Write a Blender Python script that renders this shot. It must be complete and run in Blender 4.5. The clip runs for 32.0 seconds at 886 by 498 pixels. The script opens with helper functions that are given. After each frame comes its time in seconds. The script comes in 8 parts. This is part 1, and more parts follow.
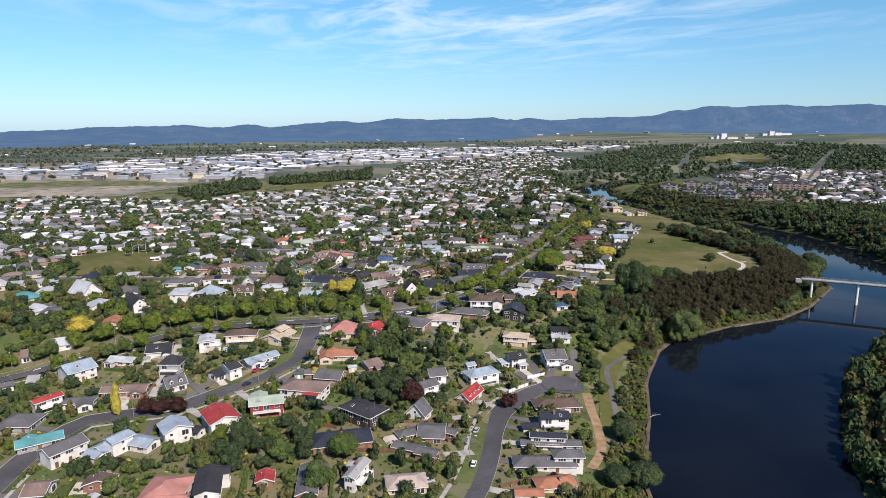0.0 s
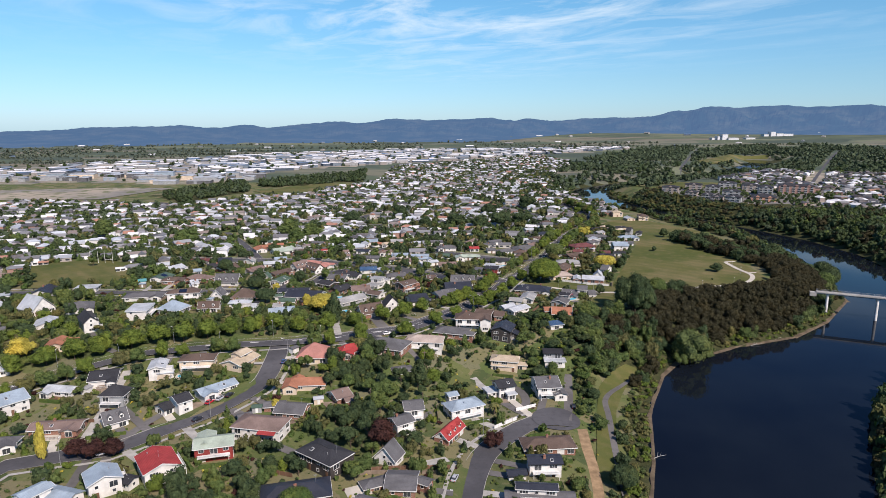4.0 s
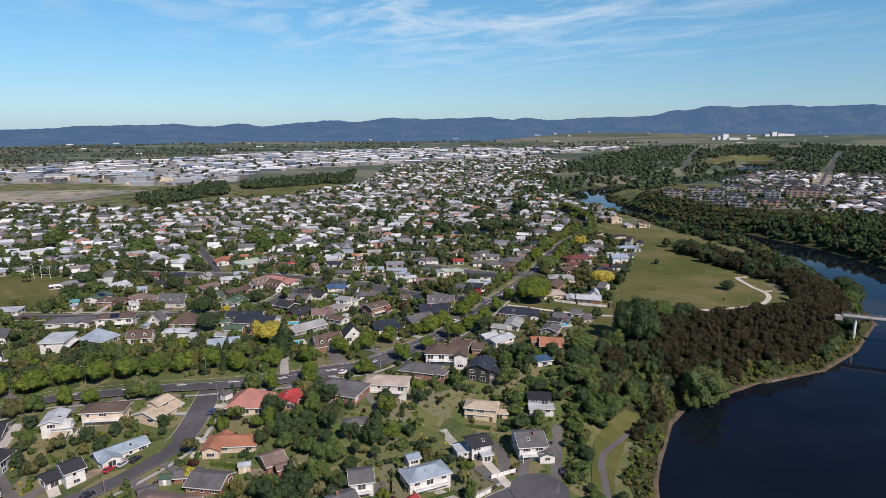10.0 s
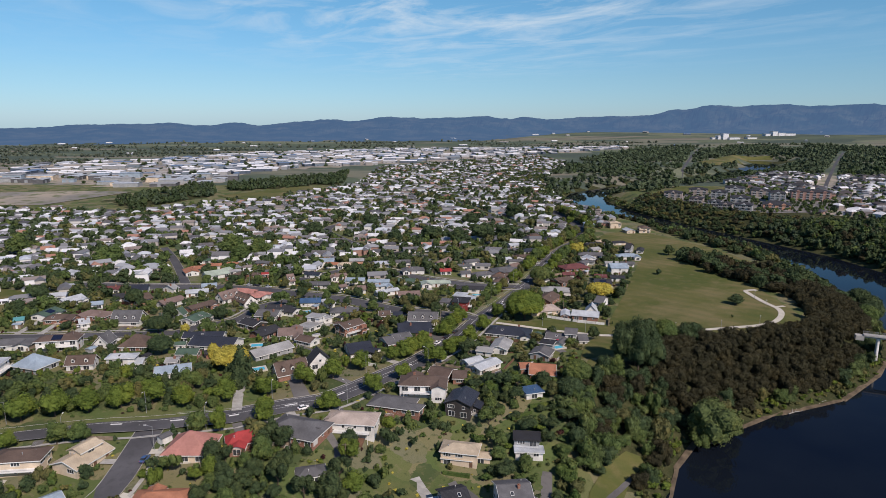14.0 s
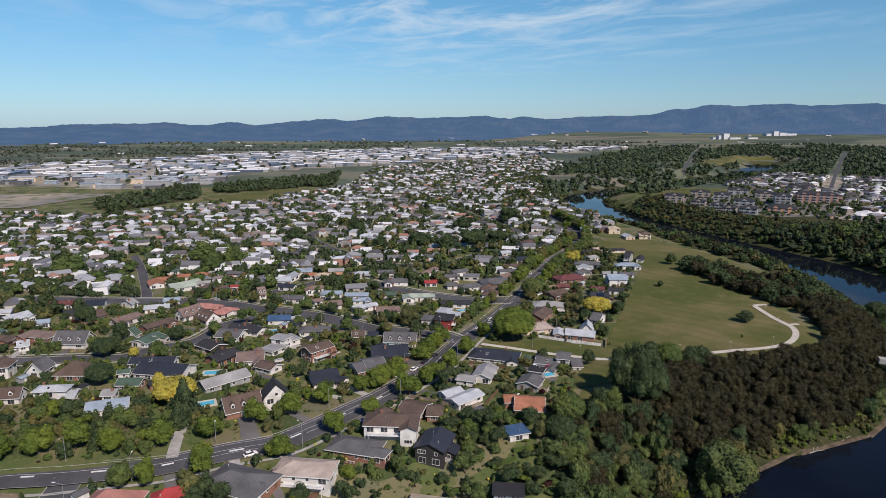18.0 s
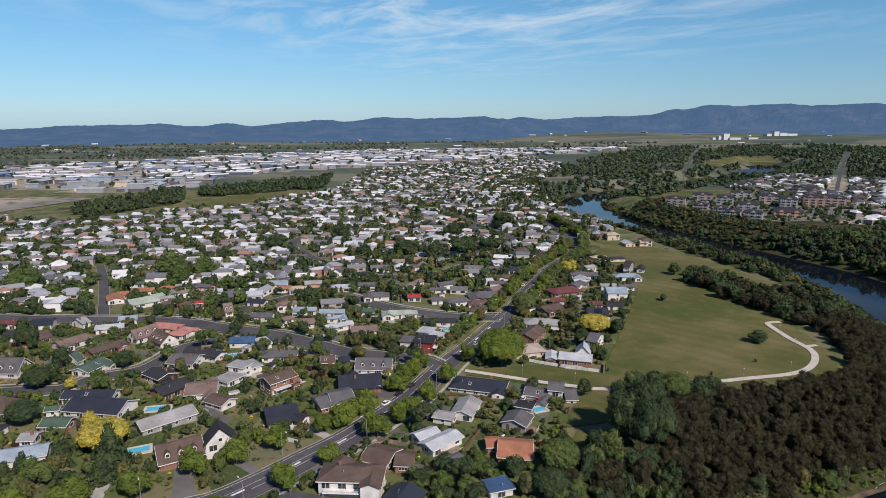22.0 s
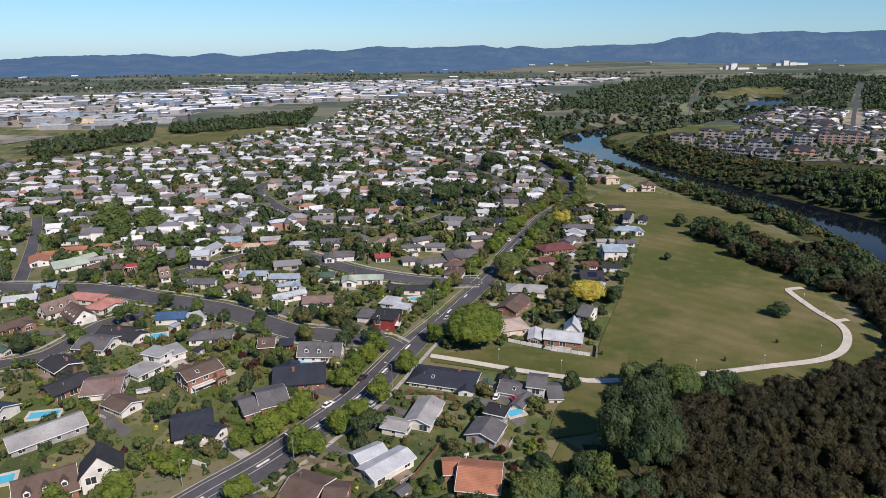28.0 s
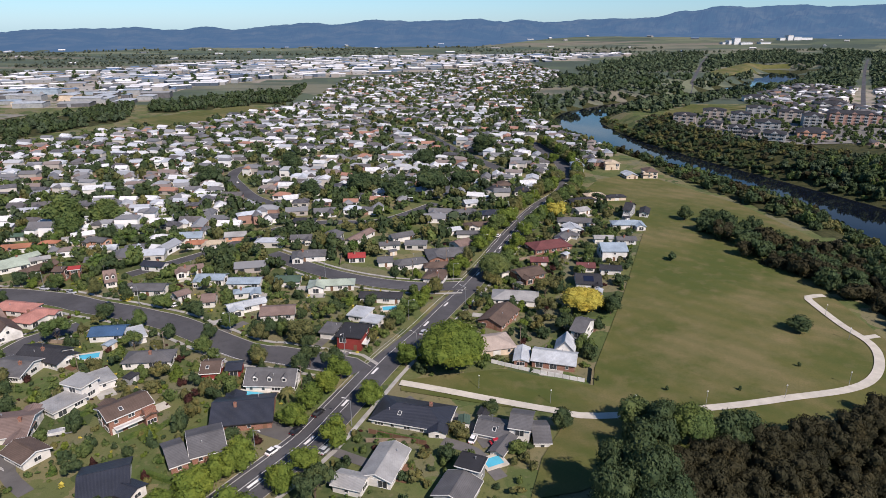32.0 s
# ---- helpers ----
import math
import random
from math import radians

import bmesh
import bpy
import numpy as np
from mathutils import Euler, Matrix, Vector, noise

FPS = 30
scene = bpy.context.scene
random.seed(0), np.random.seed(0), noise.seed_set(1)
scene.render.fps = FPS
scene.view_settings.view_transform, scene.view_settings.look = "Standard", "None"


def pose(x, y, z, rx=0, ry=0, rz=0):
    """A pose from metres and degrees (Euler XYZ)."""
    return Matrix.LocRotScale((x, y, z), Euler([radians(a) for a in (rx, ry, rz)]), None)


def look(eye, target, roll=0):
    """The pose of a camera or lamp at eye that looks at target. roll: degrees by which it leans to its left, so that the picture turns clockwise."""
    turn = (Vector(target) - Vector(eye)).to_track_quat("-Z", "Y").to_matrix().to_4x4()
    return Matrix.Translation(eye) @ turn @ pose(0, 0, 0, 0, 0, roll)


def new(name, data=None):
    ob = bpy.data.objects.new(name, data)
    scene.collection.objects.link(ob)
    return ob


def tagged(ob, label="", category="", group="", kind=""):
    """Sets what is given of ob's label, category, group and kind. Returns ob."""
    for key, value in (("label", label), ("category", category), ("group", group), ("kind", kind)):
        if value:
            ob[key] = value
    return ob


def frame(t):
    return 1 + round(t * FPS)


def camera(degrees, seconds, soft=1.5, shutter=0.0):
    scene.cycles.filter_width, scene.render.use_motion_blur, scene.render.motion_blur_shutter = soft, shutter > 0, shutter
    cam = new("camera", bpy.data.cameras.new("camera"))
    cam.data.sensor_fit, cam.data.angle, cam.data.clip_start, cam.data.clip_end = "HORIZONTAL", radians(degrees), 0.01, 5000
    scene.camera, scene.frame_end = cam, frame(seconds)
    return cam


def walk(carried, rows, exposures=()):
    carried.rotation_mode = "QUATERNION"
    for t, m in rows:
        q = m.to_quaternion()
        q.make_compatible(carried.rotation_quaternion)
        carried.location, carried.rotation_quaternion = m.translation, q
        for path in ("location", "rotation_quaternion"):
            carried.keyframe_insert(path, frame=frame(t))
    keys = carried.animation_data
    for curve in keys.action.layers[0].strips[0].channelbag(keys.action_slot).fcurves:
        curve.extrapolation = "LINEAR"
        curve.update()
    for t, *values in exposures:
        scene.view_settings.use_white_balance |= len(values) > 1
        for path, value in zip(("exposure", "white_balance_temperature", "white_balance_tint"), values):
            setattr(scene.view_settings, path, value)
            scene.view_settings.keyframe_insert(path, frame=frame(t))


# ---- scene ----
cam = camera(70.0, 32.0, 0.65)
ROWS = [
    (0.0, pose(0.05, 0.02, 105.00, 78.52, 0.11, 0.09)),
    (3.0, pose(6.51, 24.28, 104.86, 78.56, 0.08, 0.08)),
    (6.0, pose(13.16, 49.30, 104.90, 78.55, 0.05, 0.07)),
    (9.0, pose(19.83, 74.37, 104.80, 78.50, -0.01, 0.01)),
    (12.0, pose(26.14, 99.01, 105.05, 78.44, -0.09, -0.05)),
    (14.0, pose(30.67, 115.30, 105.27, 78.40, -0.10, -0.09)),
    (17.0, pose(37.92, 139.59, 105.44, 78.37, -0.10, -0.11)),
    (19.0, pose(42.46, 155.48, 105.41, 78.37, -0.09, -0.14)),
    (21.0, pose(46.79, 171.71, 105.37, 78.39, -0.02, -0.19)),
    (23.0, pose(51.36, 188.21, 105.08, 78.45, 0.03, -0.25)),
    (24.0, pose(53.73, 196.63, 104.90, 78.32, 0.08, -0.29)),
    (24.5, pose(54.90, 200.87, 104.85, 77.82, 0.09, -0.30)),
    (25.0, pose(56.08, 205.11, 104.80, 76.97, 0.11, -0.31)),
    (25.5, pose(57.22, 209.28, 104.80, 76.22, 0.11, -0.32)),
    (27.5, pose(61.81, 225.96, 104.81, 73.28, 0.13, -0.33)),
    (28.0, pose(62.96, 230.13, 104.82, 72.43, 0.13, -0.33)),
    (28.5, pose(63.99, 234.26, 104.94, 71.72, 0.09, -0.35)),
    (29.0, pose(65.02, 238.40, 105.05, 70.99, 0.05, -0.36)),
    (29.5, pose(66.02, 242.59, 105.13, 70.50, 0.03, -0.37)),
    (30.0, pose(67.03, 246.78, 105.21, 70.37, 0.00, -0.39)),
    (31.0, pose(69.16, 255.26, 105.23, 70.36, 0.01, -0.42)),
    (32.0, pose(71.43, 263.78, 105.23, 70.28, 0.03, -0.44)),
]
EXPOSURE = [(0.0, 0.42), (6.0, 0.26), (10.0, 0.09), (14.0, -0.02), (20.0, -0.02), (25.0, 0.11), (30.0, 0.27), (32.0, 0.29)]
walk(cam, ROWS, EXPOSURE)

# ---- light ----
SUN_TO = Vector((0.55, -0.83, 0.0)).normalized()
SUN_ELEV = radians(43)
sun_data = bpy.data.lights.new("sun", "SUN")
sun_data.energy, sun_data.angle, sun_data.color = 5.0, radians(0.55), (1.0, 0.865, 0.80)
sun = new("sun", sun_data)
sun.matrix_world = look((0, 0, 300), Vector((0, 0, 300)) - (SUN_TO * math.cos(SUN_ELEV) + Vector((0, 0, math.sin(SUN_ELEV)))))

world = bpy.data.worlds.new("world")
scene.world = world
world.use_nodes = True
wn, wl = world.node_tree.nodes, world.node_tree.links
wn.clear()
w_out = wn.new("ShaderNodeOutputWorld")
w_bg = wn.new("ShaderNodeBackground")
w_sky = wn.new("ShaderNodeTexSky")
w_sky.sky_type, w_sky.sun_disc = "NISHITA", False
w_sky.sun_elevation, w_sky.sun_rotation = SUN_ELEV, math.atan2(SUN_TO.x, SUN_TO.y)
w_sky.air_density, w_sky.dust_density, w_sky.ozone_density, w_sky.altitude = 1.0, 0.12, 3.5, 50
w_bg.inputs["Strength"].default_value = 0.121
# thin high cloud: streaky noise on the sky dome, only well above the horizon
w_co = wn.new("ShaderNodeTexCoord")
w_sep = wn.new("ShaderNodeSeparateXYZ")
wl.new(w_co.outputs["Generated"], w_sep.inputs[0])


def wmath(op, a, b=None, c=None):
    n = wn.new("ShaderNodeMath")
    n.operation = op
    for i, v in enumerate((a, b, c)):
        if v is None:
            continue
        if isinstance(v, (int, float)):
            n.inputs[i].default_value = v
        else:
            wl.new(v, n.inputs[i])
    return n.outputs[0]


zc = wmath("MAXIMUM", w_sep.outputs[2], 0.03)
cx = wmath("DIVIDE", w_sep.outputs[0], zc)
cy = wmath("DIVIDE", w_sep.outputs[1], zc)
w_cmb = wn.new("ShaderNodeCombineXYZ")
wl.new(wmath("ADD", wmath("MULTIPLY", cx, 0.85), wmath("MULTIPLY", cy, 0.25)), w_cmb.inputs[0])
wl.new(wmath("MULTIPLY", cy, 0.5), w_cmb.inputs[1])
w_n1 = wn.new("ShaderNodeTexNoise")
w_n1.inputs["Scale"].default_value, w_n1.inputs["Detail"].default_value = 1.3, 9.0
w_n1.inputs["Roughness"].default_value, w_n1.inputs["Distortion"].default_value = 0.62, 0.6
wl.new(w_cmb.outputs[0], w_n1.inputs["Vector"])
w_n2 = wn.new("ShaderNodeTexNoise")
w_n2.inputs["Scale"].default_value, w_n2.inputs["Detail"].default_value = 0.33, 2.0
wl.new(w_cmb.outputs[0], w_n2.inputs["Vector"])
cl = wmath("MULTIPLY", wmath("SUBTRACT", w_n1.outputs[0], 0.43), 3.6)
# the bank of cirrus lies ahead, thinning to both sides
side = wmath("DIVIDE", wmath("SUBTRACT", cx, 0.3), 2.6)
bank = wmath("ADD", wmath("POWER", 2.718, wmath("MULTIPLY", wmath("MULTIPLY", side, side), -1.0)), 0.12)
cl = wmath("MULTIPLY", cl, wmath("MULTIPLY", bank, wmath("ADD", w_n2.outputs[0], 0.35)))
w_cl = wn.new("ShaderNodeClamp")
wl.new(cl, w_cl.inputs[0])
lift = wn.new("ShaderNodeMapRange")
lift.inputs[1].default_value, lift.inputs[2].default_value = 0.05, 0.14
lift.inputs[3].default_value, lift.inputs[4].default_value = 0.0, 0.95
wl.new(w_sep.outputs[2], lift.inputs[0])
w_mix = wn.new("ShaderNodeMix")
w_mix.data_type = "RGBA"
fade = wn.new("ShaderNodeMapRange")
fade.inputs[1].default_value, fade.inputs[2].default_value = 0.20, 0.30
fade.inputs[3].default_value, fade.inputs[4].default_value = 1.0, 0.0
wl.new(w_sep.outputs[2], fade.inputs[0])
wl.new(wmath("MULTIPLY", wmath("MULTIPLY", w_cl.outputs[0], lift.outputs[0]), fade.outputs[0]), w_mix.inputs[0])
w_tint = wn.new("ShaderNodeValToRGB")
wl.new(w_sep.outputs[2], w_tint.inputs[0])
w_tint.color_ramp.elements[0].color, w_tint.color_ramp.elements[1].color = (0.42, 0.60, 0.92, 1), (0.62, 0.74, 0.86, 1)
w_tint.color_ramp.elements[1].position = 0.75
for at, c in ((0.06, (0.46, 0.64, 0.83, 1)), (0.17, (0.48, 0.75, 0.86, 1)), (0.30, (0.24, 0.43, 0.64, 1)), (0.5, (0.20, 0.38, 0.60, 1))):
    w_tint.color_ramp.elements.new(at).color = c
w_air = wn.new("ShaderNodeMix")
w_air.data_type, w_air.blend_type = "RGBA", "MULTIPLY"
w_air.inputs[0].default_value = 1.0
wl.new(w_sky.outputs[0], w_air.inputs[6])
wl.new(w_tint.outputs[0], w_air.inputs[7])
wl.new(w_air.outputs[2], w_mix.inputs[6])
w_mix.inputs[7].default_value = (5.6, 6.3, 7.0, 1)
wl.new(w_mix.outputs[2], w_bg.inputs["Color"])
wl.new(w_bg.outputs[0], w_out.inputs[0])


# ---- materials ----
class Nodes:
    """A small wrapper for building node materials."""

    def __init__(self, name, rough=0.8, metal=0.0, spec=0.35):
        self.m = bpy.data.materials.new(name)
        self.m.use_nodes = True
        self.t = self.m.node_tree
        self.b = self.t.nodes["Principled BSDF"]
        self.b.inputs["Roughness"].default_value = rough
        self.b.inputs["Metallic"].default_value = metal
        self.b.inputs["Specular IOR Level"].default_value = spec
        self.geo = self.t.nodes.new("ShaderNodeNewGeometry")
        self.tc = self.t.nodes.new("ShaderNodeTexCoord")
        self.oi = self.t.nodes.new("ShaderNodeObjectInfo")

    def put(self, sock, v):
        if isinstance(v, bpy.types.NodeSocket):
            self.t.links.new(v, sock)
        else:
            sock.default_value = v

    def noise(self, scale, detail=4.0, vec=None, rough=0.55, distort=0.0):
        n = self.t.nodes.new("ShaderNodeTexNoise")
        n.inputs["Scale"].default_value, n.inputs["Detail"].default_value = scale, detail
        n.inputs["Roughness"].default_value, n.inputs["Distortion"].default_value = rough, distort
        self.t.links.new(vec or self.geo.outputs["Position"], n.inputs["Vector"])
        return n.outputs["Fac"]

    def math(self, op, a, b=0.0):
        n = self.t.nodes.new("ShaderNodeMath")
        n.operation = op
        self.put(n.inputs[0], a)
        self.put(n.inputs[1], b)
        return n.outputs[0]

    def rng(self, v, a, b, c=0.0, d=1.0):
        n = self.t.nodes.new("ShaderNodeMapRange")
        self.put(n.inputs[0], v)
        for i, k in enumerate((a, b, c, d)):
            n.inputs[i + 1].default_value = k
        return n.outputs[0]

    def mix(self, f, a, b, mode="MIX"):
        n = self.t.nodes.new("ShaderNodeMix")
        n.data_type, n.blend_type = "RGBA", mode
        self.put(n.inputs[0], f)
        for i, v in ((6, a), (7, b)):
            self.put(n.inputs[i], (*v, 1) if isinstance(v, tuple) else v)
        return n.outputs[2]

    def ramp(self, v, cols, step=False):
        n = self.t.nodes.new("ShaderNodeValToRGB")
        e = n.color_ramp.elements
        n.color_ramp.interpolation = "CONSTANT" if step else "LINEAR"
        while len(e) < len(cols):
            e.new(0.5)
        for i, c in enumerate(cols):
            e[i].position = i / len(cols) if step else i / (len(cols) - 1)
            e[i].color = (*c, 1)
        self.put(n.inputs[0], v)
        return n.outputs[0]

    def color(self, v):
        self.put(self.b.inputs["Base Color"], (*v, 1) if isinstance(v, tuple) else v)
        return self

    def bump(self, h, strength=0.3, dist=0.05):
        n = self.t.nodes.new("ShaderNodeBump")
        n.inputs["Strength"].default_value, n.inputs["Distance"].default_value = strength, dist
        self.put(n.inputs["Height"], h)
        self.t.links.new(n.outputs[0], self.b.inputs["Normal"])
        return self


def mul(c, k):
    return tuple(min(1.0, v * k) for v in c)


def painted(name, c, rough=0.6, metal=0.0, var=0.25, spec=0.35):
    """Paint or render with broad fading and fine grime."""
    n = Nodes(name, rough, metal, spec)
    a = n.noise(0.35, 4.0)
    b = n.noise(4.0, 5.0)
    col = n.mix(n.rng(a, 0.3, 0.7), mul(c, 1 - var), mul(c, 1 + var * 0.5))
    col = n.mix(n.rng(b, 0.5, 0.8, 0, 0.3), col, mul(c, 0.6))
    n.color(col).bump(b, 0.08, 0.02)
    return n.m


def roofing(name, c, metal=False):
    """Tile or corrugated steel roof: courses run along the slope, with lichen and patchy fading."""
    n = Nodes(name, 0.5 if metal else 0.85, 0.0, 0.5 if metal else 0.25)
    w = n.t.nodes.new("ShaderNodeTexWave")
    w.wave_type, w.bands_direction = "BANDS", "X" if metal else "Z"
    w.inputs["Scale"].default_value = 1.1 if metal else 2.2
    n.t.links.new(n.tc.outputs["Object"], w.inputs["Vector"])
    a, b, c2 = n.noise(0.22, 5.0), n.noise(1.6, 6.0), n.noise(9.0, 3.0)
    col = n.mix(n.rng(a, 0.3, 0.72), mul(c, 0.72), mul(c, 1.18))
    col = n.mix(n.rng(b, 0.48, 0.75, 0, 0.45), col, mul(c, 0.55))
    col = n.mix(n.rng(c2, 0.55, 0.75, 0, 0.25), col, (0.22, 0.22, 0.19))
    col = n.mix(n.rng(w.outputs["Fac"], 0.0, 0.35, 0.35, 0.0), col, mul(c, 0.45))
    n.color(col).bump(w.outputs["Fac"], 0.5, 0.06)
    return n.m


ROOF_COL = {
    "g": (0.115, 0.115, 0.12), "d": (0.035, 0.036, 0.042), "b": (0.115, 0.082, 0.066), "r": (0.33, 0.045, 0.045),
    "o": (0.36, 0.16, 0.095), "w": (0.47, 0.50, 0.52), "l": (0.30, 0.37, 0.43), "n": (0.028, 0.032, 0.045),
    "s": (0.07, 0.115, 0.085), "p": (0.20, 0.145, 0.125), "q": (0.42, 0.20, 0.165), "c": (0.48, 0.40, 0.29),
    "t": (0.36, 0.42, 0.34), "e": (0.10, 0.30, 0.31), "i": (0.05, 0.105, 0.20), "y": (0.33, 0.33, 0.32), "v": (0.15, 0.055, 0.055), "m": (0.42, 0.35, 0.30)}
STEEL = "wlnteiy"
WALL_COL = {"w": (0.64, 0.63, 0.59), "c": (0.58, 0.48, 0.36), "d": (0.045, 0.04, 0.038), "y": (0.30, 0.31, 0.31), "r": (0.22, 0.035, 0.03), "o": (0.55, 0.30, 0.20)}
ROOF = {k: roofing("roof_" + k, v, k in STEEL) for k, v in ROOF_COL.items()}
WALL = {k: painted("wall_" + k, v, 0.7) for k, v in WALL_COL.items()}


def brick_mat():
    n = Nodes("brick_wall", 0.9, 0.0, 0.2)
    b = n.t.nodes.new("ShaderNodeTexBrick")
    b.inputs["Color1"].default_value, b.inputs["Color2"].default_value = (0.25, 0.10, 0.065, 1), (0.17, 0.075, 0.05, 1)
    b.inputs["Mortar"].default_value = (0.30, 0.27, 0.23, 1)
    b.inputs["Scale"].default_value = 1.0
    b.inputs["Brick Width"].default_value, b.inputs["Row Height"].default_value, b.inputs["Mortar Size"].default_value = 0.24, 0.086, 0.006
    cmb = n.t.nodes.new("ShaderNodeCombineXYZ")
    sep = n.t.nodes.new("ShaderNodeSeparateXYZ")
    n.t.links.new(n.tc.outputs["Object"], sep.inputs[0])
    n.put(cmb.inputs[0], n.math("ADD", sep.outputs[0], sep.outputs[1]))
    n.put(cmb.inputs[1], sep.outputs[2])
    n.t.links.new(cmb.outputs[0], b.inputs["Vector"])
    col = n.mix(n.rng(n.noise(0.5), 0.3, 0.7, 0, 0.4), b.outputs["Color"], (0.30, 0.17, 0.12))
    n.color(col)
    return n.m


WALL["k"] = brick_mat()
WHITE = painted("white_trim", (0.70, 0.70, 0.67), 0.5)
CONCRETE = painted("concrete", (0.36, 0.35, 0.32), 0.9, 0, 0.3)
PALE_PATH = painted("path_concrete", (0.50, 0.47, 0.40), 0.9, 0, 0.18)
TIMBER = painted("timber", (0.16, 0.09, 0.055), 0.85, 0, 0.4)
FENCE_WOOD = painted("fence_wood", (0.24, 0.19, 0.14), 0.9, 0, 0.4)
STEEL_GREY = painted("galvanised_steel", (0.36, 0.37, 0.38), 0.45, 0.4)
DARK_METAL = painted("dark_metal", (0.03, 0.03, 0.032), 0.5)
POOL_BLUE = painted("pool_water", (0.10, 0.45, 0.60), 0.08, 0, 0.1, 0.5)
TYRE = painted("tyre", (0.02, 0.02, 0.02), 0.9)


def glass_mat():
    n = Nodes("window_glass", 0.06, 0.0, 0.6)
    n.color(n.mix(n.rng(n.noise(0.4), 0.35, 0.65), (0.018, 0.022, 0.028), (0.06, 0.065, 0.07)))
    return n.m


GLASS = glass_mat()


def asphalt_mat(name, c):
    n = Nodes(name, 0.9, 0.0, 0.25)
    a, b, d = n.noise(0.06, 4.0), n.noise(0.5, 6.0), n.noise(14.0, 3.0)
    col = n.mix(n.rng(a, 0.35, 0.65), mul(c, 0.8), mul(c, 1.25))
    col = n.mix(n.rng(b, 0.5, 0.72, 0, 0.5), col, mul(c, 0.6))
    col = n.mix(n.rng(d, 0.5, 0.8, 0, 0.3), col, mul(c, 1.9))
    n.color(col).bump(d, 0.15, 0.01)
    return n.m


ASPHALT = asphalt_mat("asphalt", (0.072, 0.072, 0.077))
DRIVE = asphalt_mat("driveway_asphalt", (0.12, 0.115, 0.11))
MARK = painted("road_paint", (0.72, 0.72, 0.70), 0.7)


def lawn_mat():
    """Gardens: each plot has its own mown, dry, bare or paved ground, worn and patchy inside."""
    n = Nodes("suburban_ground", 0.95, 0.0, 0.15)
    warp = n.t.nodes.new("ShaderNodeVectorMath")
    warp.operation = "ADD"
    wn_ = n.t.nodes.new("ShaderNodeTexNoise")
    wn_.inputs["Scale"].default_value, wn_.inputs["Detail"].default_value = 0.22, 3.0
    n.t.links.new(n.geo.outputs["Position"], wn_.inputs["Vector"])
    sc = n.t.nodes.new("ShaderNodeVectorMath")
    sc.operation = "SCALE"
    sc.inputs["Scale"].default_value = 5.0
    n.t.links.new(wn_.outputs["Color"], sc.inputs[0])
    n.t.links.new(n.geo.outputs["Position"], warp.inputs[0])
    n.t.links.new(sc.outputs[0], warp.inputs[1])
    v = n.t.nodes.new("ShaderNodeTexVoronoi")
    v.inputs["Scale"].default_value = 0.085
    n.t.links.new(warp.outputs[0], v.inputs["Vector"])
    sep = n.t.nodes.new("ShaderNodeSeparateColor")
    n.t.links.new(v.outputs["Color"], sep.inputs[0])
    col = n.ramp(sep.outputs[0], [(0.080, 0.106, 0.036), (0.175, 0.158, 0.082), (0.108, 0.124, 0.046), (0.060, 0.082, 0.032), (0.165, 0.150, 0.085), (0.115, 0.128, 0.052), (0.145, 0.142, 0.085), (0.085, 0.116, 0.038)], True)
    a, b, d = n.noise(0.10, 5.0), n.noise(0.45, 6.0), n.noise(3.0, 5.0)
    col = n.mix(n.rng(a, 0.47, 0.64, 0, 0.5), col, (0.145, 0.14, 0.058))
    col = n.mix(n.rng(b, 0.58, 0.68, 0, 0.5), col, (0.17, 0.15, 0.085))
    col = n.mix(n.rng(b, 0.32, 0.42, 0.6, 0), col, (0.034, 0.052, 0.018))
    col = n.mix(n.rng(d, 0.48, 0.75, 0, 0.4), col, (0.04, 0.055, 0.02))
    n.color(col).bump(d, 0.5, 0.12)
    return n.m


def park_mat():
    n = Nodes("park_grass", 0.95, 0.0, 0.15)
    a, b, d = n.noise(0.022, 5.0, rough=0.6), n.noise(0.16, 6.0), n.noise(2.2, 6.0)
    w = n.t.nodes.new("ShaderNodeTexWave")
    w.bands_direction = "DIAGONAL"
    w.inputs["Scale"].default_value, w.inputs["Distortion"].default_value = 0.05, 2.5
    n.t.links.new(n.geo.outputs["Position"], w.inputs["Vector"])
    col = n.mix(n.rng(a, 0.40, 0.60), (0.072, 0.086, 0.022), (0.118, 0.112, 0.038))
    col = n.mix(n.rng(b, 0.52, 0.72, 0, 0.6), col, (0.165, 0.135, 0.066))
    col = n.mix(n.rng(n.noise(0.016, 6.0, rough=0.65), 0.49, 0.62, 0, 0.7), col, (0.195, 0.155, 0.078))
    col = n.mix(n.rng(w.outputs["Fac"], 0.2, 0.9, 0, 0.22), col, (0.050, 0.080, 0.022))
    col = n.mix(n.rng(d, 0.42, 0.72, 0, 0.4), col, (0.055, 0.075, 0.022))
    n.color(col).bump(d, 0.4, 0.08)
    return n.m


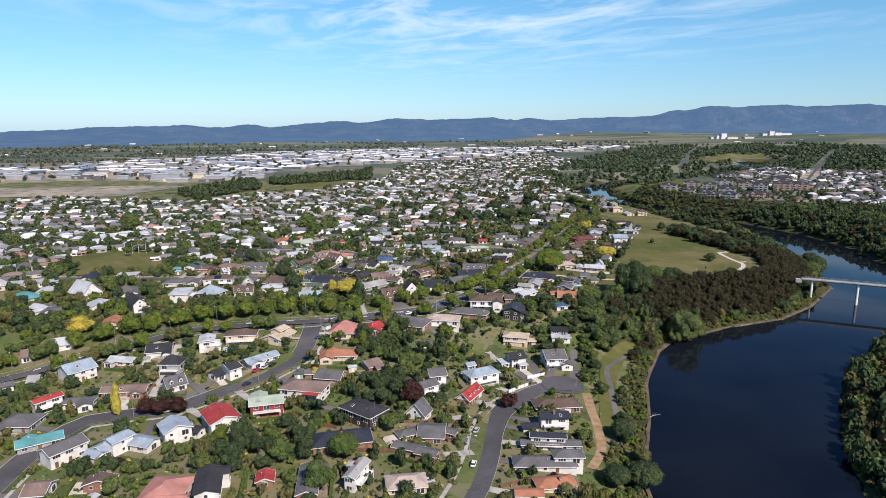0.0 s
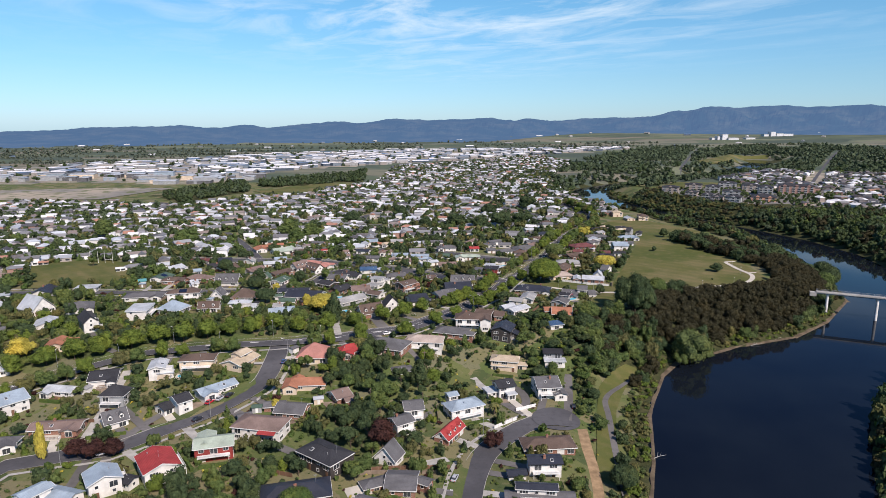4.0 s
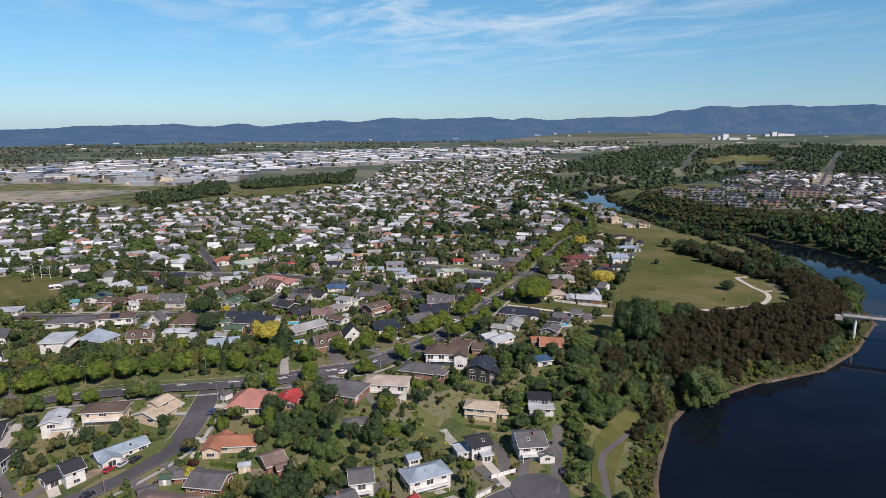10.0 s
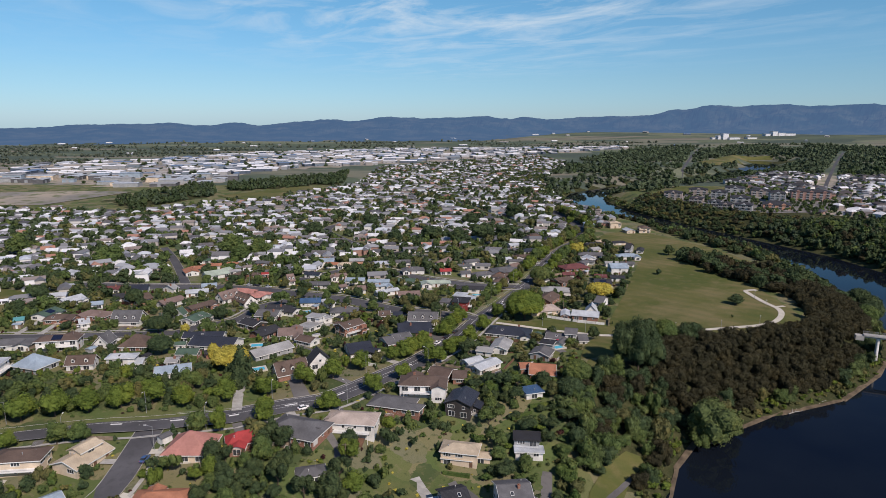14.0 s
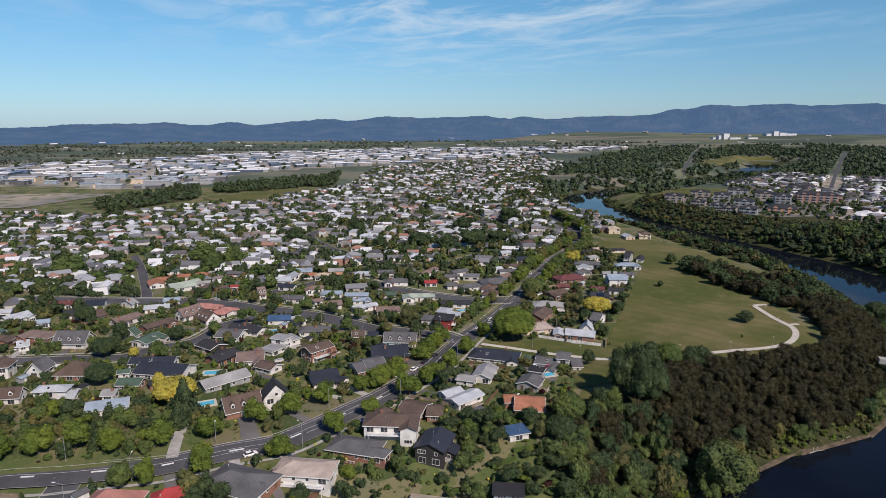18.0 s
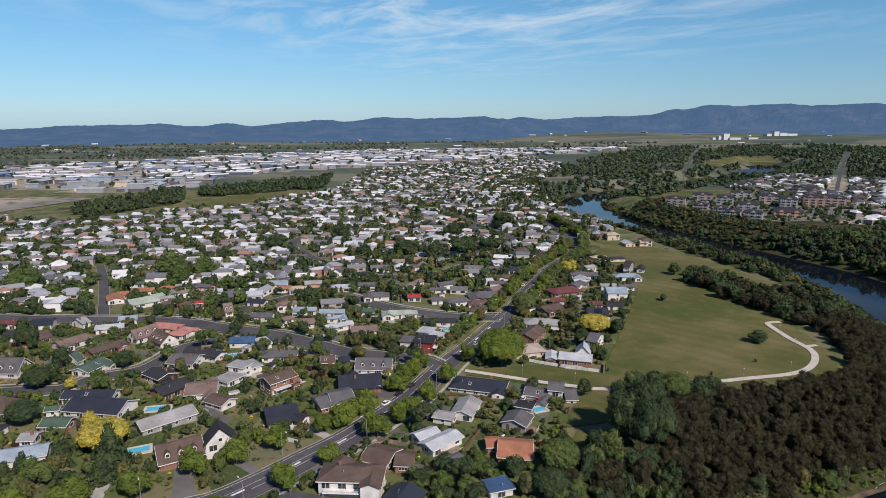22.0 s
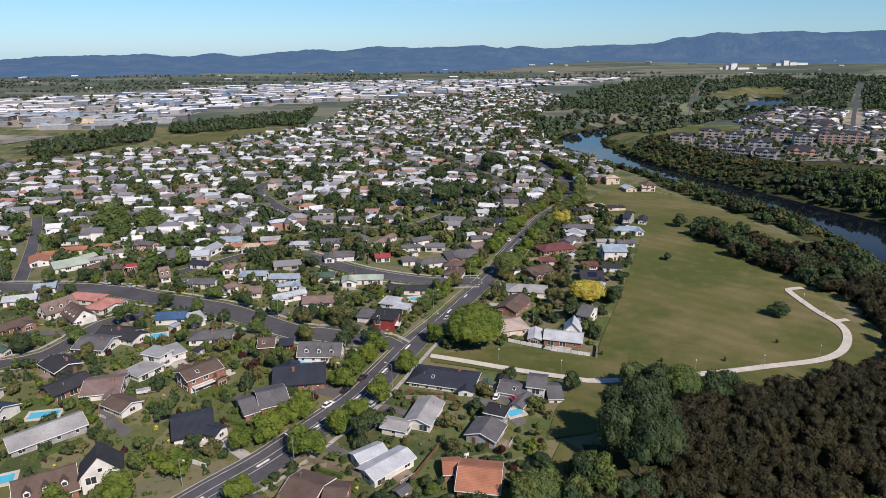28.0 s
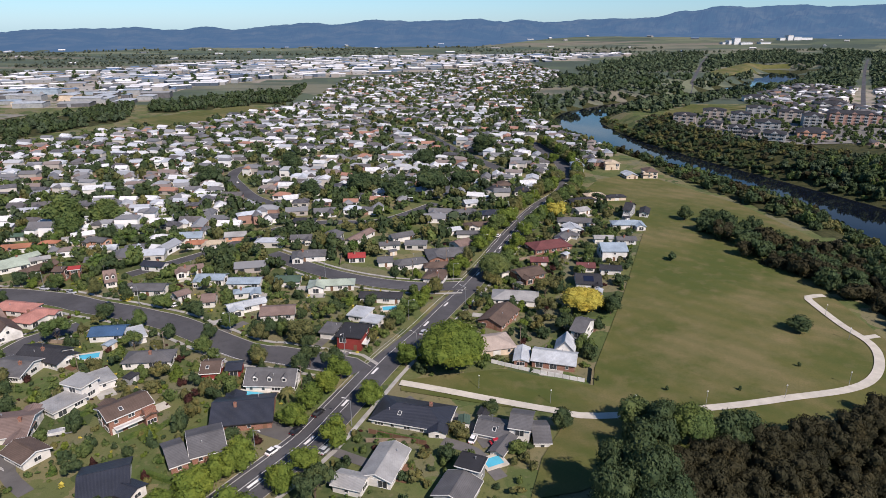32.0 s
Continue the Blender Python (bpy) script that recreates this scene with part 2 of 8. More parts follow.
def farm_mat():
    """Flat paddocks in long strips, with darker scrub between them."""
    n = Nodes("farmland", 0.95, 0.0, 0.15)
    v = n.t.nodes.new("ShaderNodeTexVoronoi")
    v.inputs["Scale"].default_value = 0.0032
    mp = n.t.nodes.new("ShaderNodeMapping")
    mp.inputs["Scale"].default_value, mp.inputs["Rotation"].default_value = (0.8, 2.2, 1.0), (0, 0, -0.12)
    n.t.links.new(n.geo.outputs["Position"], mp.inputs[0])
    n.t.links.new(mp.outputs[0], v.inputs["Vector"])
    sep = n.t.nodes.new("ShaderNodeSeparateColor")
    n.t.links.new(v.outputs["Color"], sep.inputs[0])
    # field colours greyed a little to stand in for distance haze
    col = n.ramp(sep.outputs[0], [(0.085, 0.110, 0.070), (0.15, 0.165, 0.105), (0.16, 0.16, 0.115), (0.060, 0.080, 0.060), (0.11, 0.13, 0.080), (0.18, 0.165, 0.125), (0.070, 0.092, 0.066)], True)
    col = n.mix(n.rng(n.noise(0.006, 7.0, mp.outputs[0]), 0.47, 0.60, 0, 0.75), col, (0.050, 0.070, 0.056))
    n.color(n.mix(n.rng(n.noise(0.05, 4.0), 0.4, 0.7, 0, 0.35), col, (0.10, 0.12, 0.08)))
    return n.m


def floor_mat():
    n = Nodes("forest_floor", 1.0, 0.0, 0.1)
    col = n.mix(n.rng(n.noise(0.25, 6.0), 0.35, 0.65), (0.022, 0.030, 0.012), (0.060, 0.062, 0.026))
    n.color(n.mix(n.rng(n.noise(1.5, 4.0), 0.5, 0.7, 0, 0.5), col, (0.10, 0.085, 0.05)))
    return n.m


def yard_mat():
    n = Nodes("yard_gravel", 0.95, 0.0, 0.15)
    col = n.mix(n.rng(n.noise(0.01, 5.0), 0.4, 0.6), (0.20, 0.19, 0.17), (0.32, 0.28, 0.22))
    n.color(n.mix(n.rng(n.noise(0.05, 4.0), 0.5, 0.62, 0, 0.8), col, (0.10, 0.12, 0.05)))
    return n.m


LAWN, PARK, FARM, FLOOR, YARD = lawn_mat(), park_mat(), farm_mat(), floor_mat(), yard_mat()


def water_mat():
    n = Nodes("river_water", 0.03, 0.0, 0.10)
    n.color(n.mix(n.rng(n.noise(0.02, 3.0), 0.35, 0.65), (0.004, 0.006, 0.011), (0.007, 0.010, 0.015)))
    n.bump(n.noise(0.8, 4.0), 0.06, 0.05)
    return n.m


WATER = water_mat()


def translucent(n, col, share=0.16):
    """Thin leaves let some light through."""
    tr, mx = n.t.nodes.new("ShaderNodeBsdfTranslucent"), n.t.nodes.new("ShaderNodeMixShader")
    n.put(tr.inputs["Color"], n.mix(1.0, col, (1.25, 1.2, 0.8), "MULTIPLY"))
    mx.inputs[0].default_value = share
    n.t.links.new(n.b.outputs[0], mx.inputs[1])
    n.t.links.new(tr.outputs[0], mx.inputs[2])
    out = next(k for k in n.t.nodes if k.bl_idname == "ShaderNodeOutputMaterial")
    n.t.links.new(mx.outputs[0], out.inputs[0])
    return n.m


def leaf_mat(name, dark, light, warm):
    """Foliage: lit and shaded tufts painted into the colour, each tree a little different."""
    n = Nodes(name, 0.8, 0.0, 0.15)
    isl, ob = n.geo.outputs["Random Per Island"], n.oi.outputs["Random"]
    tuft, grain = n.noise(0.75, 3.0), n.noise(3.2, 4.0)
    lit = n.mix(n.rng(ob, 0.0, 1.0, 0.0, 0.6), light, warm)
    # dark gaps between tufts put in as colour noise
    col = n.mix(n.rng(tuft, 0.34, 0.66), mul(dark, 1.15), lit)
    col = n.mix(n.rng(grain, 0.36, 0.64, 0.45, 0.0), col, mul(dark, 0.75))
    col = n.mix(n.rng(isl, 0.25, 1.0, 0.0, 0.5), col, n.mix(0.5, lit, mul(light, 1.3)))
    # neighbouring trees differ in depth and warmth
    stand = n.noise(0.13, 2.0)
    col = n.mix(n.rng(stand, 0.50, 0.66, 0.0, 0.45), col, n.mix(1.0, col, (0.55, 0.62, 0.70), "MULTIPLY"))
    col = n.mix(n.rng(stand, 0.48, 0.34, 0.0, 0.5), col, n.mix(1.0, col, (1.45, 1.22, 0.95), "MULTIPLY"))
    n.color(col)
    return translucent(n, col)


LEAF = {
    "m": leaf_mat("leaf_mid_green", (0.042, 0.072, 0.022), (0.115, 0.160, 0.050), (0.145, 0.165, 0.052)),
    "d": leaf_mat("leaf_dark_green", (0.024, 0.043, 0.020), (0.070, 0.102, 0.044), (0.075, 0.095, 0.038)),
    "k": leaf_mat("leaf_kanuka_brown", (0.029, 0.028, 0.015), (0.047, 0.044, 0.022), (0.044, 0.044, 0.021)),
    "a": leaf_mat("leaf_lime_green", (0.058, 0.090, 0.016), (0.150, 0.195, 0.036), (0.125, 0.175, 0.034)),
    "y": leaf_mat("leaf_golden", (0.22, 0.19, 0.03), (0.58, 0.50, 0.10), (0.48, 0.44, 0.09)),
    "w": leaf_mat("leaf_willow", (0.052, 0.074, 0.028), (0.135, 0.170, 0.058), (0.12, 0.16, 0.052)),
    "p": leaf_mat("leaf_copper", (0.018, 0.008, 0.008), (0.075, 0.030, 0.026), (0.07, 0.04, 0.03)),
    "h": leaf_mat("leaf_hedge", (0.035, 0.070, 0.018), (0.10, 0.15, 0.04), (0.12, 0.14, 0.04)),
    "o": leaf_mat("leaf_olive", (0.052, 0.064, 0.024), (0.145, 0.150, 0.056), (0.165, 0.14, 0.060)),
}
BARK = painted("bark", (0.095, 0.072, 0.052), 0.95, 0, 0.4)


def mixed_leaf():
    """Distant and mixed woods: hue by the clump."""
    n = Nodes("leaf_mixed", 0.8, 0.0, 0.15)
    isl = n.geo.outputs["Random Per Island"]
    # tones bluer than near leaves, some distance haze in the colour
    col = n.ramp(n.noise(0.05, 3.0), [(0.030, 0.052, 0.034), (0.048, 0.074, 0.042), (0.078, 0.104, 0.052), (0.050, 0.066, 0.040), (0.088, 0.108, 0.052)])
    n.color(n.mix(n.rng(isl, 0.0, 1.0, 0.35, 1.0), (0.024, 0.040, 0.026), col))
    return n.m


LEAF["x"] = mixed_leaf()
# paler, greyer leaves: distance haze mixed into the colour
LEAF["z"] = leaf_mat("leaf_plain_hazed", (0.068, 0.088, 0.068), (0.105, 0.128, 0.092), (0.115, 0.125, 0.09))


def stuff_roof():
    n = Nodes("far_roofs", 0.7, 0.0, 0.4)
    cols = [(0.58, 0.60, 0.62), (0.15, 0.155, 0.165), (0.36, 0.39, 0.43), (0.085, 0.08, 0.08), (0.56, 0.57, 0.58), (0.20, 0.17, 0.155), (0.055, 0.055, 0.063), (0.43, 0.47, 0.51), (0.13, 0.13, 0.135),
            (0.38, 0.40, 0.42), (0.31, 0.16, 0.11), (0.20, 0.205, 0.215), (0.63, 0.64, 0.64), (0.12, 0.12, 0.125), (0.075, 0.075, 0.083), (0.26, 0.28, 0.305), (0.18, 0.145, 0.13), (0.52, 0.54, 0.55), (0.11, 0.115, 0.125), (0.23, 0.24, 0.255), (0.16, 0.165, 0.175)]
    col = n.ramp(n.geo.outputs["Random Per Island"], cols, True)
    n.color(n.mix(n.rng(n.noise(0.6, 4.0), 0.45, 0.7, 0, 0.35), col, (0.19, 0.19, 0.19)))
    return n.m


def stuff_dark_roof():
    n = Nodes("estate_roofs", 0.7, 0.0, 0.4)
    cols = [(0.045, 0.045, 0.05), (0.09, 0.09, 0.095), (0.14, 0.14, 0.145), (0.06, 0.052, 0.05), (0.20, 0.20, 0.205), (0.05, 0.05, 0.055), (0.40, 0.42, 0.44), (0.07, 0.07, 0.078), (0.58, 0.59, 0.60), (0.11, 0.10, 0.10)]
    n.color(n.ramp(n.geo.outputs["Random Per Island"], cols, True))
    return n.m


def random_roof():
    n = Nodes("suburb_roof", 0.6, 0.0, 0.4)
    cols = [(0.52, 0.54, 0.56), (0.12, 0.12, 0.125), (0.30, 0.34, 0.38), (0.10, 0.075, 0.062), (0.52, 0.53, 0.52), (0.24, 0.17, 0.14), (0.045, 0.045, 0.05),
            (0.40, 0.44, 0.47), (0.34, 0.13, 0.085), (0.19, 0.19, 0.19), (0.64, 0.65, 0.65), (0.30, 0.34, 0.28), (0.15, 0.12, 0.10), (0.36, 0.34, 0.30)]
    w = n.t.nodes.new("ShaderNodeTexWave")
    w.bands_direction = "X"
    w.inputs["Scale"].default_value = 1.0
    n.t.links.new(n.tc.outputs["Object"], w.inputs["Vector"])
    col = n.ramp(n.oi.outputs["Random"], cols, True)
    col = n.mix(n.rng(n.noise(0.4, 5.0), 0.42, 0.7, 0, 0.45), col, (0.15, 0.14, 0.13))
    col = n.mix(n.rng(w.outputs["Fac"], 0.0, 0.3, 0.35, 0.0), col, (0.05, 0.05, 0.05))
    n.color(col).bump(w.outputs["Fac"], 0.4, 0.05)
    return n.m


def random_wall():
    n = Nodes("suburb_wall", 0.75, 0.0, 0.3)
    cols = [(0.74, 0.73, 0.70), (0.66, 0.64, 0.58), (0.28, 0.13, 0.09), (0.72, 0.72, 0.70), (0.50, 0.44, 0.36), (0.20, 0.12, 0.09), (0.62, 0.63, 0.62), (0.34, 0.30, 0.26)]
    isl = n.math("FRACT", n.math("MULTIPLY", n.oi.outputs["Random"], 7.31))
    n.color(n.ramp(isl, cols, True))
    return n.m


def stuff_wall(name, cols):
    n = Nodes(name, 0.75, 0.0, 0.3)
    n.color(n.ramp(n.geo.outputs["Random Per Island"], cols, True))
    return n.m


FAR_ROOF, ESTATE_ROOF, SUB_ROOF, SUB_WALL = stuff_roof(), stuff_dark_roof(), random_roof(), random_wall()
FAR_WALL = stuff_wall("far_walls", [(0.74, 0.74, 0.73), (0.60, 0.59, 0.56), (0.28, 0.17, 0.13), (0.70, 0.71, 0.71), (0.46, 0.44, 0.40), (0.66, 0.67, 0.67), (0.34, 0.31, 0.28)])
SHED_ROOF = stuff_wall("shed_roofs", [(0.66, 0.67, 0.68), (0.42, 0.45, 0.48), (0.74, 0.75, 0.76), (0.28, 0.31, 0.35), (0.64, 0.65, 0.66), (0.12, 0.18, 0.28), (0.70, 0.70, 0.69), (0.34, 0.32, 0.29), (0.76, 0.76, 0.76), (0.16, 0.16, 0.165)])
ESTATE_WALL = stuff_wall("estate_walls", [(0.62, 0.61, 0.59), (0.22, 0.19, 0.17), (0.50, 0.49, 0.47), (0.14, 0.13, 0.13), (0.28, 0.18, 0.14), (0.66, 0.66, 0.65)])
SHED_WALL = stuff_wall("shed_walls", [(0.30, 0.30, 0.30), (0.14, 0.17, 0.20), (0.24, 0.25, 0.26), (0.07, 0.09, 0.12), (0.26, 0.24, 0.22)])


def hills_mat():
    """Distant ranges: bush and pasture, with kilometres of air haze added as blue emission."""
    n = Nodes("distant_hills", 1.0, 0.0, 0.0)
    a, b = n.noise(0.007, 8.0, rough=0.68), n.noise(0.03, 5.0)
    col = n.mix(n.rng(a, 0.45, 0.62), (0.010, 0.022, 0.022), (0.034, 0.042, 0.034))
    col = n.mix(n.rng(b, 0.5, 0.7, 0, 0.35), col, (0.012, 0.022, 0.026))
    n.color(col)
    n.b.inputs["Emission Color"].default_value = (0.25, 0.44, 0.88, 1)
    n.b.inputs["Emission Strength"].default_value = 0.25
    return n.m


HILLS = hills_mat()
# ---- ground shape ----
RIVER = ((60, -1400, 40), (96, 60, 33), (101, 186, 34), (116, 228, 34), (132, 266, 39), (152, 303, 41), (184, 327, 36), (225, 352, 28), (262, 382, 28), (311, 436, 29), (338, 520, 34),
         (354, 600, 34), (350, 665, 33), (323, 740, 32), (291, 830, 30), (263, 930, 30), (252, 1010, 29), (249, 1090, 29), (274, 1160, 30), (342, 1240, 30),
         (460, 1330, 35), (600, 1440, 45), (720, 1560, 50), (860, 1760, 50), (980, 2000, 45))
WATER_Z = -16.0


def sstep(a, b, x):
    t = min(1.0, max(0.0, (x - a) / (b - a)))
    return t * t * (3 - 2 * t)


def river_gap(x, y):
    """Metres from the water's edge; below 0 is in the river."""
    best = 1e9
    for (x0, y0, w0), (x1, y1, w1) in zip(RIVER, RIVER[1:]):
        dx, dy = x1 - x0, y1 - y0
        t = min(1.0, max(0.0, ((x - x0) * dx + (y - y0) * dy) / (dx * dx + dy * dy)))
        best = min(best, math.hypot(x - x0 - t * dx, y - y0 - t * dy) - (w0 + t * (w1 - w0)))
    return best


def g(x, y):
    """Height of the ground."""
    z = 0.5 - 7.5 * sstep(325, 240, y)
    z += 3.2 * math.exp(-(((x + 75) / 95) ** 2 + ((y - 345) / 75) ** 2))
    z += 5.0 * math.exp(-(((x + 245) / 90) ** 2 + ((y - 445) / 80) ** 2))
    if y < 345:
        z += (-10.5 - z) * sstep(-20, 25, x) * sstep(345, 295, y)
    z -= 3.2 * math.exp(-((x - 105) / 45) ** 2) * sstep(395, 430, y) * sstep(640, 540, y)
    z -= 2 * sstep(560, 700, y)
    if y > 2300:
        z += (14 + 28 * sstep(-40, 20, math.degrees(math.atan2(x, y)))) * sstep(2700, 4000, math.hypot(x, y))
    if -50 < x < 1200 and y < 2200:
        d = river_gap(x, y)
        if d < 45:
            z = -19 if d < -8 else (-16.1 + (z + 16.1) * sstep(-4, 40, d) if d > 0 else -16.05 + 0.37 * d)
    return z


def inside(x, y, poly):
    c = False
    for (x0, y0), (x1, y1) in zip(poly, poly[1:] + poly[:1]):
        if (y0 > y) != (y1 > y) and x < x0 + (x1 - x0) * (y - y0) / (y1 - y0):
            c = not c
    return c


def seg_gap(x, y, pts):
    best = 1e9
    for (x0, y0), (x1, y1) in zip(pts, pts[1:]):
        dx, dy = x1 - x0, y1 - y0
        t = min(1.0, max(0.0, ((x - x0) * dx + (y - y0) * dy) / (dx * dx + dy * dy + 1e-9)))
        best = min(best, math.hypot(x - x0 - t * dx, y - y0 - t * dy))
    return best


# ---- mesh tools ----
class Mesh:
    """Collects faces, then makes one mesh."""

    def __init__(self):
        self.v, self.f, self.mi = [], [], []

    def face(self, pts, mi=0):
        i = len(self.v)
        self.v += [tuple(p) for p in pts]
        self.f.append(tuple(range(i, i + len(pts))))
        self.mi.append(mi)
        return self

    def solid(self, bottom, top, mi=0):
        """A prism between two rings of points with the same count."""
        i, n = len(self.v), len(bottom)
        self.v += [tuple(p) for p in bottom] + [tuple(p) for p in top]
        self.f += [tuple(range(i + n - 1, i - 1, -1)), tuple(range(i + n, i + 2 * n))]
        self.f += [(i + k, i + (k + 1) % n, i + n + (k + 1) % n, i + n + k) for k in range(n)]
        self.mi += [mi] * (n + 2)
        return self

    def box(self, x0, y0, z0, x1, y1, z1, mi=0):
        r = ((x0, y0), (x1, y0), (x1, y1), (x0, y1))
        return self.solid([(a, b, z0) for a, b in r], [(a, b, z1) for a, b in r], mi)

    def tube(self, p, q, r0, r1=None, n=7, mi=0):
        p, q = Vector(p), Vector(q)
        ax = (q - p).normalized()
        u = ax.orthogonal().normalized()
        w = ax.cross(u)
        ring = lambda c, r: [c + (u * math.cos(k * math.tau / n) + w * math.sin(k * math.tau / n)) * r for k in range(n)]
        return self.solid(ring(p, r0), ring(q, r0 if r1 is None else r1), mi)

    def data(self, name, *mats):
        me = bpy.data.meshes.new(name)
        me.from_pydata(self.v, [], self.f)
        for m in mats:
            me.materials.append(m)
        if len(mats) > 1:
            me.polygons.foreach_set("material_index", self.mi)
        me.update()
        return me


def part(name, mesh, parent, label="", mats=()):
    """Links a mesh as one object under a thing or a part."""
    ob = new(name, mesh.data(name, *mats) if isinstance(mesh, Mesh) else mesh)
    ob.parent = parent
    if label:
        ob["label"] = label
    return ob


def thing(name, x, y, z, rot, label, category, group=""):
    ob = new(name)
    ob.empty_display_size = 0.5
    ob.matrix_world = pose(x, y, z, 0, 0, rot)
    return tagged(ob, label, category, group)


def big_mesh(name, V, F, mats, mi=None, label="", category="", kind="stuff"):
    """One object out of arrays of corners and triangles."""
    me = bpy.data.meshes.new(name)
    V, F = np.asarray(V, np.float32), np.asarray(F, np.int32)
    me.vertices.add(len(V))
    me.vertices.foreach_set("co", V.ravel())
    me.loops.add(F.size)
    me.loops.foreach_set("vertex_index", F.ravel())
    me.polygons.add(len(F))
    me.polygons.foreach_set("loop_start", np.arange(len(F), dtype=np.int32) * F.shape[1])
    me.polygons.foreach_set("loop_total", np.full(len(F), F.shape[1], np.int32))
    for m in mats:
        me.materials.append(m)
    if mi is not None:
        me.polygons.foreach_set("material_index", np.asarray(mi, np.int32))
    me.polygons.foreach_set("use_smooth", np.zeros(len(F), bool))
    me.update(calc_edges=True)
    me.validate()
    return tagged(new(name, me), label, category, kind=kind)


rnd = random.Random(7)


def smooth_line(pts, step=5.0):
    """Catmull-Rom through the points, resampled."""
    out = []
    P = [pts[0]] + list(pts) + [pts[-1]]
    for a, b, c, d in zip(P, P[1:], P[2:], P[3:]):
        n = max(1, int(math.dist(b, c) / step))
        for k in range(n):
            t = k / n
            out.append(tuple(0.5 * (2 * b[i] + (c[i] - a[i]) * t + (2 * a[i] - 5 * b[i] + 4 * c[i] - d[i]) * t * t + (3 * b[i] - a[i] - 3 * c[i] + d[i]) * t ** 3) for i in (0, 1)))
    return out + [tuple(pts[-1])]


def offset(line, d):
    out = []
    for i, p in enumerate(line):
        a, b = line[max(0, i - 1)], line[min(len(line) - 1, i + 1)]
        L = math.dist(a, b) or 1
        out.append((p[0] - (b[1] - a[1]) / L * d, p[1] + (b[0] - a[0]) / L * d))
    return out


def ribbon(m, line, d0, d1, dz0, dz1=None, mi=0):
    """A strip along a line between two offsets, laid on the ground."""
    A, B = offset(line, d0), offset(line, d1)
    dz1 = dz0 if dz1 is None else dz1
    for i in range(len(line) - 1):
        q = [A[i], A[i + 1], B[i + 1], B[i]]
        z = [dz0, dz0, dz1, dz1]
        m.face([(p[0], p[1], g(*line[i if k in (0, 3) else i + 1]) + z[k]) for k, p in enumerate(q)][::-1], mi)
    return m


def sheet(m, poly, dz, step=4.0, mi=0):
    """A patch of ground cover laid over the terrain."""
    ys = [p[1] for p in poly]
    y = min(ys)
    cuts = lambda yy: sorted(x0 + (x1 - x0) * (yy - y0) / (y1 - y0) for (x0, y0), (x1, y1) in zip(poly, poly[1:] + poly[:1]) if (y0 > yy) != (y1 > yy))
    stops = sorted(set(ys))
    while y < max(ys) - 0.01:
        y2 = min(y + step, next(q for q in stops if q > y + 0.005))
        a, b = cuts(y + 0.002), cuts(y2 - 0.002)
        if len(a) == len(b):
            for k in range(0, len(a), 2):
                n = max(1, int((a[k + 1] - a[k]) / 7))
                for i in range(n):
                    t0, t1 = i / n, (i + 1) / n
                    q = [(a[k] + (a[k + 1] - a[k]) * t0, y), (a[k] + (a[k + 1] - a[k]) * t1, y), (b[k] + (b[k + 1] - b[k]) * t1, y2), (b[k] + (b[k + 1] - b[k]) * t0, y2)]
                    m.face([(*p, g(*p) + dz) for p in q], mi)
        y = y2
    return m
# ---- plan ----
PARK_POLY = [(168.6, 675.0), (187.0, 709.0), (222.0, 729.0), (256.9, 639.7), (264.3, 567.5), (238.4, 531.0), (230.7, 497.2), (226.4, 446.6), (213.7, 426.0), (156.8, 404.6), (131.6, 397.5), (104.8, 385.0), (92.7, 382.4), (97.7, 397.4), (109.8, 420.4), (85.0, 425.5),
             (59.8, 430.7), (59.7, 436.5), (92.0, 446.6), (120.0, 436.0), (122.8, 446.5), (146.7, 500.3), (183.4, 589.6), (173.6, 631.2)]
HILL_GREEN = [(-281.3, 465.1), (-273.0, 477.0), (-249.2, 489.2), (-214.1, 477.6), (-190.3, 422.0), (-214.7, 410.6), (-243.0, 405.9), (-264.5, 434.4)]
FAR_GREEN = [(-284, 1005), (-190, 1140), (-141, 1085), (-220, 925)]
BROWN_FIELD = [(-900, 880), (-470, 905), (-428, 1051), (-504, 1060), (-900, 985)]
EAST_GREEN = [(330, 1034), (420, 1143), (492, 1115), (364, 1040)]
RIVER_LAWN = [(60.4, 226.6), (67.2, 225.6), (74.3, 255.0), (80.8, 278.7), (87.2, 293.8), (93.5, 306.4), (104.0, 320.7), (96.4, 321.4), (86.1, 311.4), (78.2, 298.4), (73.4, 281.4), (66.6, 254.2)]
GLADE = [(84.7, 354.2), (92.8, 357.2), (102.9, 375.1), (96.8, 382.3), (88.8, 365.5)]
EAST_FIELD = [(689, 1750), (926, 2078), (1044, 2055), (845, 1853), (642, 1594)]
INDUSTRY = [(-1100, 1060), (-776, 1106), (-634, 1180), (-447, 1110), (-345, 1180), (-362, 1424), (106, 1849), (723, 2524), (754, 2633), (480, 2535), (-182, 2411), (-538, 2130), (-750, 1741), (-1100, 1439)]
ESTATE = [(420, 1010), (440, 880), (520, 760), (640, 700), (820, 900), (900, 1300), (700, 1420), (540, 1230), (500, 1060)]
SUBURB = [(-700, 560), (-560, 880), (-330, 840), (-280, 900), (-150, 1080), (-105, 1190), (-110, 1540), (10, 1650), (140, 1830), (300, 2020), (340, 1700), (270, 1450), (205, 1220), (200, 1150), (190, 1000), (200, 900), (225, 800), (190, 735), (160, 700), (120, 640), (70, 560), (-20, 520), (-130, 520), (-190, 420), (-260, 380), (-420, 330)]
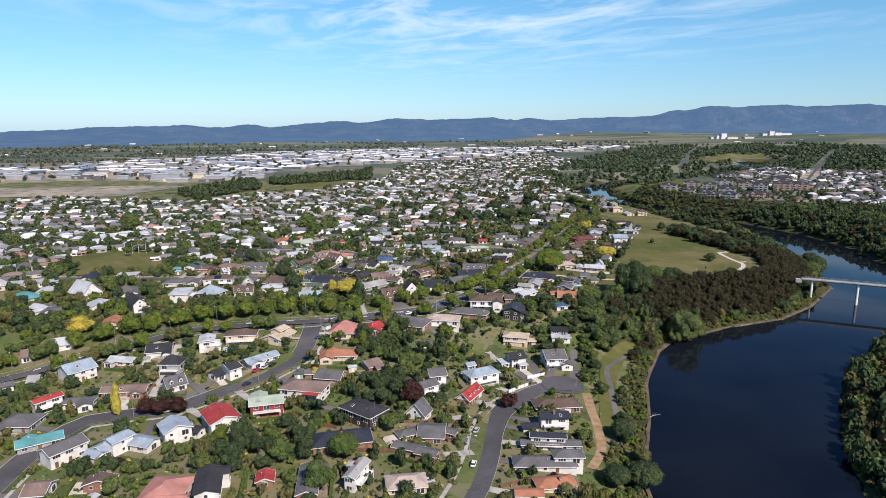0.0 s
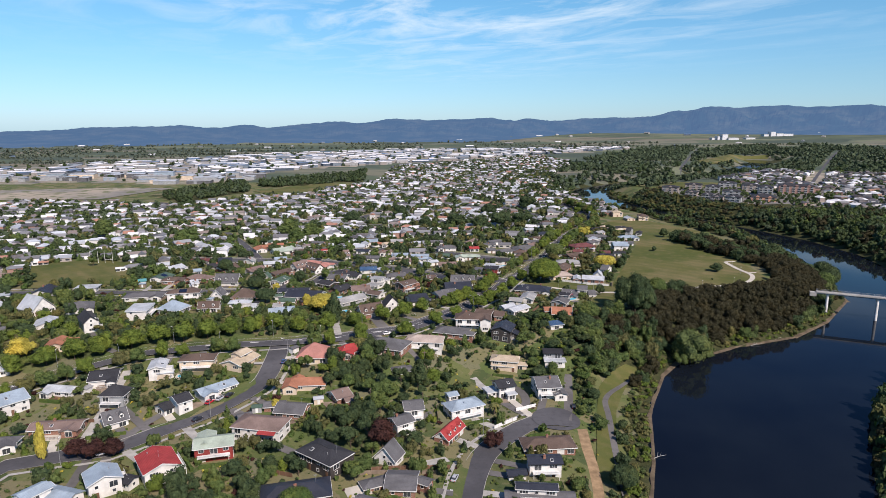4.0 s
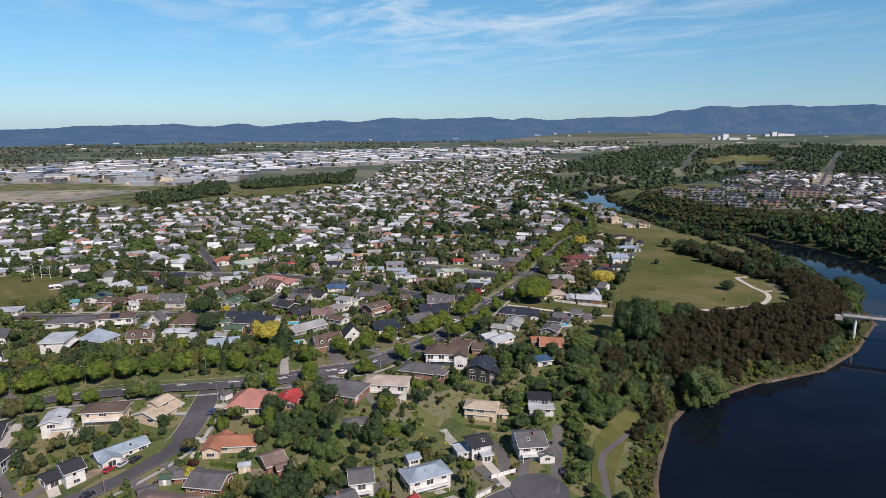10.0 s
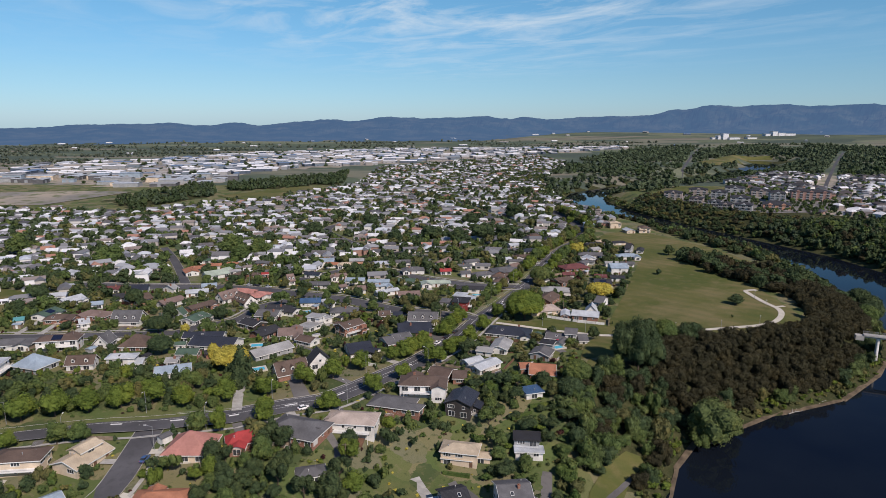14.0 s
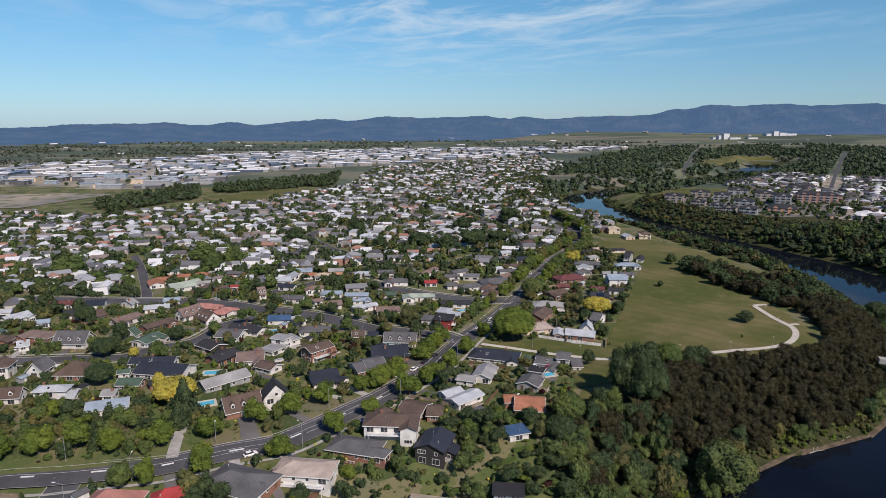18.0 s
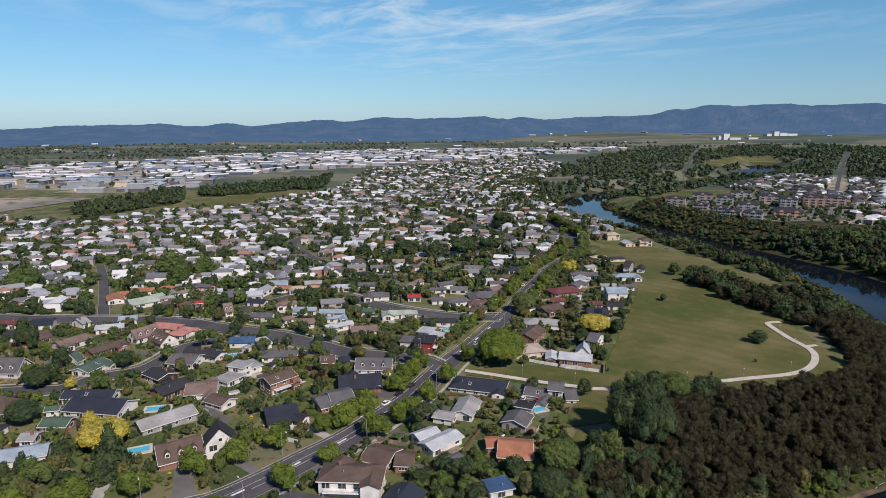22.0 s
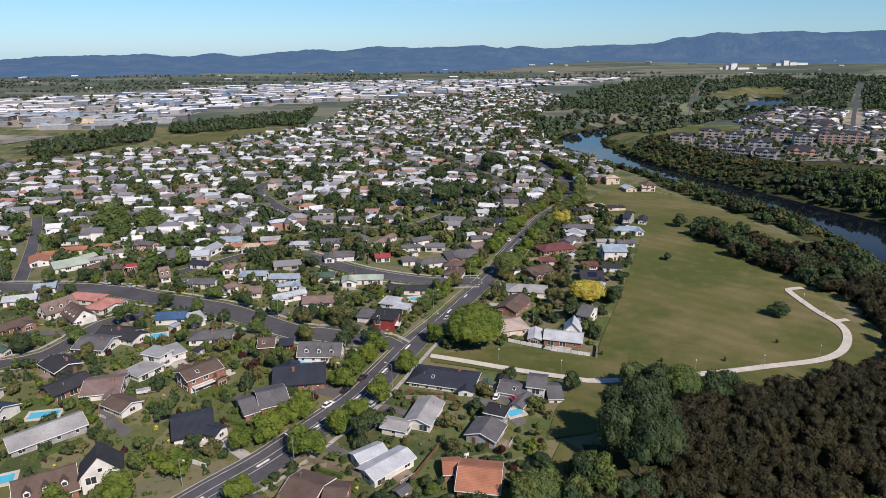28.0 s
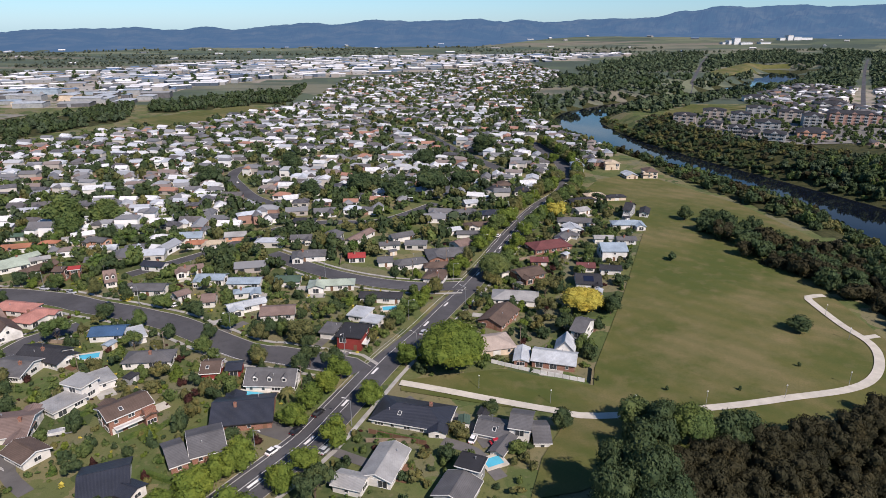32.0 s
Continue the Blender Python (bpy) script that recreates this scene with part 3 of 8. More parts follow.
FOREST = [(84.7, 355.2), (104.9, 377.1), (131.6, 393.6), (156.8, 400.6), (214.4, 422.9), (231.9, 445.4), (242.3, 492.3), (291.6, 511.6), (286.0, 462.0), (264.0, 428.0), (206.0, 376.0), (169.0, 353.0), (128.0, 331.1), (101.7, 305.9), (91.4, 302.2), (78.3, 309.6), (75.2, 332.3)]
BELT = [(209.3, 592.8), (226.0, 601.0), (246.1, 556.2), (267.1, 535.6), (299.9, 557.3), (300.0, 510.0), (234.5, 492.3), (226.9, 511.8), (217.4, 532.5)]
BANK_WOOD = [(243, 725), (258, 655), (272, 585), (276, 545), (288, 488), (304, 505), (318, 545), (345, 600), (325, 660), (302, 730), (280, 800), (255, 870), (236, 880), (240, 790)]
EAST_FAR = [(330, 420), (380, 400), (480, 560), (500, 700), (560, 760), (440, 860), (420, 1000), (340, 1030), (275, 990), (300, 840), (360, 740), (390, 640), (380, 560)]
NEAR_EAST = [(330, 300), (480, 560), (520, 740), (640, 690), (830, 880), (1000, 900), (1100, 500), (700, 100), (300, 50)]
GULLY = [(-38, 632), (11, 634), (46, 630), (95, 656), (97, 700), (17, 700), (-28, 685)]
PINES = [(-413, 950), (-345, 1150), (-290, 1005), (-344, 870)]
PINES_N = [(-324, 1151), (-158, 1400), (-136, 1175), (-286, 1060)]

MAIN = [(-330.0, 200.0), (-240.0, 238.0), (-195.2, 260.7), (-177.1, 273.5), (-153.5, 290.8), (-129.9, 306.0), (-112.3, 309.5), (-87.8, 314.1), (-71.5, 315.7), (-52.1, 319.3), (-43.8, 320.9), (-25.6, 329.8), (-13.8, 335.1), (-3.0, 346.1), (7.7, 359.9), (17.2, 371.9), (26.6, 387.0), (36.6, 403.8), (43.0, 420.5), (53.2, 447.4), (63.6, 469.6), (74.7, 496.0), (83.8, 516.1), (95.4, 545.8), (108.1, 578.2), (133.3, 634.8), (153.9, 671.6), (162.7, 702.3), (170.0, 760.0), (160.0, 860.0)]
CROSS = [(-200.0, 500.0), (-140.0, 501.0), (-107.4, 501.6), (-94.8, 499.8), (-79.1, 496.2), (-64.6, 489.9), (-50.9, 485.5), (-36.8, 479.6), (-24.7, 474.0), (5.7, 453.9), (16.4, 451.5), (28.8, 447.8), (41.4, 444.4), (45.2, 440.2)]
SECOND = [(83.5, 515.9), (62.7, 512.2), (42.4, 515.4), (19.1, 526.7), (-9.3, 549.6)]
STREET = [(-67.7, 314.9), (-66.6, 299.7), (-66.9, 282.0), (-72.0, 271.4), (-80.3, 260.8), (-88.1, 252.9), (-95.5, 245.8), (-101.9, 238.6), (-107.8, 232.5), (-119.3, 229.6), (-126.9, 226.8), (-135.9, 223.4), (-141.0, 210.0), (-142.0, 195.0), (-140.0, 170.0)]
CUL = [(0.0, 140.0), (3.0, 162.0), (10.5, 184.8), (14.7, 202.8), (17.6, 220.0), (22.5, 235.9), (29.3, 246.6), (38.5, 257.0), (45.3, 261.9)]
BACK = [(-260.0, 398.0), (-177.0, 402.0), (-135.6, 406.9), (-110.8, 409.9), (-100.1, 411.3), (-95.1, 416.7), (-92.2, 423.8), (-77.0, 434.0), (-70.9, 461.6), (-62.8, 468.8), (-59.5, 473.5)]
FAR_A = [(-133.0, 507.5), (-155.8, 552.6), (-179.3, 596.3), (-202.0, 635.0)]
FAR_B = [(-64.7, 523.1), (-37.7, 553.6), (-20.4, 582.7), (4.1, 600.6), (39.5, 604.9), (70.0, 643.5)]
FAR_C = [(-30, 640), (-48, 660), (-65, 689), (-81, 724), (-74, 760), (-20, 800)]
FAR_D = [(120, 740), (84, 829), (57, 913), (25, 962), (-40, 1080)]
EAST_ROAD = [(640, 1120), (770, 1324), (1088, 1818), (1407, 2301)]
EAST_ROAD_B = [(500, 1370), (576, 1549), (803, 2082), (996, 2512)]
ROADS = [(MAIN, 5.7), (CROSS, 5.6), (SECOND, 4.6), (STREET, 4.4), (CUL, 4.6), (BACK, 3.6), (FAR_A, 2.9), (FAR_B, 3.4), (FAR_C, 4.2), (FAR_D, 4.5), (EAST_ROAD, 3.0), (EAST_ROAD_B, 3.0)]
PATH = [(59.4, 434.9), (75.2, 431.1), (91.8, 426.5), (105.0, 422.1), (117.0, 418.3), (154.0, 420.7), (175.7, 424.3), (194.7, 428.1), (206.5, 434.4), (215.8, 445.5), (220.2, 457.0), (218.8, 470.8), (218.9, 489.4), (220.2, 495.9), (227.6, 497.5)]
RIVER_PATH = [(66.0, 205.0), (70.0, 235.0), (72.5, 252.0), (75.8, 272.1), (77.5, 284.7), (81.5, 292.9), (89.1, 302.0), (96.1, 310.0)]

# ---- ground, one sheet to the horizon ----
def axis(lo, hi, fine, ends):
    a, v, s = [], lo, fine
    while v < hi:
        a.append(v)
        v += fine
    for lim, sign, start in ((ends[0], -1, lo), (ends[1], 1, hi)):
        v, s, b = start, fine, []
        while abs(v) < abs(lim) or (v - lim) * sign < 0:
            s *= 1.07 if s < 60 else 1.3
            v += s * sign
            b.append(v)
        a = b[::-1] + a if sign < 0 else a + b
    return a


gx, gy = axis(-330, 420, 6.0, (-4900, 4900)), axis(110, 780, 6.0, (-1500, 4900))
gv = [(x, y, g(x, y)) for y in gy for x in gx]
nx = len(gx)
gf, gm = [], []
WOODS = [FOREST, BELT, BANK_WOOD, EAST_FAR, NEAR_EAST, PINES, PINES_N]
for j in range(len(gy) - 1):
    for i in range(nx - 1):
        gf.append((j * nx + i, j * nx + i + 1, (j + 1) * nx + i + 1, (j + 1) * nx + i))
        x, y = (gx[i] + gx[i + 1]) / 2, (gy[j] + gy[j + 1]) / 2
        k = 0
        if any(inside(x, y, p) for p in WOODS) or (y < 2200 and -20 < x < 1100 and river_gap(x, y) < 9):
            k = 2
        elif inside(x, y, INDUSTRY) or inside(x, y, ESTATE):
            k = 3
        elif y > 1150 or abs(x) > 900 or y < -50:
            k = 1
        gm.append(k)
ground = big_mesh("ground", gv, gf, (LAWN, FARM, FLOOR, YARD), gm, "lawns, gardens and farmland running out to the hills", "ground", "structure")
for p in ground.data.polygons:
    p.use_smooth = True

# river surface
m = Mesh()
for i in range(12):
    for j in range(35):
        x, y = -20 + 100 * i, -1490 + 110 * j
        m.face([(x, y, WATER_Z), (x + 100, y, WATER_Z), (x + 100, y + 110, WATER_Z), (x, y + 110, WATER_Z)])
tagged(new("water", m.data("water", WATER)), "wide dark still river between wooded banks", "river", kind="structure")

for nm, poly, mat, lab in (("park_lawn", PARK_POLY, PARK, "mown park grass with dry worn patches"), ("hill_green", HILL_GREEN, PARK, "open mown green on the hill"),
                           ("sports_field", FAR_GREEN, PARK, "distant green playing field"), ("bare_field", BROWN_FIELD, YARD, "dry bare field beside the industrial area"),
                           ("river_meadow", EAST_GREEN, PARK, "green meadow beside the river"), ("river_lawn", RIVER_LAWN, PARK, "mown grass strip beside the river path"), ("glade", GLADE, PARK, "open grass glade at the edge of the wood"), ("far_meadow", EAST_FIELD, PARK, "distant pale pasture")):
    tagged(new(nm, sheet(Mesh(), poly, 0.26 if nm in ("park_lawn", "river_lawn", "glade") else 0.6, 4.0 if nm in ("park_lawn", "river_lawn", "glade") else 12.0).data(nm, mat)), lab, "grass", kind="structure")


# ---- roads ----
def road(name, pts, half, label, near=True, walk_side=(1, -1)):
    line = smooth_line(pts, 5.0 if near else 14.0)
    top = new(name, ribbon(Mesh(), line, -half, half, 0.16).data(name, ASPHALT))
    tagged(top, label, "road", kind="structure")
    if near:
        for s in (1, -1):
            k = Mesh()
            ribbon(k, line, s * half, s * (half + 0.16), 0.28)
            ribbon(k, line, s * half - s * 0.02, s * half, 0.14, 0.28)
            part("kerb", k, top, "pale concrete kerb", (CONCRETE,))
        for s in walk_side:
            part("footpath", ribbon(Mesh(), offset(line, s * (half + 2.9)), -0.7, 0.7, 0.22), top, "pale concrete footpath", (CONCRETE,))
    return top, line


main_road, main_line = road("road", MAIN, 5.7, "dark asphalt avenue with white lane lines", True, (-1,))
cross_road, cross_line = road("road", CROSS, 5.6, "wide dark asphalt side street")
for pts, half, lab in ((SECOND, 4.6, "asphalt side street joining the avenue"), (STREET, 4.4, "curving dark asphalt residential street"), (CUL, 4.6, "asphalt street ending in a turning circle"), (BACK, 3.6, "narrow asphalt street behind the hill houses"),
                       (FAR_A, 2.9, "asphalt street running through the suburb"), (FAR_B, 3.4, "asphalt street through the suburb"), (FAR_C, 4.2, "asphalt street bending among houses"), (FAR_D, 4.5, "asphalt street far into the suburb")):
    road("road", pts, half, lab, True, (1,) if pts in (CUL, STREET) else () if pts in (FAR_A, FAR_B, FAR_C, FAR_D) else (1, -1))
for pts, half in ((EAST_ROAD, 3.0), (EAST_ROAD_B, 3.0)):
    road("road", pts, half, "distant straight highway", False)
# turning circle
m = sheet(Mesh(), [(52.9 + 9.5 * math.cos(a * math.tau / 28), 264.3 + 9.5 * math.sin(a * math.tau / 28)) for a in range(28)], 0.34, 1.5)
tagged(new("turning_circle", m.data("turning_circle", ASPHALT)), "round asphalt turning head of the street", "road", kind="structure")


def dashes(line, d, length, gap, width, start, stop, parent):
    seg = smooth_line(line, 1.0)
    seg = offset(seg, d)
    n = int(length)
    k = start
    while k + n < min(stop, len(seg) - 1):
        part("lane_marking", ribbon(Mesh(), seg[k:k + n + 1], -width / 2, width / 2, 0.19), parent, "", (MARK,))
        k += n + int(gap)


mlen = len(smooth_line(MAIN, 1.0))
dashes(MAIN, 0.0, 4, 15, 0.8, 120, mlen - 200, main_road)
for d in (-1.1, 1.1, -4.4, 4.4):
    dashes(MAIN, d, 24, 0, 0.13, 120, mlen - 200, main_road)
dashes(CROSS, -5.2, 10, 0, 0.15, 200, 260, cross_road)

# park path and river path, driveways
tagged(new("park_path", ribbon(Mesh(), smooth_line(PATH, 3), -1.5, 1.5, 0.52).data("park_path", PALE_PATH)), "pale concrete path curving round the park", "path", kind="structure")
tagged(new("path_spur", ribbon(Mesh(), [(219.5, 461.0), (222.4, 461.5), (226.5, 462.5)], -1.2, 1.2, 0.5).data("path_spur", PALE_PATH)), "short concrete spur of the park path", "path", kind="structure")
tagged(new("river_path", ribbon(Mesh(), smooth_line(RIVER_PATH, 3), -1.2, 1.2, 0.5).data("river_path", DRIVE)), "grey path along the river bank", "path", kind="structure")
TRACK = [(61.8, 257.5), (60.6, 242.5), (60.0, 229.9), (57.4, 212.6), (50.6, 199.4)]
tagged(new("river_track", ribbon(Mesh(), smooth_line(TRACK, 3), -1.9, 1.9, 0.3).data("river_track", painted("dry_earth", (0.30, 0.21, 0.12), 0.95, 0, 0.4, 0.2))), "dry bare track behind the riverside houses", "path", kind="structure")
DRIVES = [((57.1, 263.5), (61.8, 284.1), (65.6, 305.9)), ((30.2, 283.8), (38.8, 270.7), (45.0, 265.6)), ((21.7, 302.9), (30.2, 285.1)), ((-97.7, 261.5), (-103.6, 249.5), (-107.7, 235.6)), ((-128.1, 290.1), (-123.7, 261.6), (-119.7, 239.5)), ((-38.3, 398.8), (-32.8, 390.0), (-24.3, 383.4)), ((-29.4, 358.3), (-25.0, 347.7), (-20.7, 338.1)), ((-48.3, 352.4), (-45.7, 337.5), (-42.5, 325.1)),
          ((72.4, 405.0), (80.5, 400.2), (86.6, 389.7)), ((22.8, 409.7), (31.2, 405.8)), ((74.5, 419.0), (80.6, 411.8), (84.6, 402.4)), ((-61.7, 249.4), (-51.8, 237.5), (-39.9, 229.7)), ((-73.7, 261.4), (-59.7, 251.4), (-49.8, 249.5)), ((9.9, 232.1), (-0.2, 226.2)), ((-128.3, 300.3), (-150.9, 313.0), (-166.6, 331.5)), ((25.6, 210.7), (32.8, 212.5)), ((24.7, 195.9), (32.9, 195.6)), ((10.1, 204.1), (-0.1, 200.2)),
          ((-12.5, 474.3), (-6.1, 480.0)), ((-5.3, 468.2), (0.0, 475.9)), ((39.1, 457.5), (41.2, 467.6)), ((96.0, 531.3), (88.7, 528.8)), ((101.3, 484.6), (84.5, 487.2)), ((98.2, 463.9), (72.0, 469.6)), ((57.8, 421.3), (64.0, 426.9)), ((-9.0, 314.5), (-4.0, 305.7), (-4.6, 299.0)), ((40.5, 272.0), (43.0, 279.0), (42.0, 290.0), (34.0, 301.0))]
for dpts in DRIVES:
    tagged(new("driveway", ribbon(Mesh(), smooth_line(dpts, 3), -1.8, 1.8, 0.14).data("driveway", DRIVE if rnd.random() < 0.5 else CONCRETE)), "paved driveway leading to a house", "driveway", kind="structure")

# ---- hills round the plain ----
RIDGE = ((-60, 35), (-44, 38), (-35, 44), (-32, 52), (-28, 68), (-22, 76), (-19.5, 62), (-17, 82), (-15, 64), (-12, 84), (-9, 101), (-7.5, 90), (-4, 118), (-1.2, 108), (1, 114), (4, 122), (6, 106),
         (7.5, 116), (10, 104), (12.5, 118), (15, 124), (17.5, 130), (20, 168), (22.6, 196), (24.5, 185), (27.3, 197), (29.6, 182), (32.6, 188), (35, 174), (45, 156), (60, 120))


def ridge(az):
    for (a0, h0), (a1, h1) in zip(RIDGE, RIDGE[1:]):
        if a0 <= az <= a1:
            t = (az - a0) / (a1 - a0)
            return h0 + (h1 - h0) * t * t * (3 - 2 * t)
    return 60.0


hv, hf = [], []
NA, NR = 900, 18
for i in range(NA + 1):
    az = -60 + 120 * i / NA
    for j in range(NR + 1):
        t = j / NR
        foot = 2960 + 760 * sstep(2, 14, az)
        r = foot + (4700 - foot) * t
        px, py = r * math.sin(radians(az)), r * math.cos(radians(az))
        prof = sstep(0.0, 0.78, t) ** 1.5 * sstep(1.5, 0.8, t)
        nz = noise.fractal(Vector((px / 300, py / 300, 3.0)), 0.75, 2.1, 7)
        base = g(px, py) if t < 0.5 else g(px * 0.9, py * 0.9)
        rise = max(14.0, ridge(az) - base)
        h = base + rise * prof * (1 + 0.45 * nz * (1 - prof) * 2 + 0.05 * nz) + 30 * nz * prof * (1 - prof) + 5.5 * noise.fractal(Vector((px / 110, py / 110, 1)), 0.8, 2.1, 4) * (0.3 + prof) - (12 if j == 0 else 0)
        hv.append((px, py, h))
for i in range(NA):
    for j in range(NR):
        a = i * (NR + 1) + j
        hf.append((a, a + NR + 1, a + NR + 2, a + 1))
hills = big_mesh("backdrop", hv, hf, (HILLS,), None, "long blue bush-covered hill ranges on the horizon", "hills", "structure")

# ---- footbridge over the river ----
br = thing("bridge", 274.2, 406.2, 0.35, -24.6, "slim pale concrete bridge on tall white piers over the river", "bridge")
part("deck", Mesh().box(-33, -1.9, -1.8, 62, 1.9, -1.25), br, "grey concrete deck", (CONCRETE,))
part("girder", Mesh().box(-33, -1.1, -2.6, 62, 1.1, -1.8), br, "dark steel girder under the deck", (STEEL_GREY,))
part("abutment", Mesh().box(-36.5, -1.9, -4.2, -32.8, 1.9, -1.85), br, "concrete abutment in the bank", (CONCRETE,))
for y in (-1.8, 1.8):
    part("handrail", Mesh().box(-33, y - 0.05, -0.2, 62, y + 0.05, -0.1), br, "thin steel handrail", (STEEL_GREY,))
    part("rail", Mesh().box(-33, y - 0.03, -0.75, 62, y + 0.03, -0.69), br, "", (STEEL_GREY,))
    for k in range(16):
        part("rail_post", Mesh().box(-32.9 + k * 6.2, y - 0.05, -1.25, -32.8 + k * 6.2, y + 0.05, -0.18), br, "", (STEEL_GREY,))
for x in (-26.6, 0, 36):
    part("pier", Mesh().tube((x, 0, -21), (x, 0, -4.2), 0.95, 0.8, 14).tube((x, 0, -4.2), (x, 0, -2.6), 0.8, 1.25, 14), br, "white round concrete pier", (WHITE,))

# bare earth along the water's edge, with stranded branches
def shore(lo, hi, side):
    m = Mesh()
    ring = []
    for (x0, y0, w0), (x1, y1, w1) in zip(RIVER, RIVER[1:]):
        for k in range(12):
            t = k / 12
            cx_, cy_, w = x0 + (x1 - x0) * t, y0 + (y1 - y0) * t, w0 + (w1 - w0) * t
            if lo < cy_ < hi:
                L_ = math.hypot(x1 - x0, y1 - y0)
                nx_, ny_ = -(y1 - y0) / L_ * side, (x1 - x0) / L_ * side
                wob = noise.noise(Vector((cx_ / 9, cy_ / 9, 4)))
                ring.append([(cx_ + nx_ * (w + q), cy_ + ny_ * (w + q)) for q in (-0.8, 0.3 + 0.5 * wob, 1.1 + 1.2 * wob)])
    for a, b in zip(ring, ring[1:]):
        for q in (0, 1):
            pts = [a[q], b[q], b[q + 1], a[q + 1]]
            m.face([(px, py, max(g(px, py), -16.2) + 0.1) for px, py in pts])
    return m


tagged(new("river_shore", shore(150, 470, 1).data("river_shore", painted("shore_earth", (0.115, 0.09, 0.06), 0.95, 0, 0.5, 0.2))), "narrow strip of bare earth at the water's edge", "shore", kind="structure")
for x, y, rot, k in ((85.2, 243.7, 20, 1.0), (194.0, 370.2, 35, 1.2), (176.5, 361.5, 15, 1.3), (198.5, 373.0, 50, 0.9)):
    dw = new("driftwood", Mesh().tube((0, 0, 0.3), (2.6, 0.3, 0.5), 0.16, 0.10, 7).tube((2.6, 0.3, 0.5), (5.2, -0.4, 0.9), 0.10, 0.04, 6).tube((1.6, 0.2, 0.45), (3.0, 1.6, 1.1), 0.07, 0.03, 6).tube((2.8, 0.2, 0.5), (4.2, 1.3, 1.3), 0.06, 0.02, 6).data("driftwood", CONCRETE))
    dw.matrix_world = pose(x, y, -16.15, 0, 0, rot) @ Matrix.Diagonal((k, k, k, 1))
    tagged(dw, "bleached dead branch stranded at the water's edge", "driftwood", "driftwood")

# ---- houses ----
CAM_MID = (38.0, 150.0)
ROOF_WORD = {"g": "grey", "d": "charcoal", "b": "brown", "r": "red", "o": "terracotta", "w": "white steel", "l": "pale blue-grey", "n": "black", "s": "dark green", "p": "mauve-brown", "q": "coral", "c": "cream", "t": "pale green", "e": "teal", "i": "blue", "y": "silver-grey", "v": "maroon", "m": "mushroom-pink"}
WALL_WORD = {"w": "white", "c": "cream", "k": "brick", "d": "black", "y": "grey", "r": "dark red", "o": "orange"}
FORM_WORD = {"G": "gabled", "H": "hipped", "X": "dormered", "A": "steep gabled", "F": "flat", "P": "steep hipped"}
HOUSES = []
RECTS = []


def window_mesh(w, h, bars):
    """Frame and panes in one shell: a bordered grid, closed back to the wall."""
    m = Mesh()
    f = 0.09
    xs = [-w / 2]
    for k in range(bars):
        xs += [-w / 2 + w * k / bars + f * (1 if k == 0 else 0.5), -w / 2 + w * (k + 1) / bars - f * (1 if k == bars - 1 else 0.5)]
    xs.append(w / 2)
    zs = [0, f, h - f, h]
    m.v = [(x, -0.1 if 0 < j < 3 and 0 < i < len(xs) - 1 else -0.14, z) for j, z in enumerate(zs) for i, x in enumerate(xs)]
    n = len(xs)
    for j in range(3):
        for i in range(n - 1):
            m.f.append((j * n + i, j * n + i + 1, (j + 1) * n + i + 1, (j + 1) * n + i))
            m.mi.append(1 if j == 1 and i % 2 == 1 else 0)
    ring = list(range(n)) + [n * 2 - 1, n * 3 - 1] + list(range(4 * n - 1, 3 * n - 1, -1)) + [2 * n, n]
    o = len(m.v)
    m.v += [(m.v[k][0], 0.05, m.v[k][2]) for k in ring]
    for k in range(len(ring)):
        q = (k + 1) % len(ring)
        m.f.append((ring[k], o + k, o + q, ring[q]))
        m.mi.append(0)
    return m.data("window", WHITE, GLASS)


WINDOWS = [window_mesh(1.8, 1.2, 2), window_mesh(2.6, 1.3, 3), window_mesh(1.1, 1.1, 1), window_mesh(2.4, 2.0, 2)]
DOOR = Mesh().box(-0.45, -0.06, 0, 0.45, 0.02, 2.05).box(-0.55, -0.04, 0, -0.45, 0.03, 2.12).box(0.45, -0.04, 0, 0.55, 0.03, 2.12).data("door", TIMBER)
GARAGE = Mesh()
for k in range(4):
    GARAGE.box(-1.3, -0.07, 0.52 * k, 1.3, 0.02, 0.52 * k + 0.49)
GARAGE = GARAGE.data("garage_door", painted("garage_door_paint", (0.62, 0.61, 0.57), 0.6))
CHIMNEY = Mesh().box(-0.4, -0.35, -1.6, 0.4, 0.35, 1.0).box(-0.48, -0.43, 1.0, 0.48, 0.43, 1.14).tube((0, 0, 1.14), (0, 0, 1.5), 0.14).data("chimney", WALL["k"])
VENT = Mesh().tube((0, 0, -0.4), (0, 0, 0.7), 0.12).tube((0, 0, 0.7), (0, 0, 0.85), 0.2, 0.05).data("flue", STEEL_GREY)
SKYLIGHT = Mesh().box(-0.5, -0.7, 0, 0.5, 0.7, 0.14, 0).box(-0.4, -0.6, 0.14, 0.4, 0.6, 0.16, 1).data("roof_window", WHITE, GLASS)
SOLAR = Mesh().box(-2.1, -1.7, 0.06, 2.1, 1.7, 0.13).data("solar_panel", painted("solar_glass", (0.012, 0.016, 0.035), 0.15, 0, 0.1, 0.6))
AERIAL = Mesh().tube((0, 0, -0.5), (0, 0, 2.2), 0.025, n=4).box(-0.6, -0.02, 2.0, 0.6, 0.02, 2.04).box(-0.45, -0.02, 1.75, 0.45, 0.02, 1.79).data("aerial", STEEL_GREY)


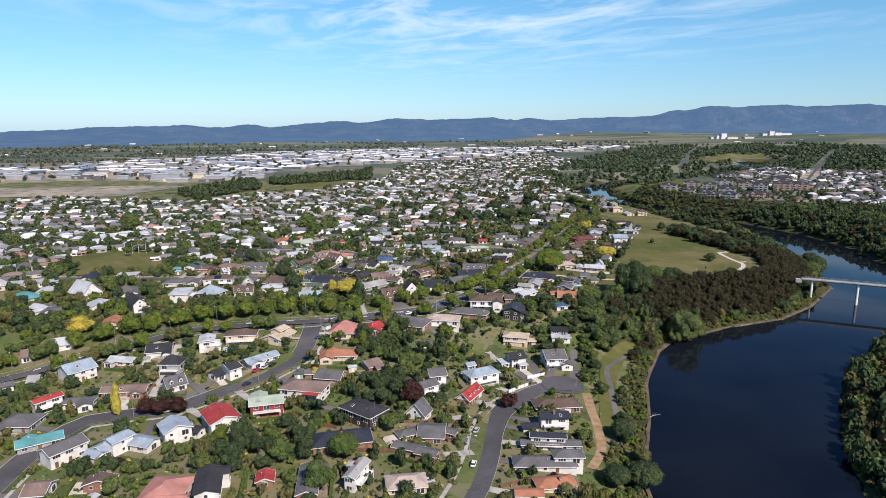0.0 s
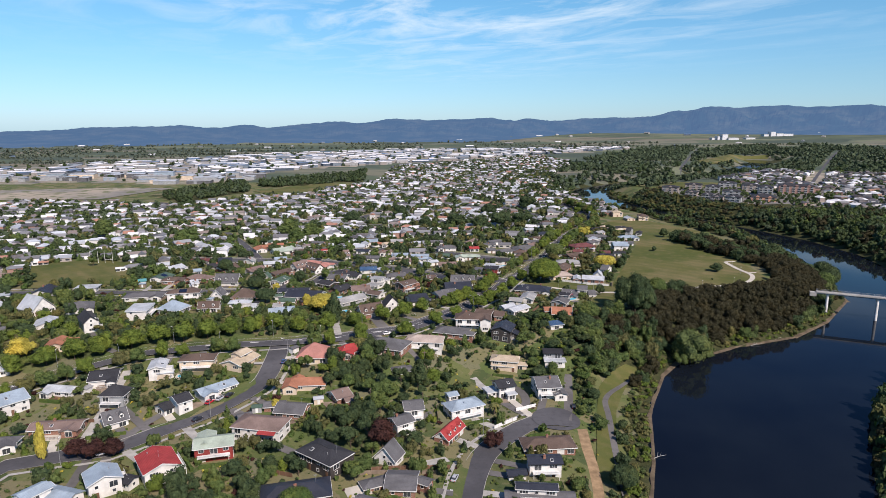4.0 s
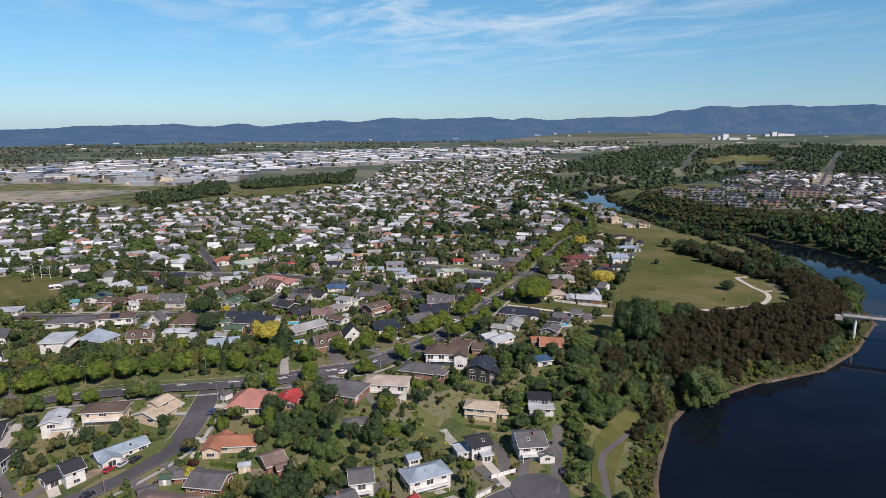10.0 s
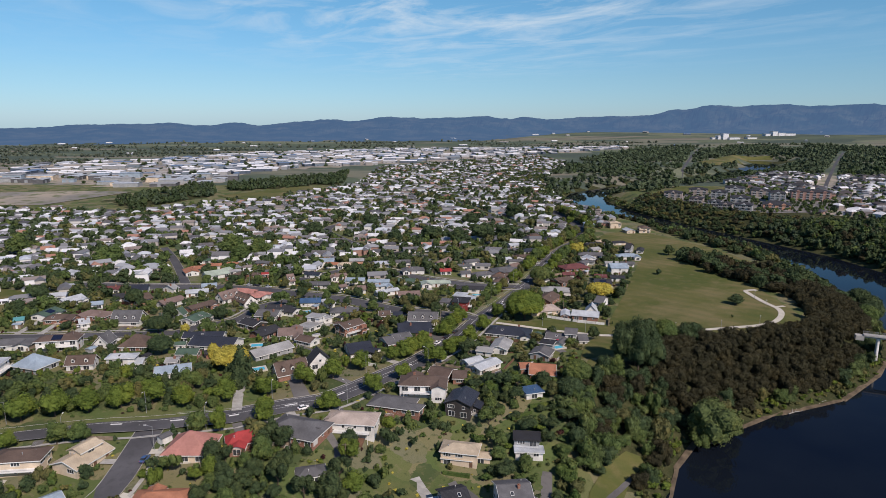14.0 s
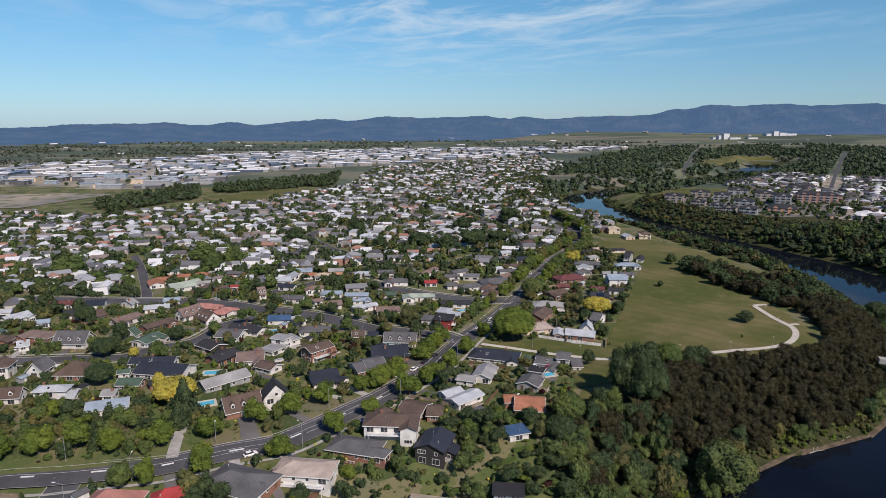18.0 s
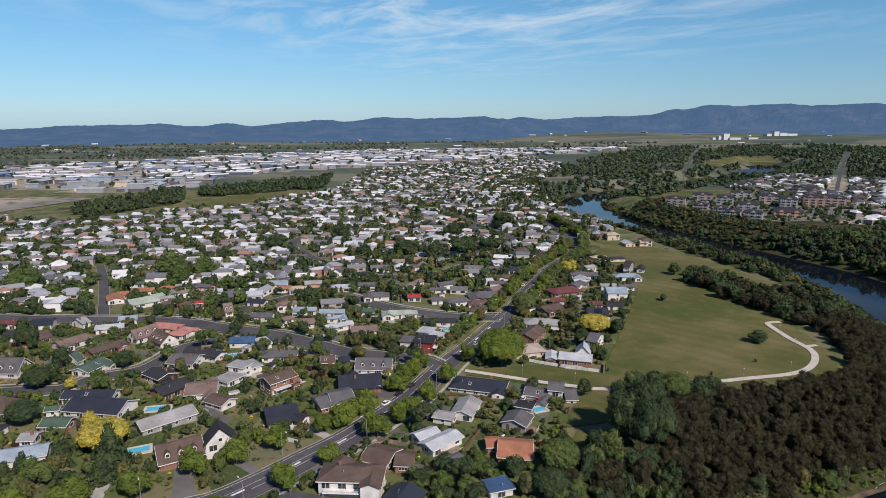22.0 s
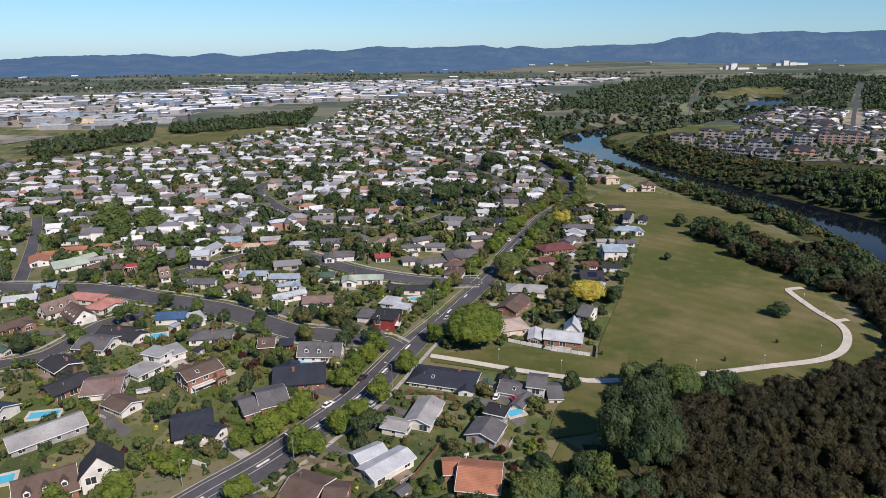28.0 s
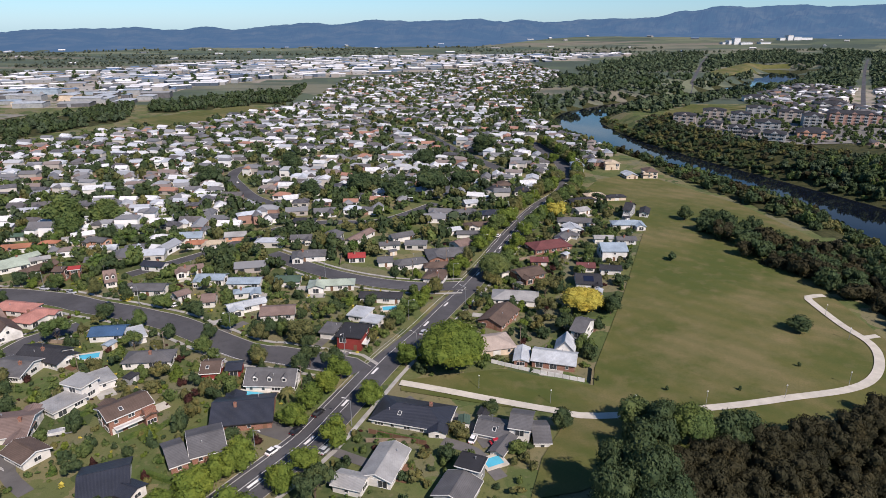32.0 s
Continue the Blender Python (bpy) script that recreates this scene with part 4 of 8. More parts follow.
def roof_geometry(style, w, d, he, pitch):
    """Roof shell and gable infill; ridge along x."""
    r, gab = Mesh(), []
    x, y, t = w / 2, d / 2, 0.16
    rise = y * math.tan(radians(pitch))
    if style == "F":
        r.box(-x, -y, he, x, y, he + 0.28)
        r.box(-x, -y, he + 0.28, x, -y + 0.2, he + 0.42).box(-x, y - 0.2, he + 0.28, x, y, he + 0.42)
        r.box(-x, -y + 0.2, he + 0.28, -x + 0.2, y - 0.2, he + 0.42).box(x - 0.2, -y + 0.2, he + 0.28, x, y - 0.2, he + 0.42)
        return r, gab, 0.4
    k = max(0.0, x - y) if style in "HP" else x
    a, b = (-k, 0, he + rise), (k, 0, he + rise)
    c = [(-x, -y, he), (x, -y, he), (x, y, he), (-x, y, he)]
    up = lambda p: (p[0], p[1], p[2] + t)
    faces = [[c[0], c[1], b, a], [c[2], c[3], a, b]]
    if style in "HP":
        faces += [[c[1], c[2], b], [c[3], c[0], a]] if k > 0 else []
        if k == 0:
            faces = [[c[i], c[(i + 1) % 4], a] for i in range(4)]
    for f in faces:
        r.solid([p for p in f], [up(p) for p in f])
    if k > 0.5:
        r.box(-k, -0.16, he + rise + t - 0.08, k, 0.16, he + rise + t + 0.07)
    if style not in "HP":
        o = 0.55
        for s in (-1, 1):
            yy, top = y - o, he + (y - o) * math.tan(radians(pitch))
            gab.append(Mesh().solid([(s * (x - o), -yy, he - 0.05), (s * (x - o), yy, he - 0.05), (s * (x - o), 0, top)],
                                    [(s * (x - o - 0.2), -yy, he - 0.05), (s * (x - o - 0.2), yy, he - 0.05), (s * (x - o - 0.2), 0, top)]))
    return r, gab, rise


def house(x, y, w, d, rot, style, rc, wc, n, wings=True):
    z = min(g(x + a, y + b) for a in (-4, 4) for b in (-4, 4))
    r = random.Random(int(x * 7 + y * 13))
    HOUSES.append((x, y, max(w, d) / 2))
    RECTS.append((x, y, w / 2, d / 2, math.cos(radians(rot)), math.sin(radians(rot))))
    form = FORM_WORD[style]
    hs = thing("house", x, y, z, rot, f"{'one' if n == 1 else 'two' if n == 2 else 'three'}-storey {WALL_WORD[wc]} house with {form} {ROOF_WORD[rc]} roof", "house", "suburban houses")
    he = {1: 2.5, 2: 5.0, 3: 7.5}[n]
    pitch = {"G": r.choice((17, 20, 22)), "H": r.choice((20, 22)), "X": 40, "A": 46, "F": 0, "P": 35}[style]
    o = 0.55
    rm, gab, rise = roof_geometry(style, w, d, he, pitch)
    wm = Mesh().box(-w / 2 + o, -d / 2 + o, -2.2, w / 2 - o, d / 2 - o, he)
    part("wall", wm, hs, f"{WALL_WORD[wc]} outer walls", (WALL[wc],))
    gm_ = "w" if wc in "kw" and r.random() < 0.6 else wc
    for ga in gab:
        part("gable", ga, hs, "", (WALL[gm_],))
    part("roof", rm, hs, f"{ROOF_WORD[rc]} roof", (ROOF[rc],))
    # fascia boards along the eaves, barge boards up the gables
    trim = WHITE if rc not in "nd" or r.random() < 0.5 else DARK_METAL
    X, Y = w / 2, d / 2
    near = y < 445 and x > -170
    for q in (-1, 1) if near else ():
        y0, y1 = sorted((q * Y, q * (Y + 0.08)))
        part("fascia", Mesh().box(-X, y0, he - 0.2, X, y1, he + 0.06), hs, "", (trim,))
        x0, x1 = sorted((q * X, q * (X + 0.08)))
        if style in "HFP":
            part("fascia", Mesh().box(x0, -Y, he - 0.2, x1, Y, he + 0.06), hs, "", (trim,))
        else:
            up = lambda p: (p[0], p[1], p[2] + 0.3)
            ring = [(x0, -Y, he - 0.14), (x1, -Y, he - 0.14), (x1, 0, he + rise - 0.14), (x0, 0, he + rise - 0.14)]
            ring2 = [(x0, 0, he + rise - 0.14), (x1, 0, he + rise - 0.14), (x1, Y, he - 0.14), (x0, Y, he - 0.14)]
            for rg in (ring, ring2):
                part("barge_board", Mesh().solid(rg, [up(p) for p in rg]), hs, "", (trim,))
    # a wing towards the street or garden
    if wings and style in "GH" and w > 10.5 and r.random() < 0.45:
        ws, wl_ = w * r.uniform(0.32, 0.42), d * 0.5 + r.uniform(2.0, 3.4)
        fs = -1 if (CAM_MID[0] - x) * math.sin(radians(rot)) - (CAM_MID[1] - y) * math.cos(radians(rot)) > 0 else 1
        ux = r.choice((-1, 1)) * (w / 2 - ws / 2 - 0.02)
        wr, wg, wrise = roof_geometry("G", wl_, ws, min(he, 2.75) if r.random() < 0.3 else he, pitch)
        wh = min(he, 5.2)
        cr_, sr_ = math.cos(radians(rot)), math.sin(radians(rot))
        RECTS.append((x + ux * cr_ - fs * wl_ / 2 * sr_, y + ux * sr_ + fs * wl_ / 2 * cr_, ws / 2, wl_ / 2, cr_, sr_))
        turn = pose(ux, fs * wl_ / 2, 0.012, 0, 0, 90)
        wing = part("wing", Mesh().box(-wl_ / 2 + o, -ws / 2 + o, -2.2, wl_ / 2 - o, ws / 2 - o, he - 0.04), hs, "projecting wing", (WALL[wc],))
        wing.matrix_local = turn
        part("roof", wr, wing, "", (ROOF[rc],))
        part("gable", wg[0 if fs < 0 else 1], wing, "", (WALL[gm_],))
        win = part("window", r.choice((WINDOWS[1], WINDOWS[3])), wing)
        win.matrix_local = pose(fs * (wl_ / 2 - o), 0, 0.4, 0, 0, 90 * fs)
        HOUSES.append((x - fs * d * 0.45 * math.sin(radians(rot)) * -1 * -1 + ux * math.cos(radians(rot)), y + fs * d * 0.45 * math.cos(radians(rot)) + ux * math.sin(radians(rot)), ws * 0.6))
    # a lower cross gable on the garden side
    if wings and near and style in "GH" and w > 10 and r.random() < 0.4:
        bs, bl = w * r.uniform(0.28, 0.38), d * 0.5 + r.uniform(1.2, 2.4)
        qs = 1 if (CAM_MID[0] - x) * math.sin(radians(rot)) - (CAM_MID[1] - y) * math.cos(radians(rot)) > 0 else -1
        vx = r.choice((-1, 1)) * w * 0.2
        br_, bg_, _ = roof_geometry("G", bl, bs, he - 0.15, pitch)
        bay = part("wing", Mesh().box(-bl / 2 + o, -bs / 2 + o, -2.2, bl / 2 - o, bs / 2 - o, he - 0.2), hs, "rear wing", (WALL[wc],))
        bay.matrix_local = pose(vx, qs * bl / 2, 0.006, 0, 0, 90)
        part("roof", br_, bay, "", (ROOF[rc],))
        part("gable", bg_[1 if qs > 0 else 0], bay, "", (WALL[gm_],))
    # timber deck with a rail on the sunny side
    if near and n == 1 and r.random() < 0.45:
        fs = -1 if (CAM_MID[0] - x) * math.sin(radians(rot)) - (CAM_MID[1] - y) * math.cos(radians(rot)) > 0 else 1
        du, dw, dd_ = r.uniform(-0.15, 0.15) * w, w * r.uniform(0.3, 0.5), r.uniform(2.0, 3.2)
        ya, yb = sorted((fs * (d / 2 - o), fs * (d / 2 + dd_)))
        deck = part("deck", Mesh().box(du - dw / 2, ya, -0.9, du + dw / 2, yb, 0.35), hs, "timber deck", (r.choice((TIMBER, FENCE_WOOD, PALE_PATH)),))
        dr_ = Mesh()
        ye = fs * (d / 2 + dd_ - 0.05)
        dr_.box(du - dw / 2, ye - 0.04, 1.25, du + dw / 2, ye + 0.04, 1.33)
        for k in range(int(dw / 0.45) + 1):
            dr_.box(du - dw / 2 + k * 0.45, ye - 0.025, 0.35, du - dw / 2 + k * 0.45 + 0.05, ye + 0.025, 1.26)
        part("railing", dr_, deck, "", (r.choice((WHITE, TIMBER)),))
    # roof window
    if near and style in "GH" and rise > 1 and r.random() < 0.25:
        fs = -1 if (CAM_MID[0] - x) * math.sin(radians(rot)) - (CAM_MID[1] - y) * math.cos(radians(rot)) > 0 else 1
        ob = part("roof_window", SKYLIGHT, hs, "small roof window")
        ob.matrix_local = pose(r.uniform(-0.2, 0.2) * w, fs * d * 0.25, he + rise * 0.5 + 0.16, -fs * pitch, 0, 0)
    # openings: sides seen from the flight path get more
    ca, sa = math.cos(radians(rot)), math.sin(radians(rot))
    for side, (sx, sy) in enumerate(((0, -1), (1, 0), (0, 1), (-1, 0))):
        wx, wy = sx * ca - sy * sa, sx * sa + sy * ca
        seen = (CAM_MID[0] - x) * wx + (CAM_MID[1] - y) * wy > 0
        length = (w if sy else d) - 2 * o
        if not seen:
            continue
        cols = max(1, int(length / 3.6))
        yaw = math.degrees(math.atan2(sy, sx)) + 90
        for lev in range(n):
            for c in range(cols):
                if r.random() < 0.12:
                    continue
                u = -length / 2 + length * (c + 0.5) / cols + r.uniform(-0.2, 0.2)
                px, py = (u, sy * (d / 2 - o)) if sy else (sx * (w / 2 - o), u)
                kind = r.random()
                if lev == 0 and kind < 0.10:
                    ob = part("garage_door", GARAGE, hs)
                    ob.matrix_local = pose(px, py, 0.05, 0, 0, yaw)
                elif lev == 0 and kind < 0.2:
                    ob = part("door", DOOR, hs)
                    ob.matrix_local = pose(px, py, 0.1, 0, 0, yaw)
                else:
                    wi = r.choice(WINDOWS if length / cols > 3.0 else WINDOWS[:1] + WINDOWS[2:3])
                    ob = part("window", wi, hs)
                    ob.matrix_local = pose(px, py, lev * 2.45 + (0.25 if wi is WINDOWS[3] else 0.95), 0, 0, yaw)
        if sx and style in "AX" and rise > 2.5:
            ob = part("window", WINDOWS[2], hs)
            ob.matrix_local = pose(sx * (w / 2 - o), 0, he + 0.5, 0, 0, yaw)
        if sy and n >= 2 and r.random() < 0.65:
            dk = part("balcony", Mesh().box(-length * 0.42, sy * (d / 2 - o), 2.3, length * 0.42, sy * (d / 2 + 1.5), 2.5), hs, "white timber balcony", (WHITE,))
            rl_ = Mesh()
            yy = sy * (d / 2 + 1.45)
            rl_.box(-length * 0.42, yy - 0.04, 3.35, length * 0.42, yy + 0.04, 3.43)
            for k in range(int(length * 0.84 / 0.5) + 1):
                rl_.box(-length * 0.42 + k * 0.5, yy - 0.025, 2.5, -length * 0.42 + k * 0.5 + 0.05, yy + 0.025, 3.36)
            part("railing", rl_, dk, "", (WHITE,))
            for k in (-1, 1):
                part("post", Mesh().box(k * length * 0.4 - 0.07, yy - 0.07, -2, k * length * 0.4 + 0.07, yy + 0.07, 2.3), dk, "", (WHITE,))
    if style == "X":
        fs = -1 if (CAM_MID[0] - x) * sa - (CAM_MID[1] - y) * ca > 0 else 1
        for u in ((-w * 0.22, w * 0.22) if w < 13 else (-w * 0.28, 0.0, w * 0.28)):
            yb = fs * d * 0.36
            zb = he + (d / 2 - abs(yb)) * math.tan(radians(pitch))
            dm, dr = Mesh(), Mesh()
            y1 = fs * d * 0.1
            dm.box(u - 0.7, min(yb, y1), zb - 0.5, u + 0.7, max(yb, y1), zb + 1.25)
            dm.solid([(u - 0.7, yb, zb + 1.25), (u + 0.7, yb, zb + 1.25), (u, yb, zb + 1.9)], [(u - 0.7, y1, zb + 1.25), (u + 0.7, y1, zb + 1.25), (u, y1, zb + 1.9)])
            for s in (-1, 1):
                q = [(u + s * 0.95, yb + fs * 0.2, zb + 1.1), (u, yb + fs * 0.2, zb + 1.98), (u, y1, zb + 1.98), (u + s * 0.95, y1, zb + 1.1)]
                dr.solid(q, [(a, b, c + 0.1) for a, b, c in q])
            dob = part("dormer", dm, hs, "white gabled dormer", (WHITE,))
            part("roof", dr, dob, "", (ROOF[rc],))
            ob = part("window", WINDOWS[2], dob)
            ob.matrix_local = pose(u, yb, zb + 0.15, 0, 0, 0 if fs < 0 else 180)
    if style in "GH" and r.random() < 0.30:
        ob = part("chimney", CHIMNEY, hs, "brick chimney")
        ob.location = (r.uniform(-0.3, 0.3) * w, r.choice((-1, 1)) * d * 0.12, he + rise * 0.8)
    if r.random() < 0.5:
        ob = part("flue", VENT, hs)
        ob.location = (r.uniform(-0.3, 0.3) * w, r.choice((-1, 1)) * d * 0.2, he + rise * 0.62)
    if r.random() < 0.4:
        ob = part("aerial", AERIAL, hs)
        ob.location = (r.uniform(-0.35, 0.35) * w, 0, he + rise + 0.2)
    if style in "GH" and rise and d > 8 and w > 10 and r.random() < 0.03:
        ob = part("solar_panel", SOLAR, hs, "dark solar panels")
        fs = -1 if (CAM_MID[0] - x) * sa - (CAM_MID[1] - y) * ca > 0 else 1
        ob.matrix_local = pose(0, fs * d * 0.24, he + rise * 0.52 + 0.16, -fs * pitch, 0, 0)
    return hs


def annex(hs, x, y, w, d, rot, style, rc, wc, n):
    """A wing of a house: walls with its own roof, gables and windows, part of that house."""
    r, o = random.Random(int(x * 11 + y * 5)), 0.5
    he = {1: 2.5, 2: 5.0, 3: 7.5}[n]
    HOUSES.append((x, y, max(w, d) / 2))
    RECTS.append((x, y, w / 2, d / 2, math.cos(radians(rot)), math.sin(radians(rot))))
    rm, gab, rise = roof_geometry(style, w, d, he, {"G": 19, "H": 21, "A": 46, "X": 40, "F": 0, "P": 35}[style])
    wing = part("wing", Mesh().box(-w / 2 + o, -d / 2 + o, -2.2, w / 2 - o, d / 2 - o, he - 0.03), hs, f"{WALL_WORD[wc]} wing with its own roof", (WALL[wc],))
    wing.matrix_local = hs.matrix_world.inverted() @ pose(x, y, hs.matrix_world.translation.z + 0.012 + 0.004 * len(hs.children) % 0.05, 0, 0, rot)
    part("roof", rm, wing, f"{ROOF_WORD[rc]} roof", (ROOF[rc],))
    for ga in gab:
        part("gable", ga, wing, "", (WALL["w" if wc in "kw" else wc],))
    trim = WHITE if rc not in "nd" else DARK_METAL
    ca, sa = math.cos(radians(rot)), math.sin(radians(rot))
    for sx, sy in ((0, -1), (1, 0), (0, 1), (-1, 0)):
        if sy or style in "HFP":
            e = (-w / 2, sy * (d / 2 + 0.04) - 0.04, w / 2, sy * (d / 2 + 0.04) + 0.04) if sy else (sx * (w / 2 + 0.04) - 0.04, -d / 2, sx * (w / 2 + 0.04) + 0.04, d / 2)
            part("fascia", Mesh().box(e[0], e[1], he - 0.2, e[2], e[3], he + 0.06), wing, "", (trim,))
        wx, wy = sx * ca - sy * sa, sx * sa + sy * ca
        if (CAM_MID[0] - x) * wx + (CAM_MID[1] - y) * wy < 0:
            continue
        length = (w if sy else d) - 2 * o
        cols = max(1, int(length / 4.2))
        yaw = math.degrees(math.atan2(sy, sx)) + 90
        for lev in range(n):
            for c in range(cols):
                u = -length / 2 + length * (c + 0.5) / cols
                px, py = (u, sy * (d / 2 - o)) if sy else (sx * (w / 2 - o), u)
                wi = r.choice(WINDOWS if length / cols > 3.2 else WINDOWS[2:3])
                ob = part("window", wi, wing)
                ob.matrix_local = pose(px, py, lev * 2.45 + (0.25 if wi is WINDOWS[3] else 0.95), 0, 0, yaw)
    return wing


house(-184.6, 290.8, 10.2, 12.7, 29, "G", "w", "w", 1)
house(-194.9, 279.6, 5.0, 11.4, 29, "G", "p", "w", 1)
house(-161.3, 261.7, 12.5, 12.6, 52, "G", "l", "w", 2)
house(-146.8, 273.5, 12.9, 6.4, -9, "G", "w", "w", 1)
house(-134.4, 283.9, 11.7, 12.9, 16, "G", "d", "w", 1)
house(-121.1, 266.3, 10.2, 8.7, -0, "P", "d", "y", 2)
house(-114.4, 251.2, 8.8, 8.3, 41, "X", "g", "w", 1)
hs = house(-93.5, 261.5, 6.6, 8.9, 47, "G", "d", "w", 2, False)
annex(hs, -99.3, 259.6, 5.0, 7.5, 55, "G", "d", "w", 1)
house(-156.7, 232.3, 10.9, 5.0, 54, "G", "r", "w", 2)
hs = house(-146.0, 235.4, 12.4, 5.9, 7, "H", "g", "w", 1, False)
annex(hs, -142.3, 232.6, 6.1, 6.1, -56, "G", "g", "w", 1)
house(-132.8, 246.8, 18.4, 7.9, 7, "G", "p", "k", 1)
house(-158.1, 218.8, 12.9, 11.3, -0, "H", "g", "y", 1)
house(-142.1, 204.1, 14.6, 7.4, 35, "G", "e", "y", 1)
house(-128.2, 195.2, 13.1, 8.2, 57, "G", "g", "w", 2)
house(-123.4, 174.1, 7.3, 9.1, 7, "G", "p", "w", 1)
house(-107.1, 178.2, 5.3, 9.6, -79, "G", "b", "k", 1)
house(-71.7, 174.3, 15.0, 8.0, -75, "G", "d", "w", 2)
hs = house(-114.6, 201.8, 13.5, 8.0, 62, "G", "l", "w", 1, False)
annex(hs, -106.2, 203.2, 12.0, 7.4, -17, "G", "l", "w", 1)
annex(hs, -112.6, 200.8, 8.6, 6.2, 60, "G", "l", "w", 2)
annex(hs, -117.4, 194.6, 6.6, 5.4, -20, "G", "l", "w", 1)
hs = house(-96.5, 209.4, 9.9, 10.1, -53, "G", "l", "w", 2, False)
annex(hs, -89.6, 211.2, 5.0, 5.1, -19, "G", "d", "w", 1)
house(-83.2, 217.9, 13.9, 11.5, -54, "G", "r", "w", 2)
house(-176.6, 256.0, 5.0, 9.2, 19, "G", "y", "w", 1)
house(-184.9, 250.7, 5.0, 5.7, 36, "G", "g", "w", 1)
hs = house(-80.9, 295.3, 14.3, 10.9, 71, "G", "c", "c", 1, False)
annex(hs, -80.9, 296.9, 8.1, 6.2, 68, "G", "c", "c", 2)
house(-84.2, 273.8, 16.4, 7.3, 47, "G", "l", "w", 1)
hs = house(-57.3, 243.6, 18.7, 11.1, -11, "H", "p", "w", 2, False)
annex(hs, -66.4, 253.4, 5.6, 6.1, 32, "G", "g", "w", 1)
part("awning", Mesh().solid([(1.8, -7.4, 4.3), (8.4, -7.4, 4.3), (8.4, -5.0, 5.05), (1.8, -5.0, 5.05)], [(1.8, -7.4, 4.42), (8.4, -7.4, 4.42), (8.4, -5.0, 5.17), (1.8, -5.0, 5.17)]), hs, "bright red awning over the balcony", (ROOF["r"],))
hs = house(-49.5, 258.7, 12.1, 10.1, -9, "G", "g", "k", 1, False)
annex(hs, -57.3, 262.1, 8.5, 5.8, 7, "G", "g", "k", 1)
house(-48.7, 278.0, 17.5, 8.7, 4, "H", "o", "c", 1)
hs = house(-49.1, 301.1, 14.9, 13.5, 0, "P", "q", "c", 1, False)
annex(hs, -50.3, 300.9, 5.0, 4.4, -80, "G", "q", "c", 1)
hs = house(-33.7, 304.7, 11.6, 7.6, 22, "P", "r", "k", 1, False)
annex(hs, -34.2, 300.8, 6.4, 5.6, -85, "G", "r", "k", 1)
hs = house(-17.7, 312.3, 19.8, 14.1, -20, "H", "g", "k", 1, False)
annex(hs, -12.4, 310.6, 5.0, 6.6, -33, "G", "g", "k", 1)
hs = house(-33.1, 269.2, 7.5, 9.2, 37, "G", "p", "k", 1, False)
annex(hs, -27.9, 264.5, 6.1, 4.4, 29, "G", "p", "k", 1)
hs = house(-30.7, 223.4, 16.8, 10.7, -37, "H", "d", "d", 2, False)
annex(hs, -25.8, 227.2, 8.0, 5.4, -34, "H", "d", "d", 1)
house(-36.2, 205.2, 21.4, 10.9, 14, "H", "n", "k", 1)
house(-42.3, 178.8, 17.6, 6.9, -83, "G", "g", "k", 1)
house(-27.5, 180.8, 11.8, 4.4, 72, "G", "y", "w", 2)
house(-11.9, 178.8, 12.9, 8.5, 9, "H", "m", "c", 1)
house(-9.9, 227.2, 7.4, 8.8, 67, "A", "g", "w", 1)
house(-7.1, 248.3, 8.1, 7.7, 34, "G", "g", "w", 2)
house(-3.5, 260.4, 8.0, 9.5, 13, "G", "g", "w", 2)
hs = house(-4.6, 213.0, 10.2, 11.7, -3, "G", "g", "k", 1, False)
annex(hs, -13.2, 211.8, 8.8, 5.6, 26, "H", "g", "k", 1)
annex(hs, 2.6, 212.6, 5.0, 4.4, -28, "G", "g", "k", 1)
hs = house(-12.4, 200.1, 11.3, 4.9, -21, "G", "g", "k", 1, False)
annex(hs, -5.7, 196.7, 8.2, 5.8, -22, "G", "g", "k", 1)
house(10.6, 248.0, 13.7, 6.9, 61, "X", "r", "k", 1)
hs = house(16.4, 266.8, 15.2, 9.0, 26, "H", "l", "w", 2, False)
annex(hs, 11.8, 275.9, 5.0, 4.8, 25, "G", "l", "w", 2)
hs = house(34.2, 287.2, 8.4, 8.6, 20, "G", "d", "w", 2, False)
annex(hs, 29.0, 286.2, 6.4, 6.2, 20, "F", "w", "w", 1)
annex(hs, 36.8, 282.9, 4.6, 4.2, 20, "F", "w", "w", 1)
hs = house(37.1, 311.8, 13.3, 8.2, -12, "H", "c", "c", 2, False)
annex(hs, 36.1, 311.2, 10.8, 6.3, -11, "H", "c", "c", 1)
annex(hs, 44.0, 311.3, 7.3, 4.5, -7, "H", "c", "c", 1)
hs = house(52.4, 288.6, 10.6, 13.0, 7, "G", "g", "w", 2, False)
annex(hs, 57.4, 284.6, 9.0, 6.2, 97, "G", "g", "w", 1)
house(45.8, 241.7, 19.3, 9.5, 6, "H", "b", "k", 1)
hs = house(42.2, 226.3, 11.7, 6.7, 2, "G", "n", "w", 2, False)
annex(hs, 32.5, 222.3, 6.8, 4.4, 8, "G", "n", "w", 1)
hs = house(37.4, 210.5, 13.3, 4.4, -5, "G", "n", "w", 2, False)
annex(hs, 38.3, 209.6, 22.0, 4.8, -2, "G", "g", "w", 1)
hs = house(34.1, 197.1, 21.9, 7.7, -0, "H", "g", "w", 1, False)
annex(hs, 42.1, 197.6, 10.7, 6.0, -0, "H", "g", "w", 2)
hs = house(35.6, 184.8, 13.4, 7.2, 9, "H", "o", "c", 1, False)
annex(hs, 26.5, 178.9, 9.4, 4.9, -2, "G", "o", "c", 1)
